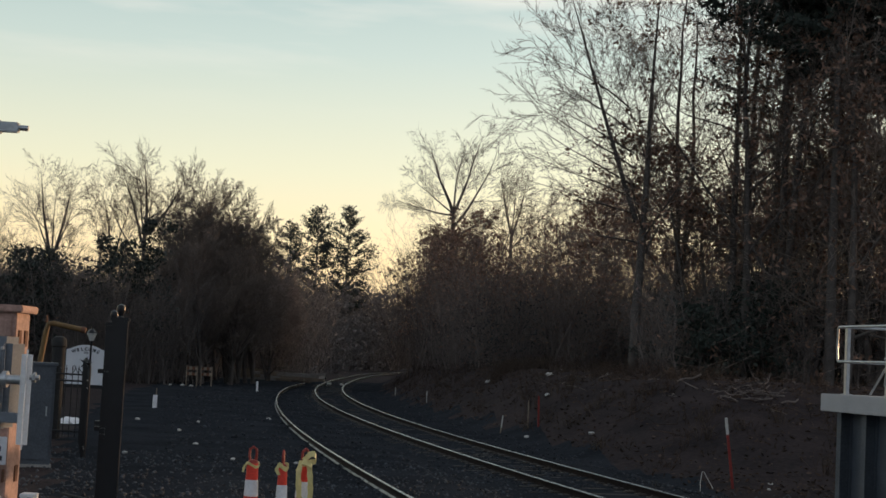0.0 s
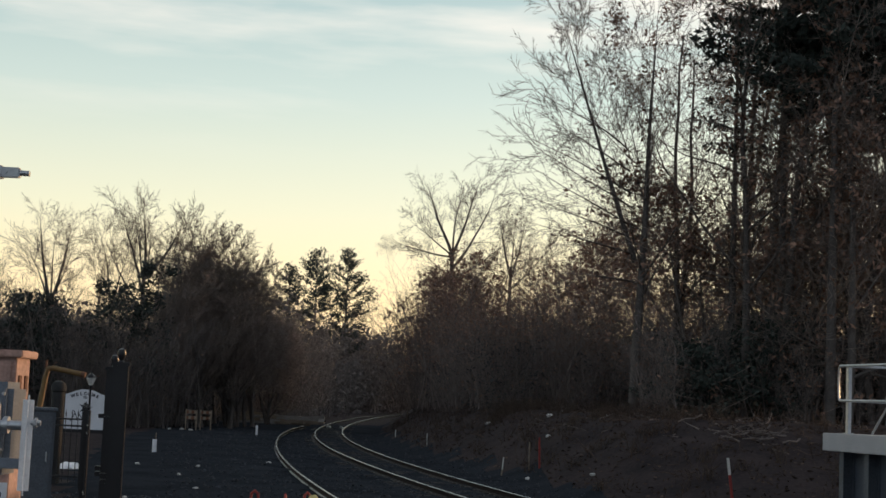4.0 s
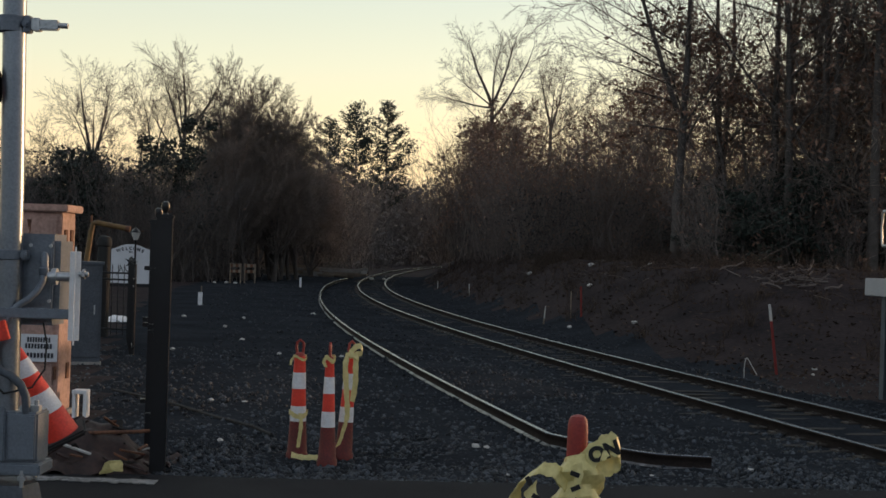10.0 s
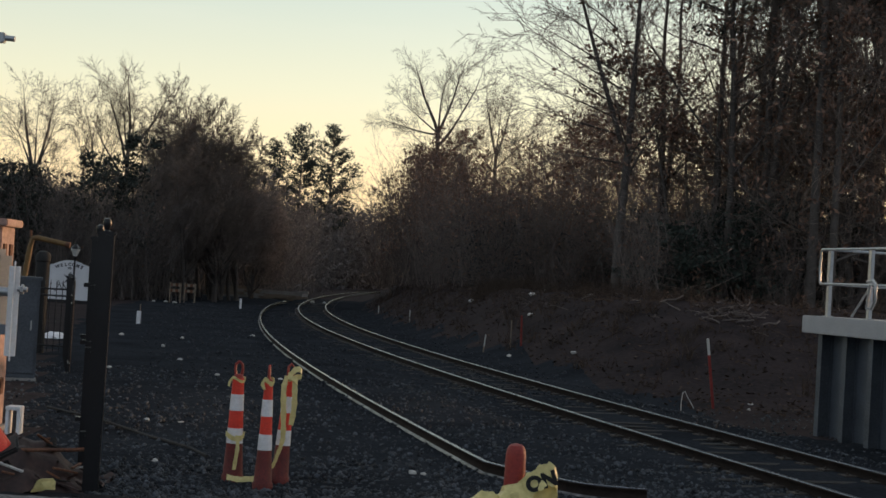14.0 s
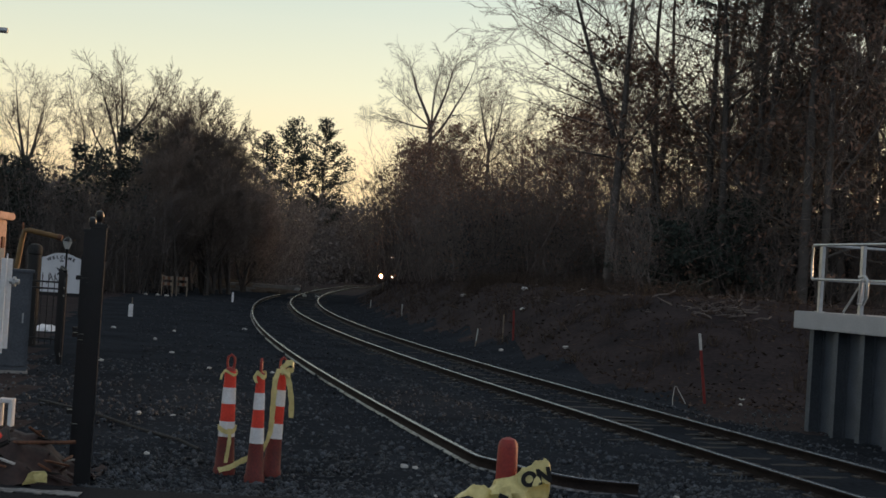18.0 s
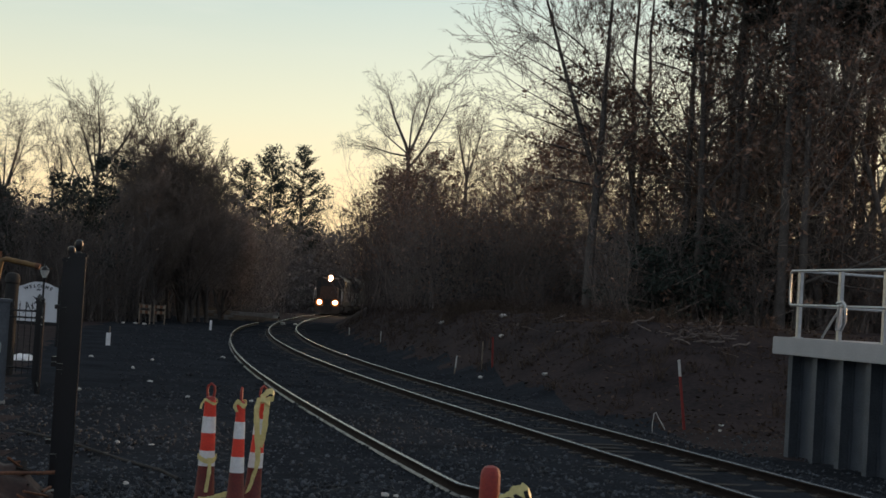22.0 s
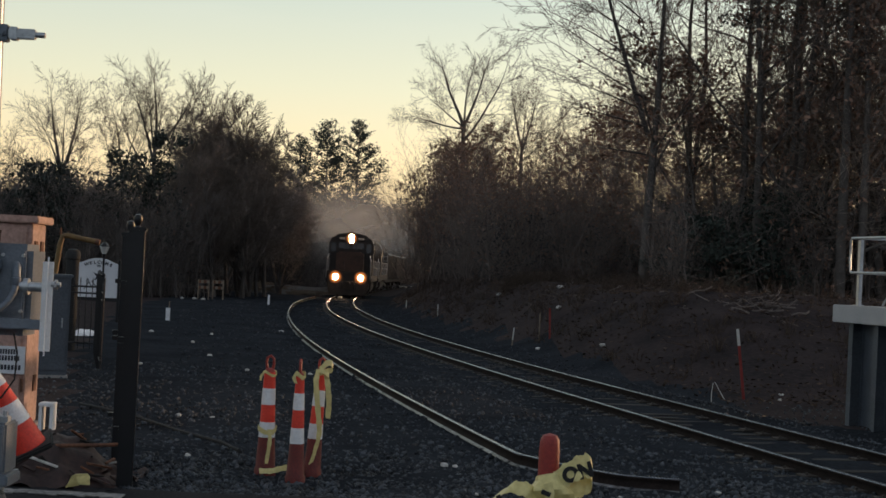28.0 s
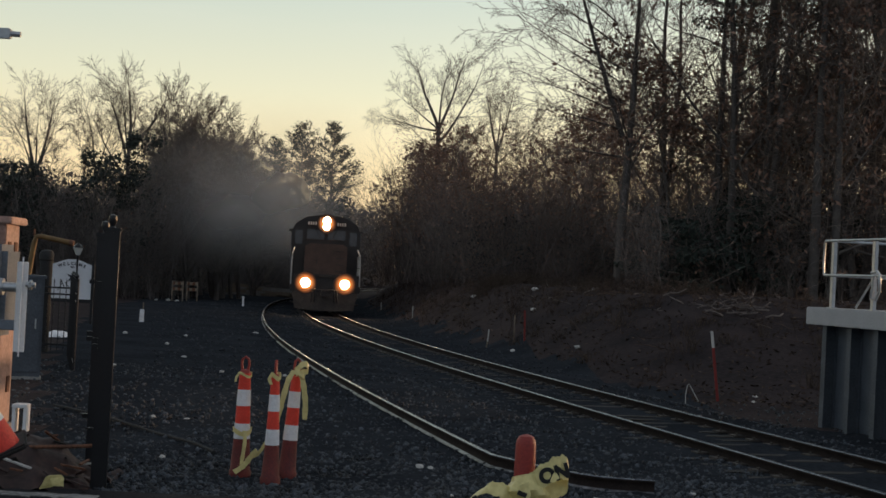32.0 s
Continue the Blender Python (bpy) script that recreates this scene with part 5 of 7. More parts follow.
t3 = thing("caution_tape", (-1.02, 13.45, 0), "yellow tape knotted at the neck of a channelizer", "tape", "caution tapes")
bm = bmesh.new()
ribbon(bm, [(0.047 * math.cos(a), 0.047 * math.sin(a), 0.96 + 0.02 * math.sin(a * 2)) for a in np.linspace(0, 6.0, 12)], 0.04, ((0, 0, 1), (0.2, 0, 1)), n=3)
part("neck_wrap", bm, "tape", t3)
bm = bmesh.new()
ribbon(bm, [(-0.03, -0.05, 0.98), (-0.05, -0.055, 0.94), (-0.03, -0.055, 0.89)], 0.03, ((1, 0, 0), (1, 0, 0)))
part("loose_end", bm, "tape", t3)
drape = thing("caution_tape", (-0.885, 13.86, 0), "yellow caution tape draped and fluttering over a channelizer", "tape", "caution tapes")
bm = bmesh.new()
ribbon(bm, [(0.02, -0.06, 0.99), (0.07, -0.08, 1.05), (0.12, -0.07, 1.06), (0.13, -0.05, 1.0), (0.08, -0.06, 0.985), (0.03, -0.08, 0.97)], 0.055, ((-0.4, 0.3, 1), (0.3, 0.3, 1)), n=6)
ribbon(bm, [(-0.02, -0.05, 0.96), (0.03, -0.09, 0.99), (0.09, -0.09, 0.96), (0.10, -0.04, 0.93)], 0.05, ((0.2, 0.4, 1), (0, 0.4, 1)), n=6)
part("knot", bm, "tape", drape)
bm = bmesh.new()
ribbon(bm, [(0, 0, 0), (-0.025, -0.02, -0.10), (-0.015, -0.03, -0.27), (0.0, -0.03, -0.45), (0.005, -0.025, -0.58), (-0.02, -0.03, -0.70), (-0.07, -0.035, -0.86)], 0.05, ((1, 0, 0.1), (0.75, 0.45, 0.5)), n=7)
strip = part("hanging_strip", bm, "tape", drape)
strip.matrix_basis = pose(0.01, -0.07, 1.0)
bm = bmesh.new()
ribbon(bm, [(0, 0, 0), (0.015, -0.02, -0.12), (0.025, -0.02, -0.26), (0.015, -0.02, -0.42)], 0.05, ((1, 0, 0.2), (1, 0.3, -0.2)), n=7)
tail = part("loose_end", bm, "tape", drape)
tail.matrix_basis = pose(0.075, -0.06, 0.97)

# nearest channelizer with a bow of tape, only its upper half seen over the road
near = thing("traffic_channelizer", (0.77, 8.4, 0.035), "dull red channelizer post tied with yellow caution tape", "traffic cone", "channelizers")
bm = bmesh.new()
lathe(bm, [(0.19, 0), (0.19, 0.03), (0.082, 0.05), (0.070, 0.5), (0.061, 0.75), (0.057, 0.97), (0.052, 1.0), (0.040, 1.02), (0.014, 1.03)], 24)
part("body", bm, "red", near, "sun-faded red plastic post")
bm = bmesh.new()
lathe(bm, [(0.074, 0.30), (0.070, 0.44)], 24)
part("reflective_band", bm, "white", near)
bow = thing("caution_tape", (0.77, 8.4, 0.785), "large yellow caution tape bow tied on a red post", "tape", "caution tapes")
bow.scale = (1.1, 1.1, 1.1)
bm = bmesh.new()
rings = []
for i in range(15):
    z = 0.05 - 0.36 * i / 14
    ring = []
    for k in range(36):
        a = k * math.tau / 36
        q = Vector((math.cos(a), math.sin(a), 0))
        fold = 0.020 * math.sin(z * 46 + 2.2 * math.sin(a) + a) + 0.018 * noise.noise(Vector((q.x * 3, q.y * 3, z * 13)))
        rr = 0.064 + 0.036 * math.sin(min(1.0, i / 5) * math.pi / 2) + fold * min(1.0, i / 2)
        ring.append(bm.verts.new((q.x * rr * 1.15 + 0.01, q.y * rr - 0.015, z + 0.02 * math.cos(a * 1.0 + 0.8))))
    rings.append(ring)
for A_, B_ in zip(rings, rings[1:]):
    for k in range(36):
        bm.faces.new((A_[k], A_[(k + 1) % 36], B_[(k + 1) % 36], B_[k]))
part("wrap", bm, "tape", bow, "crumpled tape bundle round the post")
bm = bmesh.new()
ribbon(bm, [(-0.01, -0.12, 0.02), (0.0, -0.135, -0.05), (-0.04, -0.14, -0.16), (-0.09, -0.14, -0.30)], 0.045, ((1, 0, 0.35), (1, 0, 0.5)), n=7)
part("front_strip", bm, "tape", bow)
bm = bmesh.new()
ribbon(bm, [(0.02, -0.06, 0.0), (0.09, -0.09, 0.07), (0.17, -0.08, 0.115), (0.215, -0.05, 0.075), (0.19, -0.02, 0.01), (0.10, -0.02, 0.0)], 0.115, ((-0.25, 0.2, 1), (0.1, 0.2, 1)), n=8)
loop_r = part("bow_loop", bm, "tape", bow)
bm = bmesh.new()
ribbon(bm, [(-0.05, -0.07, -0.10), (-0.10, -0.09, -0.035), (-0.18, -0.10, -0.012), (-0.26, -0.09, -0.06), (-0.31, -0.08, -0.14), (-0.32, -0.06, -0.24)], 0.085, ((0.3, 0.6, 0.8), (0.8, 0.5, 0.3)), n=8)
loop_l = part("bow_loop", bm, "tape", bow)
bm = bmesh.new()
ribbon(bm, [(-0.24, -0.12, -0.10), (-0.22, -0.13, -0.2), (-0.15, -0.13, -0.25), (-0.05, -0.12, -0.2)], 0.085, ((0.6, 0.2, 0.6), (0, 0.2, 1)), n=8)
part("bow_loop", bm, "tape", bow)


def letters(text, size, parent, m, mat="tapeprint"):
    cu = bpy.data.curves.new("lettering", "FONT")
    cu.body, cu.size, cu.extrude, cu.offset, cu.align_x, cu.align_y = text, size, 0.0015, 0.006, "CENTER", "CENTER"
    cu.materials.append(M[mat])
    o = new("lettering", cu)
    o.parent = parent
    o.matrix_basis = m
    return o


letters("ON", 0.10, loop_r, pose(0.135, -0.097, 0.075, 90, -18, 8))
for x, z, a in ((-0.02, -0.03, 20), (-0.015, -0.10, -25), (0.0, -0.17, 35), (-0.25, -0.07, 60), (-0.27, -0.18, -30), (-0.21, -0.15, 30), (-0.14, -0.22, 70)):
    bm = bmesh.new()
    box(bm, -0.024, 0.024, -0.003, 0.003, -0.012, 0.012, 0, pose(x, -0.138 if x > -0.1 else -0.150, z, 0, a, 0))
    part("print", bm, "tapeprint", bow, smooth=False)


# crossing gate: mast, mechanism, counterweight arm
MX, MY = -2.585, 8.9
gate = thing("crossing_gate", (MX, MY, 0.035), "grey railway crossing gate mechanism on an aluminium mast", "crossing gate")
bm = bmesh.new()
lathe(bm, [(0.30, 0.0), (0.27, 0.06), (0.24, 0.30), (0.21, 0.44), (0.2, 0.47)], 8)
part("foundation", bm, "steelpaint", gate, "flared steel foundation base")
for sx in (-0.14, 0.14):
    for sy in (-0.14, 0.14):
        bm = bmesh.new()
        tube(bm, (sx, sy, 0.46), (sx, sy, 0.56), 0.014, sides=8)
        tube(bm, (sx, sy, 0.50), (sx, sy, 0.525), 0.026, sides=6)
        part("anchor_bolt", bm, "galv", gate)
bm = bmesh.new()
box(bm, -0.075, 0.22, -0.13, 0.13, 0.60, 0.90, 0.012)
box(bm, -0.115, 0.245, -0.15, 0.15, 0.53, 0.60, 0.01)
part("junction_base", bm, "greybox", gate)
bm = bmesh.new()
box(bm, 0.055, 0.21, -0.15, -0.13, 0.62, 0.885, 0.006)
tube(bm, (0.14, -0.155, 0.78), (0.14, -0.145, 0.78), 0.012, sides=8)
part("junction_door", bm, "greybox", gate)
bm = bmesh.new()
box(bm, 0.10, 0.215, -0.09, -0.02, 0.90, 0.935, 0.004)
tube(bm, (0.19, -0.055, 0.935), (0.19, -0.055, 0.965), 0.014, sides=6)
part("lug", bm, "galv", gate)
bm = bmesh.new()
box(bm, -0.12, 0.035, -0.152, -0.128, 0.61, 0.93, 0.008)
part("junction_cover", bm, "greybox", gate)
bm = bmesh.new()
pipe(bm, [(0.0, 0, 0.88), (-0.01, 0, 2.2), (-0.055, 0, 4.6)], 0.069, 28)
part("mast", bm, "alu", gate, "round brushed aluminium mast")
for z, x in ((3.193, -0.045), (1.82, -0.01)):
    bm = bmesh.new()
    h = 0.05 if z > 3 else 0.03
    lathe(bm, [(0.071, -h), (0.082, -h + 0.005), (0.082, h - 0.005), (0.071, h)], 24, pose(x, 0, z))
    for s in (-1, 1):
        box(bm, x + s * 0.072, x + s * (0.12 if z > 3 else 0.108), -0.04, 0.04, z - h, z + h, 0.006)
        tube(bm, (x + s * 0.095, -0.07, z), (x + s * 0.095, 0.06, z), 0.013, sides=6)
        tube(bm, (x + s * 0.095, -0.058, z), (x + s * 0.095, -0.04, z), 0.024, sides=6)
    part("mast_clamp", bm, "greybox", gate)
bm = bmesh.new()
box(bm, 0.07, 0.235, -0.028, 0.028, 3.163, 3.223, 0.006)
box(bm, 0.085, 0.13, -0.036, 0.036, 3.155, 3.231, 0.004)
for x in (0.155, 0.2):
    tube(bm, (x, -0.033, 3.193), (x, 0.033, 3.193), 0.011, sides=6)
tube(bm, (0.235, 0, 3.193), (0.29, 0, 3.191), 0.017, sides=10)
part("light_bracket", bm, "galv", gate)
bm = bmesh.new()
box(bm, -0.5, -0.12, -0.03, 0.03, 3.163, 3.223, 0.008)
part("light_bracket", bm, "galv", gate)
bm = bmesh.new()
box(bm, -0.06, 0.265, 0.06, 0.42, 1.40, 1.95, 0.04)
box(bm, -0.55, -0.08, 0.06, 0.42, 1.46, 1.97, 0.04)
box(bm, -0.36, -0.05, 0.03, 0.07, 1.50, 1.88, 0.015)
part("mechanism_housing", bm, "greybox", gate)
bm = bmesh.new()
lathe(bm, [(0.024, 1.70), (0.03, 1.71), (0.03, 1.745), (0.025, 1.75), (0.025, 1.81), (0.018, 1.835), (0.006, 1.845)], 14, pose(0.19, 0.02, 0))
pipe(bm, [(0.19, 0.02, 1.72), (0.185, 0.0, 1.66), (0.165, -0.03, 1.61), (0.12, -0.06, 1.56), (0.07, -0.08, 1.525), (0.03, -0.085, 1.48), (0.01, -0.085, 1.42)], 0.02, 12)
part("conduit", bm, "greybox", gate)
bm = bmesh.new()
pipe(bm, [(-0.07, -0.09, 1.30), (-0.065, -0.10, 1.20), (-0.02, -0.11, 1.14), (0.05, -0.115, 1.11), (0.11, -0.115, 1.06), (0.14, -0.11, 0.99), (0.145, -0.10, 0.88)], 0.026, 12)
part("conduit", bm, "steelpaint", gate, "dark flexible conduit")
bm = bmesh.new()
box(bm, 0.085, 0.235, 0.045, 0.062, 1.53, 1.90, 0.012)
part("cover_plate", bm, "greybox", gate)
for x in (0.10, 0.22):
    for z in (1.55, 1.88):
        bm = bmesh.new()
        tube(bm, (x, 0.032, z), (x, 0.05, z), 0.011, sides=6)
        part("cover_bolt", bm, "galv", gate)
for z in (1.66, 1.82):
    bm = bmesh.new()
    lathe(bm, [(0.045, 0), (0.045, 0.03), (0.03, 0.045), (0.012, 0.05)], 16, pose(-0.165, 0.035, z, 90, 0, 0))
    part("round_cap", bm, "greybox", gate)
bm = bmesh.new()
box(bm, -0.5, 0.40, -0.11, -0.08, 1.45, 1.51, 0.006)
part("support_arm", bm, "greybox", gate)
bm = bmesh.new()
for sy in (-0.05,):
    box(bm, 0.378, 0.443, -0.10 + sy, -0.04 + sy, 1.30, 1.88, 0.028)
part("counterweight_arm", bm, "palebox", gate, "pale worn counterweight arm")
bm = bmesh.new()
tube(bm, (0.24, -0.07, 1.70), (0.39, -0.08, 1.70), 0.028, sides=12)
lathe(bm, [(0.05, 0), (0.05, 0.03)], 14, pose(0.26, -0.06, 1.70, 0, 90, 0))
part("pivot_shaft", bm, "galv", gate)
bm = bmesh.new()
tube(bm, (0.433, -0.12, 1.72), (0.488, -0.12, 1.72), 0.016, sides=8)
tube(bm, (0.453, -0.12, 1.72), (0.468, -0.12, 1.72), 0.03, sides=6)
part("bolt", bm, "galv", gate)
bm = bmesh.new()
pipe(bm, [(0.2, 0.0, 1.42), (0.235, -0.04, 1.3), (0.23, -0.05, 1.15), (0.16, -0.06, 1.04), (0.0, -0.08, 1.0), (-0.1, -0.08, 1.1)], 0.006, 6)
part("cable", bm, "rubber", gate)
stripe = pose(0.035, -0.16, 1.385, 0, -17, 0)
bm = bmesh.new()
box(bm, -0.6, 0.0, -0.018, 0.02, -0.058, 0.058, 0.004, stripe)
arm = part("gate_arm", bm, "orange", gate, "orange and white striped gate arm", smooth=False)
for k in range(3):
    bm = bmesh.new()
    box(bm, -0.2 - k * 0.2, -0.1 - k * 0.2, -0.021, 0.022, -0.06, 0.06, 0, stripe)
    part("white_stripe", bm, "white", arm, smooth=False)
bm = bmesh.new()
lathe(bm, [(0.15, 0), (0.15, 0.06), (0.03, 0.12)], 20, pose(-0.40, 0.0, 2.84, 0, -90, 0))
part("flasher_housing", bm, "black", gate, "black flashing light housing")
bm = bmesh.new()
lathe(bm, [(0.14, 0), (0.12, 0.02)], 20, pose(-0.395, 0.0, 2.84, 0, 90, 0))
part("flasher_lens", bm, "lens", gate)
bm = bmesh.new()
pts = [(-0.395, 0.155 * math.cos(a), 2.84 + 0.155 * math.sin(a)) for a in np.linspace(-0.3, math.pi + 0.3, 12)]
for (xa, ya, za), (xb, yb, zb) in zip(pts, pts[1:]):
    v = [bm.verts.new(p) for p in ((xa, ya, za), (xb, yb, zb), (xb + 0.27, yb, zb - 0.06), (xa + 0.27, ya, za - 0.06))]
    bm.faces.new(v)
bmesh.ops.remove_doubles(bm, verts=bm.verts, dist=1e-4)
bmesh.ops.solidify(bm, geom=bm.faces[:], thickness=0.006)
part("flasher_hood", bm, "black", gate)


def cone(at, m, label):
    e = thing("traffic_cone", at, label, "traffic cone", "traffic cones")
    e.matrix_basis = m
    zs = (0.03, 0.25, 0.42, 0.57, 0.70, 0.88)
    r = lambda z: 0.155 - 0.135 * z / 0.9
    for k in range(5):
        bm = bmesh.new()
        o = 0.002 if k in (1, 3) else 0
        lathe(bm, [(r(zs[k]) + o, zs[k]), (r(zs[k + 1]) + o, zs[k + 1])], 24)
        part("reflective_band" if o else "body", bm, "white" if o else "orange", e)
    bm = bmesh.new()
    box(bm, -0.2, 0.2, -0.2, 0.2, 0, 0.04, 0.015)
    part("base", bm, "rubber", e, "black rubber base")
    return e


cone((0, 0, 0), pose(-2.91, 11.5, 0.42, 8, -27, 12), "orange and white traffic cone leaning on a scrap pile")
cone((0, 0, 0), pose(-3.07, 10.6, 0.34, 0, -6, 0), "orange and white traffic cone behind the gate mast")

# scrap pile under the leaning cone
pile = thing("scrap_pile", (-2.85, 12.9, 0), "low pile of rusty scrap, tarpaulin and litter", "scrap pile")
r = np.random.default_rng(8)
n = 26
gx, gy = np.meshgrid(np.linspace(-0.75, 0.5, n), np.linspace(-0.65, 0.75, n))
gzv = 0.42 * np.exp(-((gx + 0.15) / 0.45) ** 2 - (gy / 0.5) ** 2) + 0.03 * np.sin(gx * 17 + gy * 9) + 0.025 * np.sin(gy * 23 - gx * 6) + r.normal(0, 0.008, gx.shape) - 0.03
i = (np.arange(n - 1)[:, None] * n + np.arange(n - 1)).ravel()
finish("tarpaulin", mesh_of("tarpaulin", np.stack([gx, gy, gzv], -1).reshape(-1, 3), np.stack([i, i + 1, i + n + 1, i + n], 1), smooth=True), "tarp", pile)
rnd = random.Random(4)
for k in range(30):
    bm = bmesh.new()
    L, w = rnd.uniform(0.06, 0.3), rnd.uniform(0.015, 0.05)
    x, yv = rnd.uniform(-0.55, 0.42), rnd.uniform(-0.62, 0.1)
    z = 0.42 * math.exp(-((x + 0.15) / 0.45) ** 2 - (yv / 0.5) ** 2) + 0.02
    box(bm, -L / 2, L / 2, -w / 2, w / 2, -0.008, 0.008, 0.003, pose(x, yv, z, rnd.uniform(-25, 25), rnd.uniform(-35, 35), rnd.uniform(0, 180)))
    part("scrap", bm, rnd.choice(("rust", "tarp", "tarp", "tie", "tarp", "tie", "rust", "tarp", "litter")), pile)
bm = bmesh.new()
ribbon(bm, [(0.12, -0.68, 0.06), (0.16, -0.7, 0.14), (0.2, -0.69, 0.16), (0.22, -0.7, 0.08)], 0.1, ((1, 0.2, 0.2), (1, 0, 0)))
part("tape_scrap", bm, "tape", pile, "crumpled yellow tape")
bm = bmesh.new()
pipe(bm, [(-0.45, -0.2, 0.30), (-0.1, -0.25, 0.33), (0.3, -0.3, 0.36), (0.5, -0.3, 0.38)], 0.016, 8)
part("bent_bar", bm, "rust", pile)

# tall brown signal cabinet
cab = thing("signal_cabinet", (-4.665, 16.62, 0), "faded brown metal signal cabinet beside the track", "cabinet")
bm = bmesh.new()
box(bm, -0.55, 0.45, -0.285, 0.285, 0.06, 2.26, 0.012)
part("body", bm, "brown", cab)
bm = bmesh.new()
box(bm, -0.62, 0.52, -0.35, 0.35, 2.26, 2.34, 0.012)
part("roof", bm, "brown", cab, "overhanging faded roof cap")
bm = bmesh.new()
box(bm, -0.6, 0.5, -0.33, 0.33, 0.0, 0.06, 0.006)
part("plinth", bm, "concrete", cab)
bm = bmesh.new()
box(bm, -0.50, 0.40, -0.310, -0.287, 0.14, 2.20, 0.008)
part("door", bm, "brown", cab)
for z in (0.5, 1.15, 1.8):
    bm = bmesh.new()
    tube(bm, (0.425, -0.305, z - 0.07), (0.425, -0.305, z + 0.07), 0.016, sides=10)
    part("hinge", bm, "rust", cab)
for k, (yy, z) in enumerate(((-0.14, 1.98), (0.12, 1.98), (-0.14, 1.2), (0.1, 0.5))):
    bm = bmesh.new()
    box(bm, 0.452, 0.466, yy - 0.06, yy + 0.06, z - 0.09, z + 0.09, 0.004)
    part("vent", bm, "rust", cab, "rust-edged side vent")
rs = random.Random(12)
for k in range(7):
    x, L = rs.uniform(-0.42, 0.34), rs.uniform(0.08, 0.26)
    bm = bmesh.new()
    prism(bm, [(x - 0.014, 2.17), (x + 0.016, 2.17), (x + 0.009, 2.17 - L * 0.6), (x, 2.17 - L), (x - 0.008, 2.17 - L * 0.5)], -0.3115, -0.3095)
    part("rust_streak", bm, "rust", cab, "dark rust streak below the roof", smooth=False)
bm = bmesh.new()
box(bm, -0.53, -0.49, -0.335, -0.29, 1.02, 1.20, 0.006)
part("door_handle", bm, "rust", cab)
plate = thing("notice_plate", (-4.41, 16.28, 0.62), "white metal notice plate with dark lettering bars", "sign")
bm = bmesh.new()
box(bm, -0.20, 0.20, -0.004, 0.004, 0, 0.30, 0.003)
part("plate", bm, "sign", plate)
for z, w in ((0.24, 0.13), (0.17, 0.15), (0.07, 0.17)):
    bm = bmesh.new()
    for k in range(9):
        x = -w + k * w / 4.5
        box(bm, x, x + w / 6.5, -0.008, -0.004, z - 0.027, z + 0.027)
    part("lettering_bar", bm, "ink", plate, smooth=False)
stand = thing("pipe_stand", (-3.97, 16.5, 0), "small white metal frame stand on ballast", "stand")
bm = bmesh.new()
box(bm, -0.10, 0.06, -0.1, 0.1, 0.27, 0.31, 0.006)
part("top", bm, "palebox", stand)
for x in (-0.08, 0.04):
    bm = bmesh.new()
    box(bm, x - 0.015, x + 0.02, -0.09, 0.09, 0, 0.27, 0.004)
    part("leg", bm, "palebox", stand)

bent = thing("bent_pipe", (-6.06, 25.2, 0), "ochre painted bent pipe rising by the cabinets", "pipe")
bm = bmesh.new()
pipe(bm, [(-0.15, 0, 0), (-0.10, 0, 1.0), (-0.01, 0, 1.7), (0.04, 0, 2.11), (0.075, 0, 2.25), (0.15, 0, 2.265), (0.65, 0, 2.18)], 0.045, 12)
part("pipe", bm, "ochre", bent)
bm = bmesh.new()
tube(bm, (0.04, 0, 2.27), (0.04, 0, 2.39), 0.025, 0.015, 8)
part("fitting", bm, "rust", bent)
bm = bmesh.new()
tube(bm, (0.63, 0, 2.183), (0.70, 0, 2.17), 0.052, sides=12)
part("fitting", bm, "rust", bent)

box2 = thing("equipment_box", (-5.73, 23.7, 0), "blue-grey steel equipment box on ballast", "cabinet", rz=15)
for nm, dims, mt in (("body", (-0.26, 0.26, -0.2, 0.2, 0.05, 1.58), "steelpaint"), ("lid", (-0.29, 0.29, -0.23, 0.23, 1.58, 1.63), "steelpaint"), ("plinth", (-0.28, 0.28, -0.22, 0.22, 0, 0.05), "concrete"), ("door", (-0.23, 0.23, -0.218, -0.202, 0.12, 1.52), "steelpaint")):
    bm = bmesh.new()
    box(bm, *dims, 0.008)
    part(nm, bm, mt, box2)
bm = bmesh.new()
tube(bm, (0.15, -0.23, 0.8), (0.15, -0.23, 0.95), 0.012, sides=8)
part("handle", bm, "galv", box2)
drum = thing("signal_housing", (-7.03, 30.6, 0), "dark round-topped housing behind the box", "cabinet")
bm = bmesh.new()
lathe(bm, [(0.13, 0), (0.13, 1.85), (0.15, 1.87), (0.15, 1.98), (0.11, 2.05), (0.03, 2.08)], 24)
part("housing", bm, "rubber", drum)


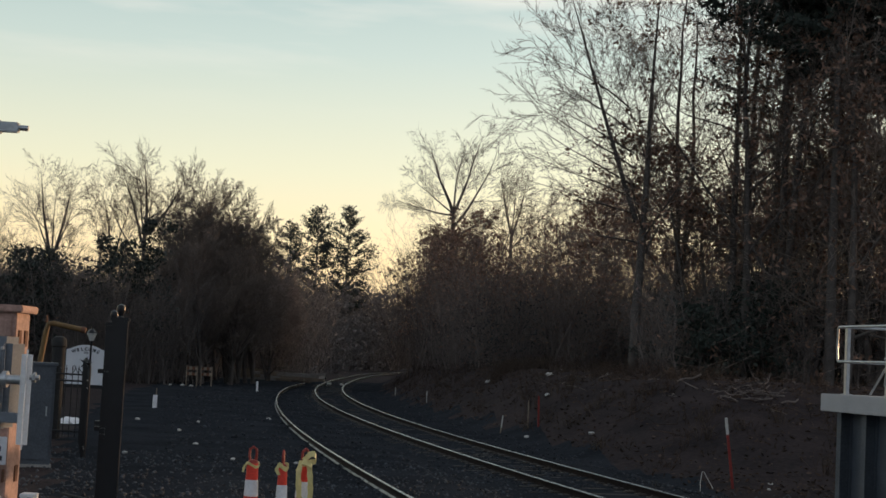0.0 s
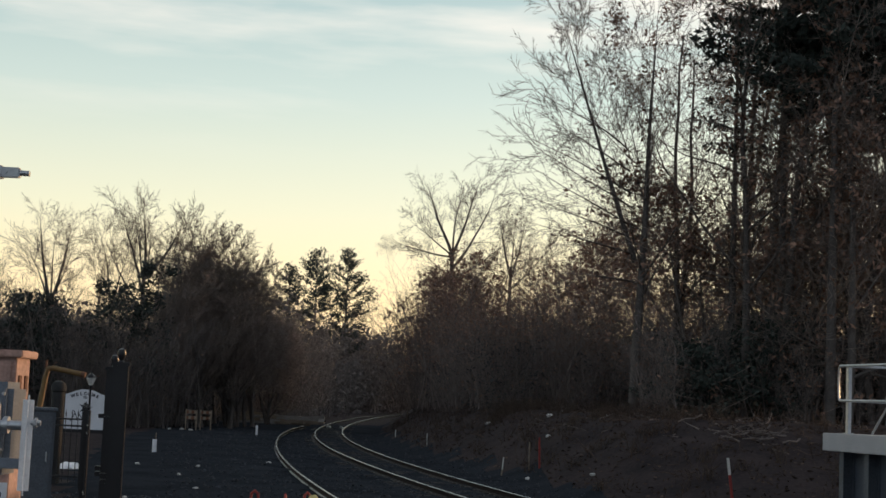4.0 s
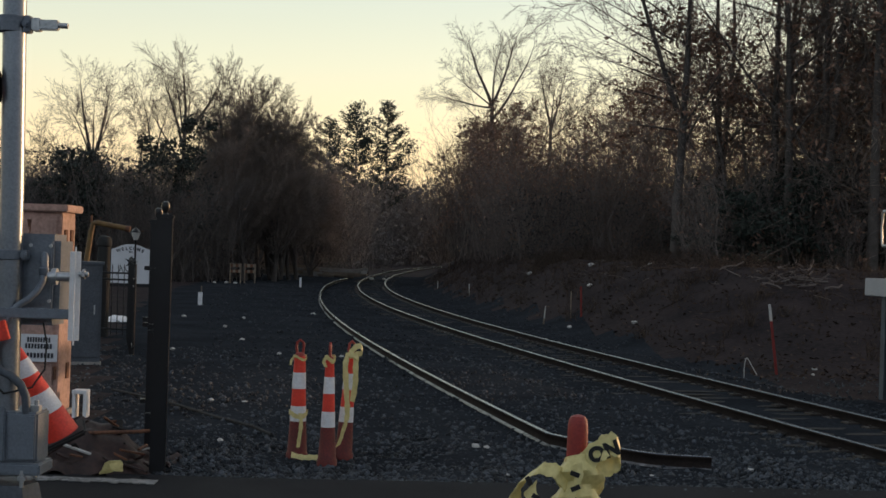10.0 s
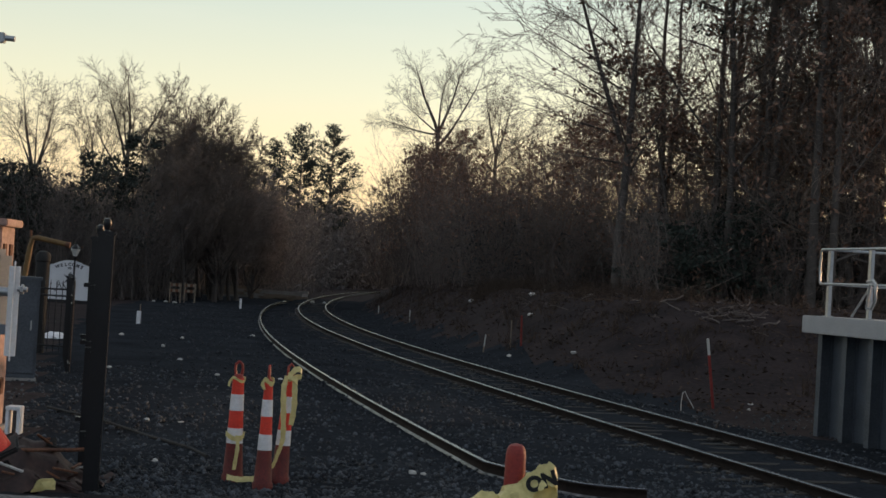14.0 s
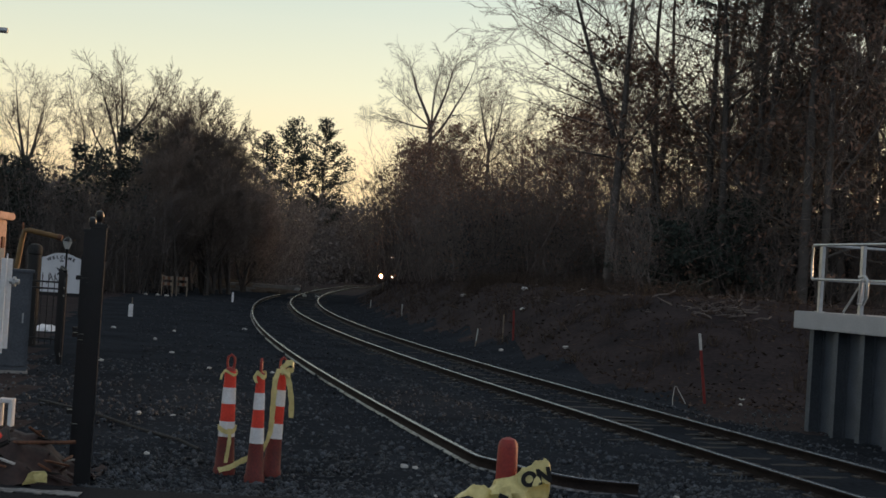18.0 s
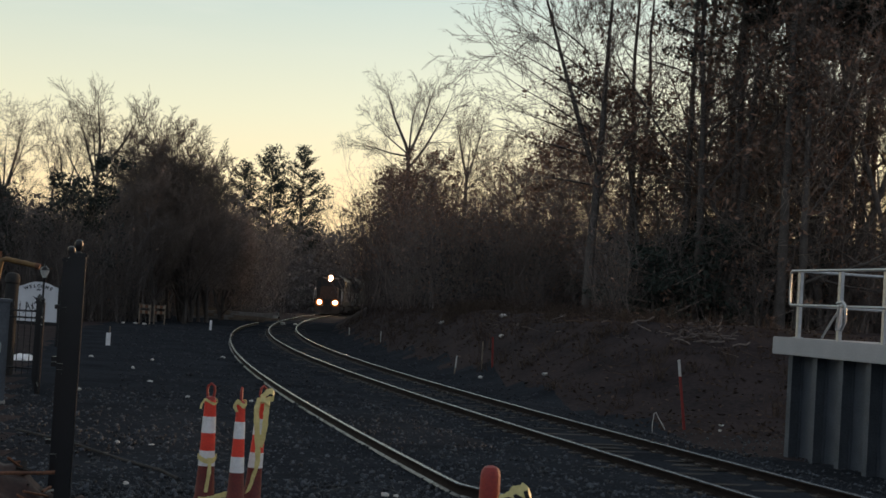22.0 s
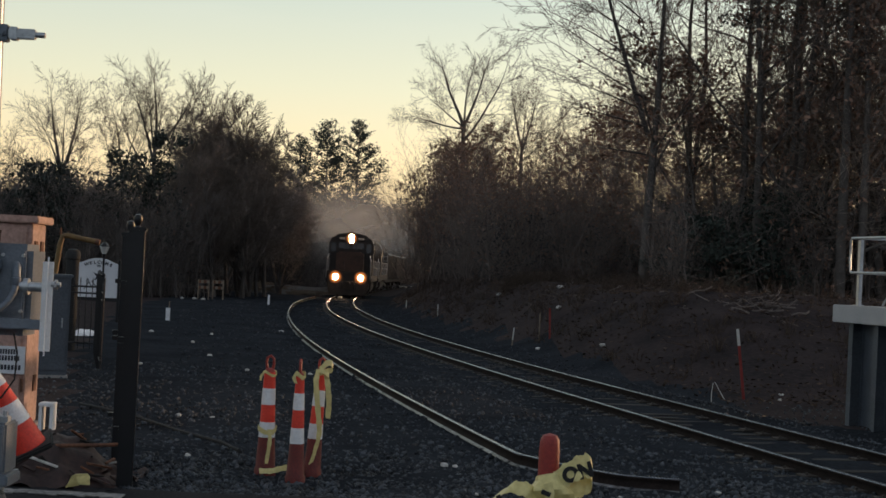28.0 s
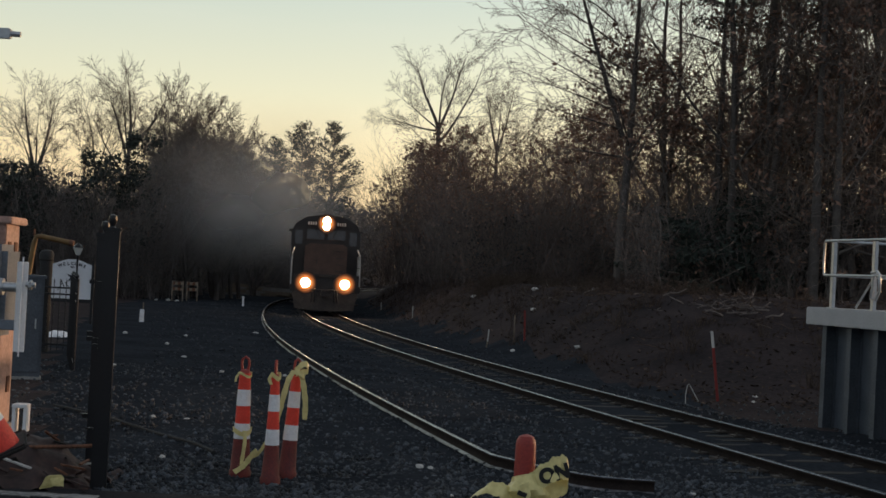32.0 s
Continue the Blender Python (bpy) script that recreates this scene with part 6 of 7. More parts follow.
def gate_post(at, H, w, label):
    e = thing("fence_post", at, label, "post", "fence posts", rz=0.72 * math.degrees(math.atan2(-at[0], at[1])))
    bm = bmesh.new()
    box(bm, -w / 2, w / 2, -w / 2, w / 2, 0, H - 0.14, 0.006)
    part("shaft", bm, "black", e)
    bm = bmesh.new()
    box(bm, -w / 2 - 0.012, w / 2 + 0.012, -w / 2 - 0.012, w / 2 + 0.012, H - 0.15, H - 0.115, 0.008)
    part("cap", bm, "black", e)
    bm = bmesh.new()
    lathe(bm, [(0.03, H - 0.12), (0.018, H - 0.10), (0.03, H - 0.075), (0.038, H - 0.045), (0.03, H - 0.012), (0.008, H)], 16)
    part("finial", bm, "black", e, "round ball finial")
    for z in (1.72, 1.25, 1.2, 0.5):
        bm = bmesh.new()
        box(bm, -w / 2 - 0.05, -w / 2, -0.03, 0.03, z - 0.02, z + 0.02, 0.004)
        part("bracket", bm, "black", e)
    return e


gate_post((-2.385, 12.62, 0), 2.31, 0.13, "tall black metal fence post with ball finial")
gate_post((-2.66, 13.75, 0), 2.28, 0.13, "black metal fence post with ball finial")
FA, FB = Vector((-5.21, 25.0, 0)), Vector((-6.35, 30, 0))
fence = thing("picket_fence", (0, 0, 0), "black metal picket fence with spear tops", "fence")
n = 36
pk = bmesh.new()
tube(pk, (0, 0, 0.08), (0, 0, 1.42), 0.009, sides=6)
tube(pk, (0, 0, 1.42), (0, 0, 1.52), 0.017, 0.001, 6)
picket = part("picket", pk, "black", fence)
picket.matrix_basis = pose(*FA)
runs = [FA.lerp(FB, k / n) for k in range(1, n)] + [FB + Vector((-0.125 * k, 0.02 * k, 0)) for k in range(1, 40)]
for p in runs:
    o = new("picket", picket.data)
    o.parent, o.matrix_basis = fence, pose(p.x, p.y, gz(p.x, p.y))
for z in (0.2, 1.2, 1.33):
    for a_, b_ in ((FA, FB), (FB, FB + Vector((-5, 0.8, 0)))):
        bm = bmesh.new()
        tube(bm, a_ + Vector((0, 0, z)), b_ + Vector((0, 0, z)), 0.018, sides=6)
        part("rail", bm, "black", fence)
for f in (0.2, 0.4, 0.6, 0.8, 1.0):
    p = FA.lerp(FB, f)
    bm = bmesh.new()
    box(bm, p.x - 0.04, p.x + 0.04, p.y - 0.04, p.y + 0.04, 0, 1.58, 0.005)
    lathe(bm, [(0.02, 1.58), (0.04, 1.62), (0.01, 1.67)], 10, pose(p.x, p.y, 0))
    part("post", bm, "black", fence)

board = thing("welcome_sign", (-9.54, 45, 0), "white arched sign board with a dark star figure", "sign")
bm = bmesh.new()
arch = [(-0.58, 0.72), (0.58, 0.72), (0.58, 1.74), (0.45, 1.78), (0.3, 1.85), (0.12, 1.9), (-0.12, 1.9), (-0.3, 1.85), (-0.45, 1.78), (-0.58, 1.74)]
prism(bm, arch, -0.03, 0.03)
part("board", bm, "sign", board, smooth=False)
bm = bmesh.new()
for k, ch in enumerate("WELCOME"):
    x = -0.36 + k * 0.12
    letters(ch, 0.13, board, pose(x, -0.034, 1.77 - 0.55 * x * x, 90, 60 * x, 0), "ink")
letters("TO", 0.08, board, pose(0, -0.034, 1.66, 90, 0, 0), "ink")
star = []
for k in range(10):
    a_ = math.tau * k / 10 + 0.2
    rr_ = 0.21 if k % 2 == 0 else 0.07
    star.append((0.02 + rr_ * math.sin(a_), 1.36 + rr_ * math.cos(a_)))
prism(bm, star, -0.036, -0.03)
for x, z, a_ in ((-0.25, 1.15, 65), (-0.1, 1.1, 50), (-0.33, 1.08, -60)):
    box(bm, -0.14, 0.14, -0.036, -0.03, z - 0.012, z + 0.012, 0, Matrix.Translation((x, 0, 0)) @ Matrix.Translation((0, 0, z)) @ Matrix.Rotation(radians(a_), 4, "Y") @ Matrix.Translation((0, 0, -z)))
part("emblem", bm, "ink", board, smooth=False)
for x in (-0.62, 0.62):
    bm = bmesh.new()
    box(bm, x - 0.04, x + 0.04, -0.04, 0.04, -0.5, 1.86, 0.006)
    part("post", bm, "black", board)
bm = bmesh.new()
box(bm, -0.6, 0.6, -0.035, 0.035, 0.62, 0.72, 0.005)
part("rail", bm, "black", board)

lamp = thing("street_lamp", (-9.28, 44.4, 0), "black lantern street lamp before a sign", "street lamp")
bm = bmesh.new()
lathe(bm, [(0.07, -0.5), (0.06, 0.3), (0.035, 0.4), (0.028, 2.0), (0.05, 2.03)], 14)
part("post", bm, "black", lamp)
bm = bmesh.new()
lathe(bm, [(0.06, 2.03), (0.14, 2.24), (0.13, 2.25)], 6)
part("lantern", bm, "litter", lamp, "pale lantern panes")
bm = bmesh.new()
lathe(bm, [(0.16, 2.25), (0.10, 2.33), (0.03, 2.38), (0.02, 2.44)], 6)
part("roof", bm, "black", lamp)

copy_thing(lamp, pose(-7.85, 26.0, 0.55))
bm = bmesh.new()
lathe(bm, [(0.10, 0), (0.10, 0.1), (0.08, 0.56)], 14, pose(-7.85, 26, 0))
o = part("lamp_pedestal", bm, "black")
tagged(o, "black cast pedestal under a street lamp", "pedestal")

# marker posts and stakes


def stake(at, H, w, label, top="white", low="redstake", split=0.55, lean=0.0, group="survey stakes", name="marker_stake"):
    e = thing(name, at, label, "stake", group)
    e.matrix_basis = pose(*at, 0, lean, 0)
    for nm, mt, z0, z1 in (("lower_part", low, -0.1, H * split), ("upper_part", top, H * split, H)):
        bm = bmesh.new()
        box(bm, -w / 2, w / 2, -w / 3, w / 3, z0, z1, 0.004)
        part(nm, bm, mt, e)


stake((-7.9, 48, 0), 0.42, 0.13, "short white marker post in the yard", "white", "white")
stake((-7.95, 48.5, 0), 0.62, 0.03, "thin dark stake beside a white marker", "timber", "timber")
stake((6.42, 28.9, gz(6.42, 28.9)), 1.36, 0.05, "red survey stake with a white top", "litter", split=0.76, lean=-7.5)
stake((2.83, 43.3, gz(2.83, 43.3)), 0.55, 0.035, "pale leaning survey stake", "litter", "timber", 0.35, 5)
stake((0.93, 62.2, gz(0.93, 62.2)), 0.5, 0.04, "white survey stake on the bank", "litter", "litter")
stake((-0.47, 77, gz(-0.47, 77)), 0.4, 0.045, "white survey stake by the bend", "litter", "litter")
stake((3.8, 42, gz(3.8, 42)), 0.87, 0.05, "red survey stake on the bank", "redstake", "redstake", 0.5, -2)
stake((3.55, 42.6, gz(3.55, 42.6)), 0.8, 0.035, "thin weathered stake on the bank", "timber", "timber")
stake((0.1, 90, gz(0.1, 90)), 0.6, 0.05, "thin dark stake by the bend", "timber", "timber")
wire = thing("marker_wire", (5.78, 28.3, gz(5.78, 28.3)), "bent pale marker wire stuck in the ground", "stake", "survey stakes")
bm = bmesh.new()
pipe(bm, [(-0.10, 0, -0.05), (-0.11, 0, 0.2), (-0.085, 0, 0.40), (-0.05, 0, 0.42), (0.02, 0, 0.30), (0.10, 0, 0.17), (0.14, 0, 0.10)], 0.008, 6)
part("wire", bm, "litter", wire)
stake((-7.2, 73.5, 0), 0.5, 0.1, "short white post at the yard end", "white", "white")
for k, (x, y) in enumerate(((-11.05, 78), (-10.35, 78.4))):
    e = thing("barricade", (x, y, 0), "small weathered rust and white striped barricade", "barricade", "barricades")
    for z in (0.55, 0.85):
        bm = bmesh.new()
        for q in range(4):
            box(bm, -0.3 + q * 0.15, -0.15 + q * 0.15, -0.015, 0.015, z, z + 0.16, 0, None, q % 2)
        part("board", bm, ["rust", "timber"], e, smooth=False)
    for sx in (-0.27, 0.27):
        bm = bmesh.new()
        box(bm, sx - 0.03, sx + 0.03, -0.05, 0.05, 0, 1.05, 0.005)
        part("leg", bm, "timber", e)

# stacks of old sleepers and rails beyond the yard
rnd = random.Random(33)
stack = thing("sleeper_stack", (-8.4, 104, gz(-8.4, 104) + 0.03), "stack of old sleepers and rails beyond the yard", "stack")
for k in range(22):
    bm = bmesh.new()
    L = rnd.uniform(1.6, 2.6)
    box(bm, -L / 2, L / 2, -0.12, 0.12, 0, 0.17, 0.01, pose(-2.6 + (k % 5) * 1.05 + rnd.uniform(-0.3, 0.3), (k // 10) * 0.5, (k // 5) * 0.16 * 0.8, rnd.uniform(-3, 3), rnd.uniform(-6, 6), rnd.uniform(-20, 20)))
    part("old_sleeper", bm, rnd.choice(("timber", "timber", "concrete")), stack)
heap = thing("earth_heap", (-7.9, 122, gz(-7.9, 122)), "low brown heap of earth and wood chips", "heap")
n = 20
gx, gy = np.meshgrid(np.linspace(-3.4, 1.4, n), np.linspace(-2, 2, n))
gzv = 0.4 * np.exp(-(gx / 2.0) ** 2 - (gy / 1.1) ** 2) + np.random.default_rng(2).normal(0, 0.03, gx.shape) - 0.05
i = (np.arange(n - 1)[:, None] * n + np.arange(n - 1)).ravel()
finish("mound", mesh_of("mound", np.stack([gx, gy, gzv], -1).reshape(-1, 3), np.stack([i, i + 1, i + n + 1, i + n], 1), smooth=True), "dust", heap)

# litter and pale stones
rnd = random.Random(77)


def scrap_piece(name, x, y, s, label, mat="litter"):
    bm = bmesh.new()
    bmesh.ops.create_icosphere(bm, subdivisions=2, radius=1)
    for v in bm.verts:
        v.co = Vector((v.co.x * s * 1.4, v.co.y * s, v.co.z * s * 0.7)) * rnd.uniform(0.78, 1.12)
    o = part(name, bm, mat)
    o.matrix_basis = pose(x, y, gz(x, y) + s * 0.4, rnd.uniform(-20, 20), 0, rnd.uniform(0, 180))
    tagged(o, label, "litter" if name == "litter" else "stone", name + " pieces")


for x, y, s in ((-2.9, 18.7, 0.035), (-2.46, 18.6, 0.03), (0.35, 15.0, 0.045), (0.46, 15.0, 0.03), (-5.0, 27.5, 0.04), (-3.0, 27.2, 0.04), (-6.2, 33, 0.06), (-5.3, 36, 0.05), (-4.2, 31, 0.045), (-1.85, 27.0, 0.04), (-1.7, 26.6, 0.035), (-2.2, 14.9, 0.03), (-7.0, 40, 0.06), (-3.9, 44, 0.06), (-5.4, 40, 0.05), (0.6, 13.2, 0.02), (1.9, 13.4, 0.022), (2.9, 14.0, 0.025)):
    scrap_piece("stone", x, y, s, "pale stone lying on dark ballast")
for x, y, s in ((4.4, 46, 0.09), (5.0, 52, 0.10), (6.6, 49, 0.09), (7.4, 44, 0.1), (4.8, 38, 0.07), (3.4, 41, 0.07), (8.0, 55, 0.12), (6.0, 58, 0.1), (7.3, 29.5, 0.045), (7.1, 28.8, 0.04), (-11.5, 78, 0.10), (-10.9, 77, 0.09), (-11.9, 76.5, 0.08), (3.2, 58, 0.1), (-5.2, 103, 0.15), (-4.4, 104, 0.12)):
    scrap_piece("litter", x, y, s, "pale scrap lying on the bank")
log_g = random.Random(6)
for x, y, L, a_ in ((8.2, 37.2, 0.9, 20), (8.7, 36.9, 0.8, -30), (9.1, 37.4, 0.9, 12), (9.5, 36.8, 0.7, 40), (8.0, 37.6, 0.5, -15), (8.9, 37.8, 0.7, 5), (9.3, 37.6, 0.6, -8), (7.6, 40, 0.8, 25)):
    bm = bmesh.new()
    pipe(bm, [(-L / 2, 0, 0), (-L / 6, log_g.gauss(0, 0.05), 0.05), (L / 5, log_g.gauss(0, 0.06), 0.04), (L / 2, 0, log_g.uniform(0, 0.2))], 0.022, 7)
    o = part("fallen_branch", bm, "scrub")
    o.matrix_basis = pose(x, y, gz(x, y) + 0.05, 0, log_g.uniform(-12, 6), a_)
    tagged(o, "cut pale branch lying on the bank", "branch", "fallen branches")
bm = bmesh.new()
pts = [(-4.3, 19.5), (-3.4, 18.2), (-2.6, 16.9), (-2.0, 15.9), (-1.75, 15.4)]
pipe(bm, [(x, y, 0.03 + 0.015 * math.sin(x * 5)) for x, y in pts], 0.018, 8)
o = part("cable", bm, "rubber")
tagged(o, "black cable lying across the ballast", "cable")
bm = bmesh.new()
bmesh.ops.create_icosphere(bm, subdivisions=3, radius=1)
for v in bm.verts:
    v.co = Vector((v.co.x * 0.32, v.co.y * 0.4, max(v.co.z, -0.1) * 0.16)) * (1 + 0.25 * noise.noise(v.co * 2))
o = part("snow_heap", bm, "white")
o.matrix_basis = pose(-8.05, 36.6, 0.0)
tagged(o, "small leftover heap of snow behind the fence", "snow")

# ---------------------------------------------------------------- raised steel platform with railings, along the track
# local x runs along the platform towards the road, local y away from the track
PZ = -0.45
plat = thing("signal_platform", (6.98, 25.0, 0), "raised grey steel platform with white pipe railings", "platform", rz=-78.5)
bm = bmesh.new()
box(bm, 0, 10, 0, 2.4, 1.46, 1.75, 0.012)
part("deck", bm, "deck", plat, "pale steel deck edge beam")
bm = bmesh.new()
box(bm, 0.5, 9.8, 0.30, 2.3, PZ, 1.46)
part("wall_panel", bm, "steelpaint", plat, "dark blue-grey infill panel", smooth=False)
for k in range(12):
    x = 0.5 + k * 0.82
    bm = bmesh.new()      # one rolled H section
    hsec = [(-0.07, 0.09), (0.07, 0.09), (0.07, 0.11), (0.012, 0.11), (0.012, 0.278), (0.07, 0.278), (0.07, 0.298), (-0.07, 0.298), (-0.07, 0.278), (-0.012, 0.278), (-0.012, 0.11), (-0.07, 0.11)]
    prism(bm, [(x + a, -b) for a, b in hsec], PZ, 1.46, pose(0, 0, 0, 90, 0, 0))
    part("column", bm, "steelpaint", plat, smooth=False)
for y in (0.15, 2.2):
    for k in range(8):
        x = 0.6 + k * 1.32
        bm = bmesh.new()
        box(bm, x - 0.045, x + 0.045, y - 0.03, y + 0.03, 1.762, 2.86, 0.006)
        box(bm, x - 0.08, x + 0.08, y - 0.06, y + 0.06, 1.752, 1.766, 0.003)
        part("railing_post", bm, "galv", plat)
    for z in (2.29, 2.86):
        bm = bmesh.new()
        tube(bm, (0.38, y - 0.045, z), (9.8, y - 0.045, z), 0.022, sides=12)
        part("railing_bar", bm, "galv", plat)
for z in (2.29, 2.86):
    bm = bmesh.new()
    tube(bm, (0.56, 0.15, z), (0.56, 2.2, z), 0.022, sides=12)
    part("railing_bar", bm, "galv", plat)
bm = bmesh.new()
pipe(bm, [(0.40, 0.105, 2.86), (0.35, 0.105, 2.83), (0.33, 0.105, 2.56), (0.35, 0.105, 2.32), (0.40, 0.105, 2.29)], 0.02, 10)
part("end_loop", bm, "galv", plat)
bm = bmesh.new()
pipe(bm, [(2.0, 0.05, 2.34), (2.2, 0.03, 2.36), (2.3, 0.03, 2.3), (2.3, 0.03, 2.05), (2.2, 0.03, 1.92), (2.05, 0.03, 1.93), (2.08, 0.03, 2.05), (2.12, 0.03, 2.3)], 0.024, 10)
part("latch_loop", bm, "galv", plat)
for xa, xb, y in ((1.35, 1.86, 0.17), (2.8, 3.3, 2.1), (4.0, 4.5, 0.17), (5.4, 5.9, 2.1)):
    bm = bmesh.new()
    tube(bm, (xa, y, 1.78), (xb, y, 2.25), 0.018, sides=10)
    part("brace", bm, "galv", plat)

# ---------------------------------------------------------------- locomotives
def locomotive(label, lit):
    """Front at y = 0, body runs back along +y, z = 0 at the rail head."""
    e = thing("locomotive", (0, 0, 0), label, "locomotive", "locomotives")
    P = lambda nm, bm, mt, lb="", par=None, sm=True: part(nm, bm, mt, par or e, lb, sm)
    bm = bmesh.new()
    box(bm, -1.5, 1.5, 0.25, 20.2, 1.05, 1.52, 0.02)
    P("underframe", bm, "locosteel")
    bm = bmesh.new()
    box(bm, -1.55, 1.55, -0.05, 0.30, 0.95, 1.75, 0.03)
    P("front_sill", bm, "locobody")
    bm = bmesh.new()
    prism(bm, [(-1.45, 0.95), (1.45, 0.95), (1.3, 0.2), (0.4, 0.12), (-0.4, 0.12), (-1.3, 0.2)], -0.18, 0.05)
    P("snow_plough", bm, "locosteel", "black pilot plough", sm=False)
    bm = bmesh.new()
    box(bm, -0.18, 0.18, -0.55, 0.0, 0.75, 1.05, 0.04)
    P("coupler", bm, "locosteel")
    # short hood and cab
    bm = bmesh.new()
    prism(bm, [(-0.95, 1.5), (0.95, 1.5), (0.95, 3.0), (0.75, 3.12), (-0.75, 3.12), (-0.95, 3.0)], 1.0, 2.7)
    P("short_hood", bm, "loconose", "dark nose hood with warm headlight glow painted in", sm=False)
    bm = bmesh.new()
    roof = [(-1.56, 1.5), (1.56, 1.5), (1.56, 3.75), (1.42, 4.05), (0.95, 4.36), (0.35, 4.46), (-0.35, 4.46), (-0.95, 4.36), (-1.42, 4.05), (-1.56, 3.75)]
    prism(bm, roof, 2.6, 5.2)
    P("cab", bm, "locobody", "black cab with arched roof", sm=False)
    for x0, x1 in ((-0.88, -0.08), (0.08, 0.88)):
        bm = bmesh.new()
        prism(bm, [(x0, 3.35), (x1, 3.35), (x1, 3.78), (x0, 3.78)], 2.56, 2.60)
        P("windshield", bm, "glass", sm=False)
    for s in (-1, 1):
        bm = bmesh.new()
        prism(bm, sorted([(s * 1.08, 3.1), (s * 1.42, 3.1), (s * 1.42, 3.72), (s * 1.08, 3.72)], key=lambda p: (p[1], p[0] if p[1] < 3.5 else -p[0])), 2.56, 2.60)
        P("door_window", bm, "glass", sm=False)
        bm = bmesh.new()
        box(bm, s * 1.56, s * 1.60, 3.1, 4.5, 3.0, 3.7, 0.01)
        P("side_window", bm, "glass")
        bm = bmesh.new()
        box(bm, s * 1.56, s * 1.72, 3.0, 4.6, 3.72, 3.78, 0.01)
        P("sun_shade", bm, "locobody")
        bm = bmesh.new()
        box(bm, *sorted((s * 0.42, s * 0.92)), 2.52, 2.60, 3.96, 4.18, 0.01)
        nb = P("number_board", bm, "locobody", "dark number board with pale bars")
        bm = bmesh.new()
        for k in range(4):
            x = s * 0.67 - 0.18 + k * 0.11
            box(bm, x, x + 0.055, 2.51, 2.52, 4.0, 4.14)
        P("number_bar", bm, "board" if lit else "handrail", "", nb, False)
    # headlight and ditch lights
    spots_ = [("headlight", 0.0, 4.08, 2.5, 0.175)] + [("ditch_light", s * 0.87, 1.34, -0.1, 0.20) for s in (-1, 1)]
    for nm, x, z, y, r in spots_:
        bm = bmesh.new()
        lathe(bm, [(r * 2.6, 0), (r * 2.6, 0.14), (r * 1.6, 0.18)], 20, pose(x, y + 0.1, z, 90, 0, 0))
        h = P(nm, bm, "locobody")
        # wide emissive disc paints the glow round the lens; plain steel when unlit
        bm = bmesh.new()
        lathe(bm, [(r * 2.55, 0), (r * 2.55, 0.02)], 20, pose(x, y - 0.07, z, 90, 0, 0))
        P("halo_disc", bm, "lampring" if lit else "locosteel", "", h)
        bm = bmesh.new()
        if nm == "headlight":
            lathe(bm, [(r, 0), (r, 0.03), (r * 0.5, 0.05)], 20, pose(x, y - 0.1, z + 0.12, 90, 0, 0))
            lathe(bm, [(r * 0.9, 0), (r * 0.9, 0.03), (r * 0.5, 0.05)], 20, pose(x, y - 0.1, z - 0.14, 90, 0, 0))
        else:
            lathe(bm, [(r, 0), (r, 0.03), (r * 0.5, 0.05)], 20, pose(x, y - 0.1, z, 90, 0, 0))
        P("lens", bm, "lamp" if lit else "glass", "bright warm white lens" if lit else "", h)
    bm = bmesh.new()
    box(bm, -1.2, 1.2, -0.16, 0.0, 1.62, 1.74, 0.02)
    P("anticlimber", bm, "locosteel")
    bm = bmesh.new()
    pipe(bm, [(-1.35, -0.1, 0.9), (-1.3, -0.16, 1.02), (-0.3, -0.2, 1.06), (0.3, -0.2, 1.06), (1.3, -0.16, 1.02), (1.35, -0.1, 0.9)], 0.022, 6)
    P("uncoupling_lever", bm, "locosteel")
    for x in (-0.55, -0.42, 0.42, 0.55):
        bm = bmesh.new()
        pipe(bm, [(x, -0.06, 1.02), (x, -0.22, 0.92), (x * 1.03, -0.24, 0.62), (x * 1.05, -0.18, 0.5)], 0.026, 7)
        P("air_hose", bm, "rubber")
    bm = bmesh.new()
    box(bm, -0.92, -0.3, 0.965, 1.0, 1.62, 2.95, 0.015)
    nd = P("nose_door", bm, "loconose")
    bm = bmesh.new()
    tube(bm, (-0.4, 0.93, 2.2), (-0.4, 0.93, 2.4), 0.018, sides=6)
    P("handle", bm, "locosteel", "", nd)
    for z in (1.9, 2.2, 2.5, 2.8):
        bm = bmesh.new()
        pipe(bm, [(0.45, 0.99, z), (0.45, 0.93, z), (0.8, 0.93, z), (0.8, 0.99, z)], 0.016, 6)
        P("grab_iron", bm, "locosteel")
    for s in (-1, 1):
        bm = bmesh.new()
        tube(bm, (s * 0.48, 2.54, 3.80), (s * 0.30, 2.54, 3.42), 0.014, sides=6)
        P("wiper", bm, "rubber")
        bm = bmesh.new()
        prism(bm, [(s * 0.06, 3.31), (s * 0.92, 3.31), (s * 0.92, 3.35), (s * 0.06, 3.35)], 2.54, 2.61)
        P("window_sill", bm, "locosteel", sm=False)
    bm = bmesh.new()
    box(bm, -0.42, 0.42, 2.3, 2.62, 4.40, 4.44, 0.01)
    P("headlight_visor", bm, "locobody")
    # long hood
    bm = bmesh.new()
    prism(bm, [(-0.95, 1.5), (0.95, 1.5), (0.95, 3.9), (0.75, 4.15), (-0.75, 4.15), (-0.95, 3.9)], 5.2, 19.2)
    P("long_hood", bm, "locobody", sm=False)
    for k in range(9):
        for s in (-1, 1):
            bm = bmesh.new()
            box(bm, *sorted((s * 0.95, s * 0.975)), 5.7 + k * 1.45, 6.95 + k * 1.45, 1.75, 3.55, 0.01)
            P("hood_door", bm, "locobody")
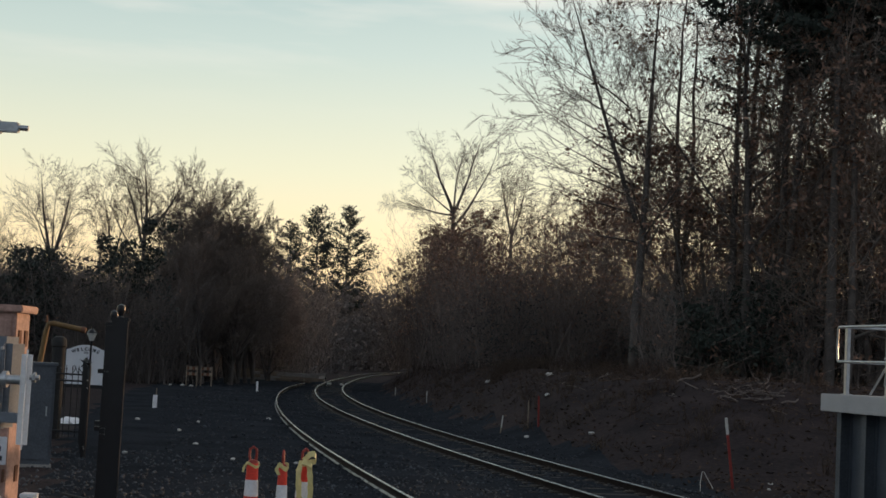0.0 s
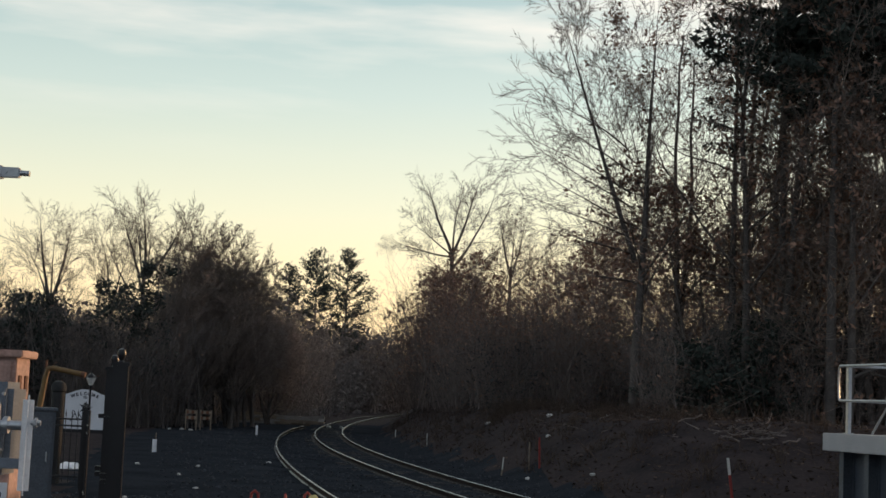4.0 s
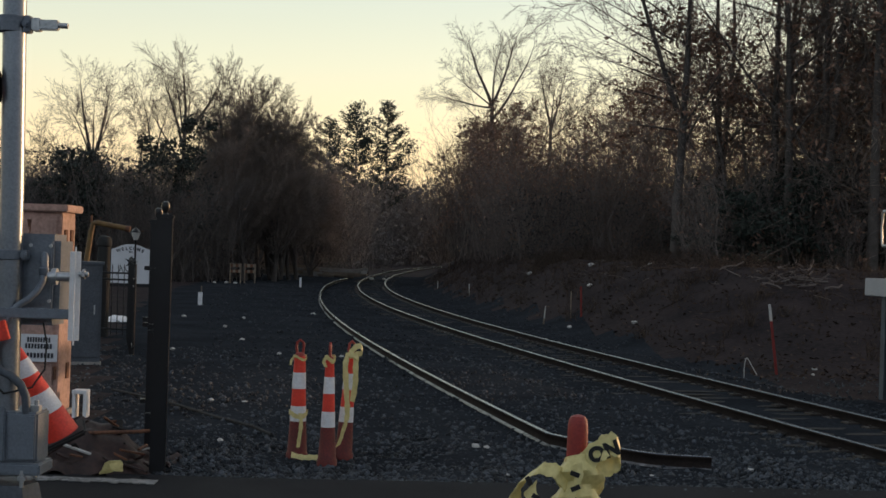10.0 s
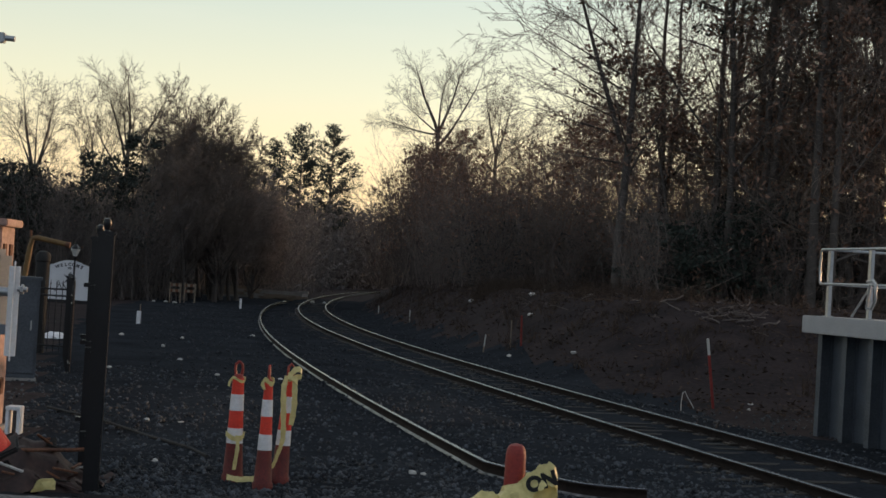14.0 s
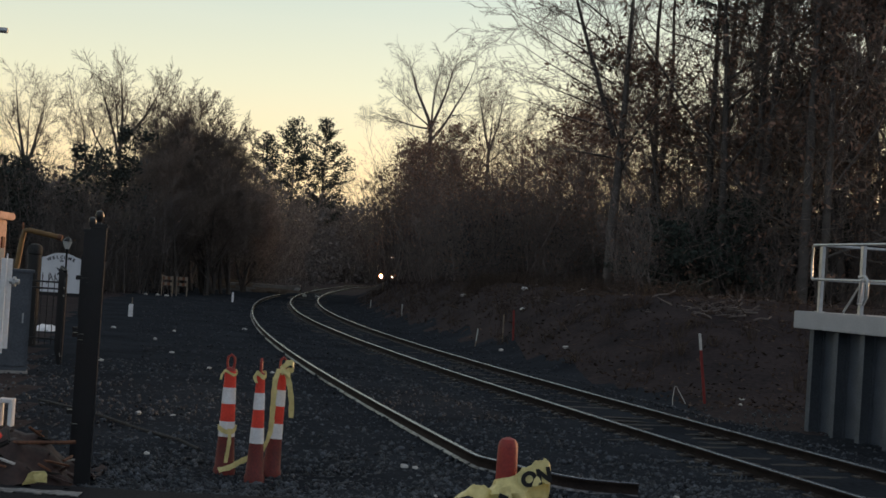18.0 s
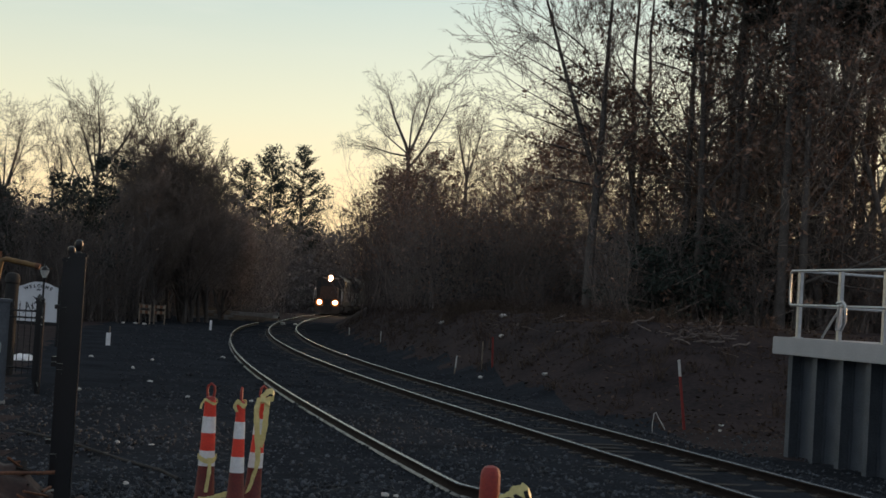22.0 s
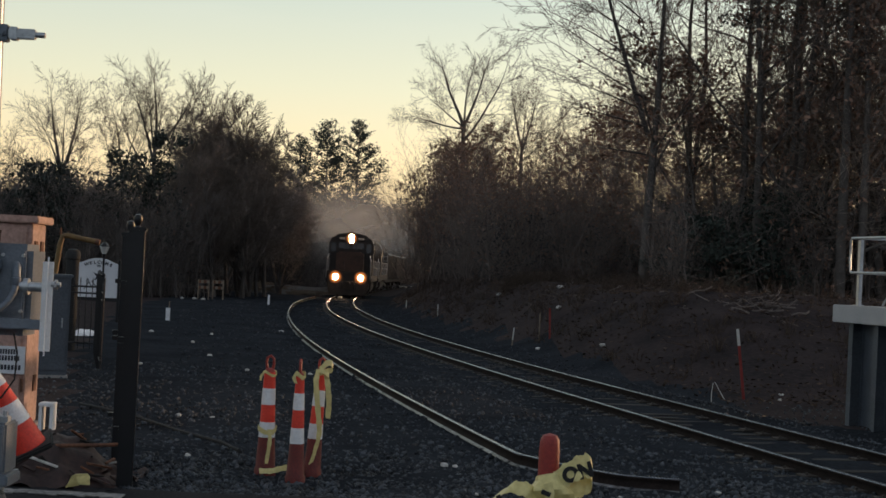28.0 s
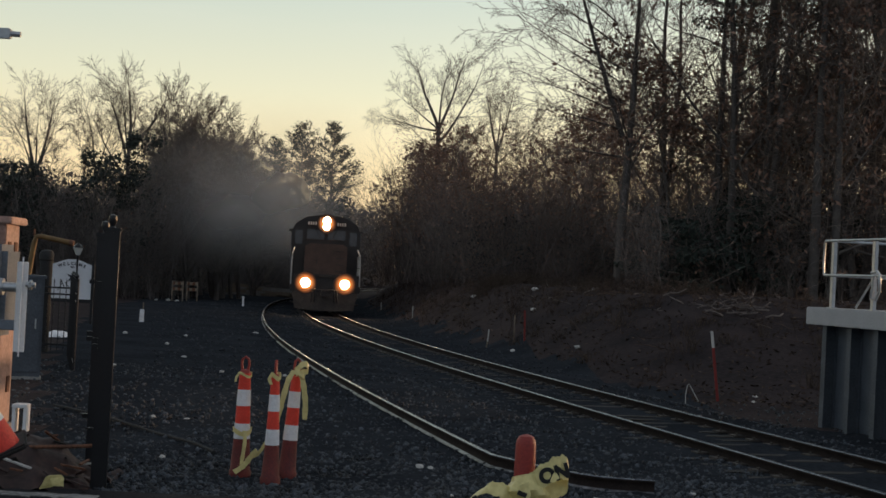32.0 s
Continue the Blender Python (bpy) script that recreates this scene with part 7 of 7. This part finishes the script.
    for y in (8.0, 14.5, 16.6):
        bm = bmesh.new()
        lathe(bm, [(0.6, 4.1), (0.6, 4.35), (0.5, 4.4)], 18, pose(0, y, 0))
        P("roof_fan", bm, "locosteel")
    bm = bmesh.new()
    box(bm, -0.3, 0.3, 10.6, 11.6, 4.1, 4.5, 0.03)
    P("exhaust_stack", bm, "locosteel")
    # handrails
    for s in (-1, 1):
        for y in [0.05, 0.9, 2.2] + [5.6 + k * 1.9 for k in range(8)]:
            bm = bmesh.new()
            tube(bm, (s * 1.5, y, 1.5), (s * 1.5, y, 2.6), 0.028, sides=6)
            P("handrail_post", bm, "handrail")
        for z in (2.1, 2.6):
            for ya, yb in ((0.05, 2.4), (5.4, 19.4)):
                bm = bmesh.new()
                tube(bm, (s * 1.5, ya, z), (s * 1.5, yb, z), 0.026, sides=6)
                P("handrail", bm, "handrail")
        bm = bmesh.new()
        pipe(bm, [(s * 1.52, -0.04, 1.25), (s * 1.52, -0.04, 2.3), (s * 1.5, 0.1, 2.62), (s * 1.42, 0.9, 2.9)], 0.03, 6)
        P("front_handrail", bm, "handrail")
        bm = bmesh.new()
        for k in range(4):
            box(bm, *sorted((s * 1.1, s * 1.52)), 0.3, 0.75, 0.42 + k * 0.3, 0.46 + k * 0.3)
        P("steps", bm, "locosteel", sm=False)
    # trucks and tank
    for yc in (3.9, 16.2):
        bm = bmesh.new()
        for s in (-1, 1):
            box(bm, *sorted((s * 1.05, s * 1.25)), yc - 2.3, yc + 2.3, 0.5, 0.95, 0.04)
        box(bm, -1.0, 1.0, yc - 0.4, yc + 0.4, 0.55, 1.05, 0.03)
        tr_ = P("truck", bm, "locosteel")
        for dy in (-1.75, 0, 1.75):
            for s in (-1, 1):
                bm = bmesh.new()
                lathe(bm, [(0.50, 0), (0.54, 0.02), (0.52, 0.13), (0.3, 0.14)], 20, pose(s * 0.70, yc + dy, 0.52, 0, s * 90, 0))
                P("wheel", bm, "locosteel", "", tr_)
    bm = bmesh.new()
    box(bm, -1.35, 1.35, 7.2, 12.9, 0.3, 1.05, 0.12)
    P("fuel_tank", bm, "locosteel")
    return e


loco = locomotive("dark diesel locomotive with lit headlights and ditch lights", True)
loco2 = locomotive("dark diesel locomotive coupled behind the leader", False)
HEAD = 0.05


def freight_car(label):
    """Closed freight car, front end at y = 0, z = 0 at the rail head."""
    e = thing("freight_car", (0, 0, 0), label, "freight car", "freight cars")
    bm = bmesh.new()
    box(bm, -1.42, 1.42, 0.4, 15.6, 1.1, 3.5, 0.04)
    part("body", bm, "locosteel", e)
    bm = bmesh.new()
    prism(bm, [(-1.48, 3.5), (1.48, 3.5), (1.3, 3.66), (0.4, 3.8), (-0.4, 3.8), (-1.3, 3.66)], 0.35, 15.65)
    part("roof", bm, "locobody", e, smooth=False)
    bm = bmesh.new()
    box(bm, -1.2, 1.2, 0.0, 16.0, 0.8, 1.1, 0.02)
    part("underframe", bm, "locosteel", e)
    for s in (-1, 1):
        for k in range(9):
            bm = bmesh.new()
            box(bm, *sorted((s * 1.42, s * 1.48)), 1.0 + k * 1.7, 1.12 + k * 1.7, 1.1, 3.5, 0.01)
            part("side_rib", bm, "locosteel", e)
        bm = bmesh.new()
        for x in (0.95, 1.35):
            tube(bm, (s * x, 0.33, 1.1), (s * x, 0.33, 3.5), 0.02, sides=6)
        for k in range(6):
            tube(bm, (s * 0.95, 0.33, 1.3 + k * 0.4), (s * 1.35, 0.33, 1.3 + k * 0.4), 0.02, sides=6)
        part("end_ladder", bm, "handrail", e)
    for yc in (2.6, 13.4):
        bm = bmesh.new()
        for s in (-1, 1):
            box(bm, *sorted((s * 0.95, s * 1.1)), yc - 1.3, yc + 1.3, 0.4, 0.7, 0.03)
        box(bm, -0.95, 0.95, yc - 0.2, yc + 0.2, 0.45, 0.8, 0.03)
        tr_ = part("truck", bm, "locosteel", e)
        for dy in (-0.85, 0.85):
            for s in (-1, 1):
                bm = bmesh.new()
                lathe(bm, [(0.40, 0), (0.43, 0.02), (0.42, 0.13), (0.2, 0.14)], 18, pose(s * 0.70, yc + dy, 0.42, 0, s * 90, 0))
                part("wheel", bm, "locosteel", tr_)
    return e


car = freight_car("dark ribbed freight car behind the locomotives")
car2 = freight_car("dark ribbed freight car at the rear of the train")


def along(y0, dist):
    """Walk dist metres back along the track from y0."""
    y = y0
    while dist > 0:
        s = min(0.5, dist)
        y += s / math.hypot(1, float(slope(y)))
        dist -= s
    return y


def train_pose(yf, first=3.9, last=16.2, side=0.12):
    ya, yb = along(yf, first), along(yf, last)
    A_, B_ = Vector((float(cx(ya)) + side, ya, HEAD)), Vector((float(cx(yb)) + side, yb, HEAD))
    d = (B_ - A_).normalized()
    p = A_ - d * first
    return pose(p.x, p.y, p.z, 0, 0, math.degrees(math.atan2(-d.x, d.y)))


# where the front stands, by the second
FRONT = ((0.0, 392.0), (3.0, 361.0), (6.0, 330.0), (9.0, 299.0), (12.0, 268.5), (15.0, 238.0), (17.0, 218.0), (18.0, 207.5), (19.0, 197.0), (20.0, 186.5), (21.0, 176.0), (22.0, 165.0), (23.0, 153.5), (24.0, 142.5), (25.0, 132.0), (26.0, 122.5), (27.0, 113.0), (28.0, 103.3), (29.0, 93.8), (30.0, 84.8), (31.0, 75.6), (32.0, 66.6))


def front_at(t):
    return float(np.interp(t, [a for a, _ in FRONT], [b for _, b in FRONT]))


# exhaust smoke in rigid domed puffs, unit size, scaled by their objects
puffs = []
rnd = random.Random(13)
for k in range(8):
    bm = bmesh.new()
    bmesh.ops.create_uvsphere(bm, u_segments=32, v_segments=16, radius=1, matrix=pose(0, 0, 0, 90, 0, 0))
    bmesh.ops.delete(bm, geom=[v for v in bm.verts if v.co.y > 0.01], context="VERTS")
    for v in bm.verts:
        v.co.y *= 0.04
    o = part("smoke_puff", bm, "smoke")
    tagged(o, "thin grey exhaust smoke drifting above the train", "smoke", "smoke puffs")
    s = 4.0 + 0.35 * k
    o.scale = (s * rnd.uniform(1.1, 1.5), s, s * rnd.uniform(0.7, 0.85))
    puffs.append((o, 24.0 + 1.0 * k, Vector((rnd.uniform(-0.6, 0.8), 11.0, rnd.uniform(5.4, 6.6))), rnd.uniform(-1.4, -0.4), -0.5 - 0.25 * k))

# ---------------------------------------------------------------- what moves


def motions():
    walk(loco, [(t, train_pose(y)) for t, y in FRONT])
    walk(loco2, [(t, train_pose(along(y, 20.9))) for t, y in FRONT])
    walk(car, [(t, train_pose(along(y, 42.0), 2.6, 13.4)) for t, y in FRONT])
    walk(car2, [(t, train_pose(along(y, 58.6), 2.6, 13.4)) for t, y in FRONT])
    times = sorted({float(t) for t, _ in FRONT})
    for o, t0, side, rise, drift in puffs:
        rows = []
        for t in times:
            if t <= t0:
                m = train_pose(along(front_at(t), min(140.0, 35.0 * (t0 - t)))) @ Matrix.Translation(side)
                p = m.translation
            else:
                p0 = (train_pose(front_at(t0)) @ Matrix.Translation(side)).translation
                dt = t - t0
                p = p0 + Vector((drift * dt, -7.5 * dt + 0.2 * dt * dt, rise * (1 - math.exp(-dt / 1.6))))
            rows.append((t, pose(p.x, p.y, p.z, 0, 0, 0)))
        walk(o, rows)
    flap = ((0, 0), (5, 4), (8, -6), (9, 8), (10, -4), (11, 6), (12, -8), (13, 5), (14, -3), (15, 6), (16.5, -5), (18, 7), (19, 12), (20, -2), (21, 9), (22, -6), (23, 10), (24, -4), (25, 8), (26, -8), (27.5, 6), (29, -5), (30, 8), (31, -6), (32, 5))
    walk(tail, [(t, pose(0.075, -0.06, 0.97, a * 0.6, -a, a * 1.5)) for t, a in flap])
    sway = ((0, 0), (9, 0), (14.5, 2), (16.5, 4), (19, 6), (21, 3), (23, -3), (26, -2), (29, -3), (30, -2), (31, 8), (32, 17))
    walk(strip, [(t, pose(0.01, -0.07, 1.0, 0, a, a * 0.5)) for t, a in sway])
    lift = ((0, -2), (12, -2), (14.5, 4), (16.5, 30), (18, 26), (19, 22), (20, 30), (21, 34), (22, 16), (24, 18), (25, 22), (26, 10), (29, 12), (30, 14), (31, 32), (32, 46))
    walk(t2, [(t, pose(-1.37, 13.74, 0.05, 0, -a, 0)) for t, a in lift])
    walk(loop_r, [(t, pose(0, 0, 0, 0, a * 0.5, a * 0.7)) for t, a in flap])


motions()
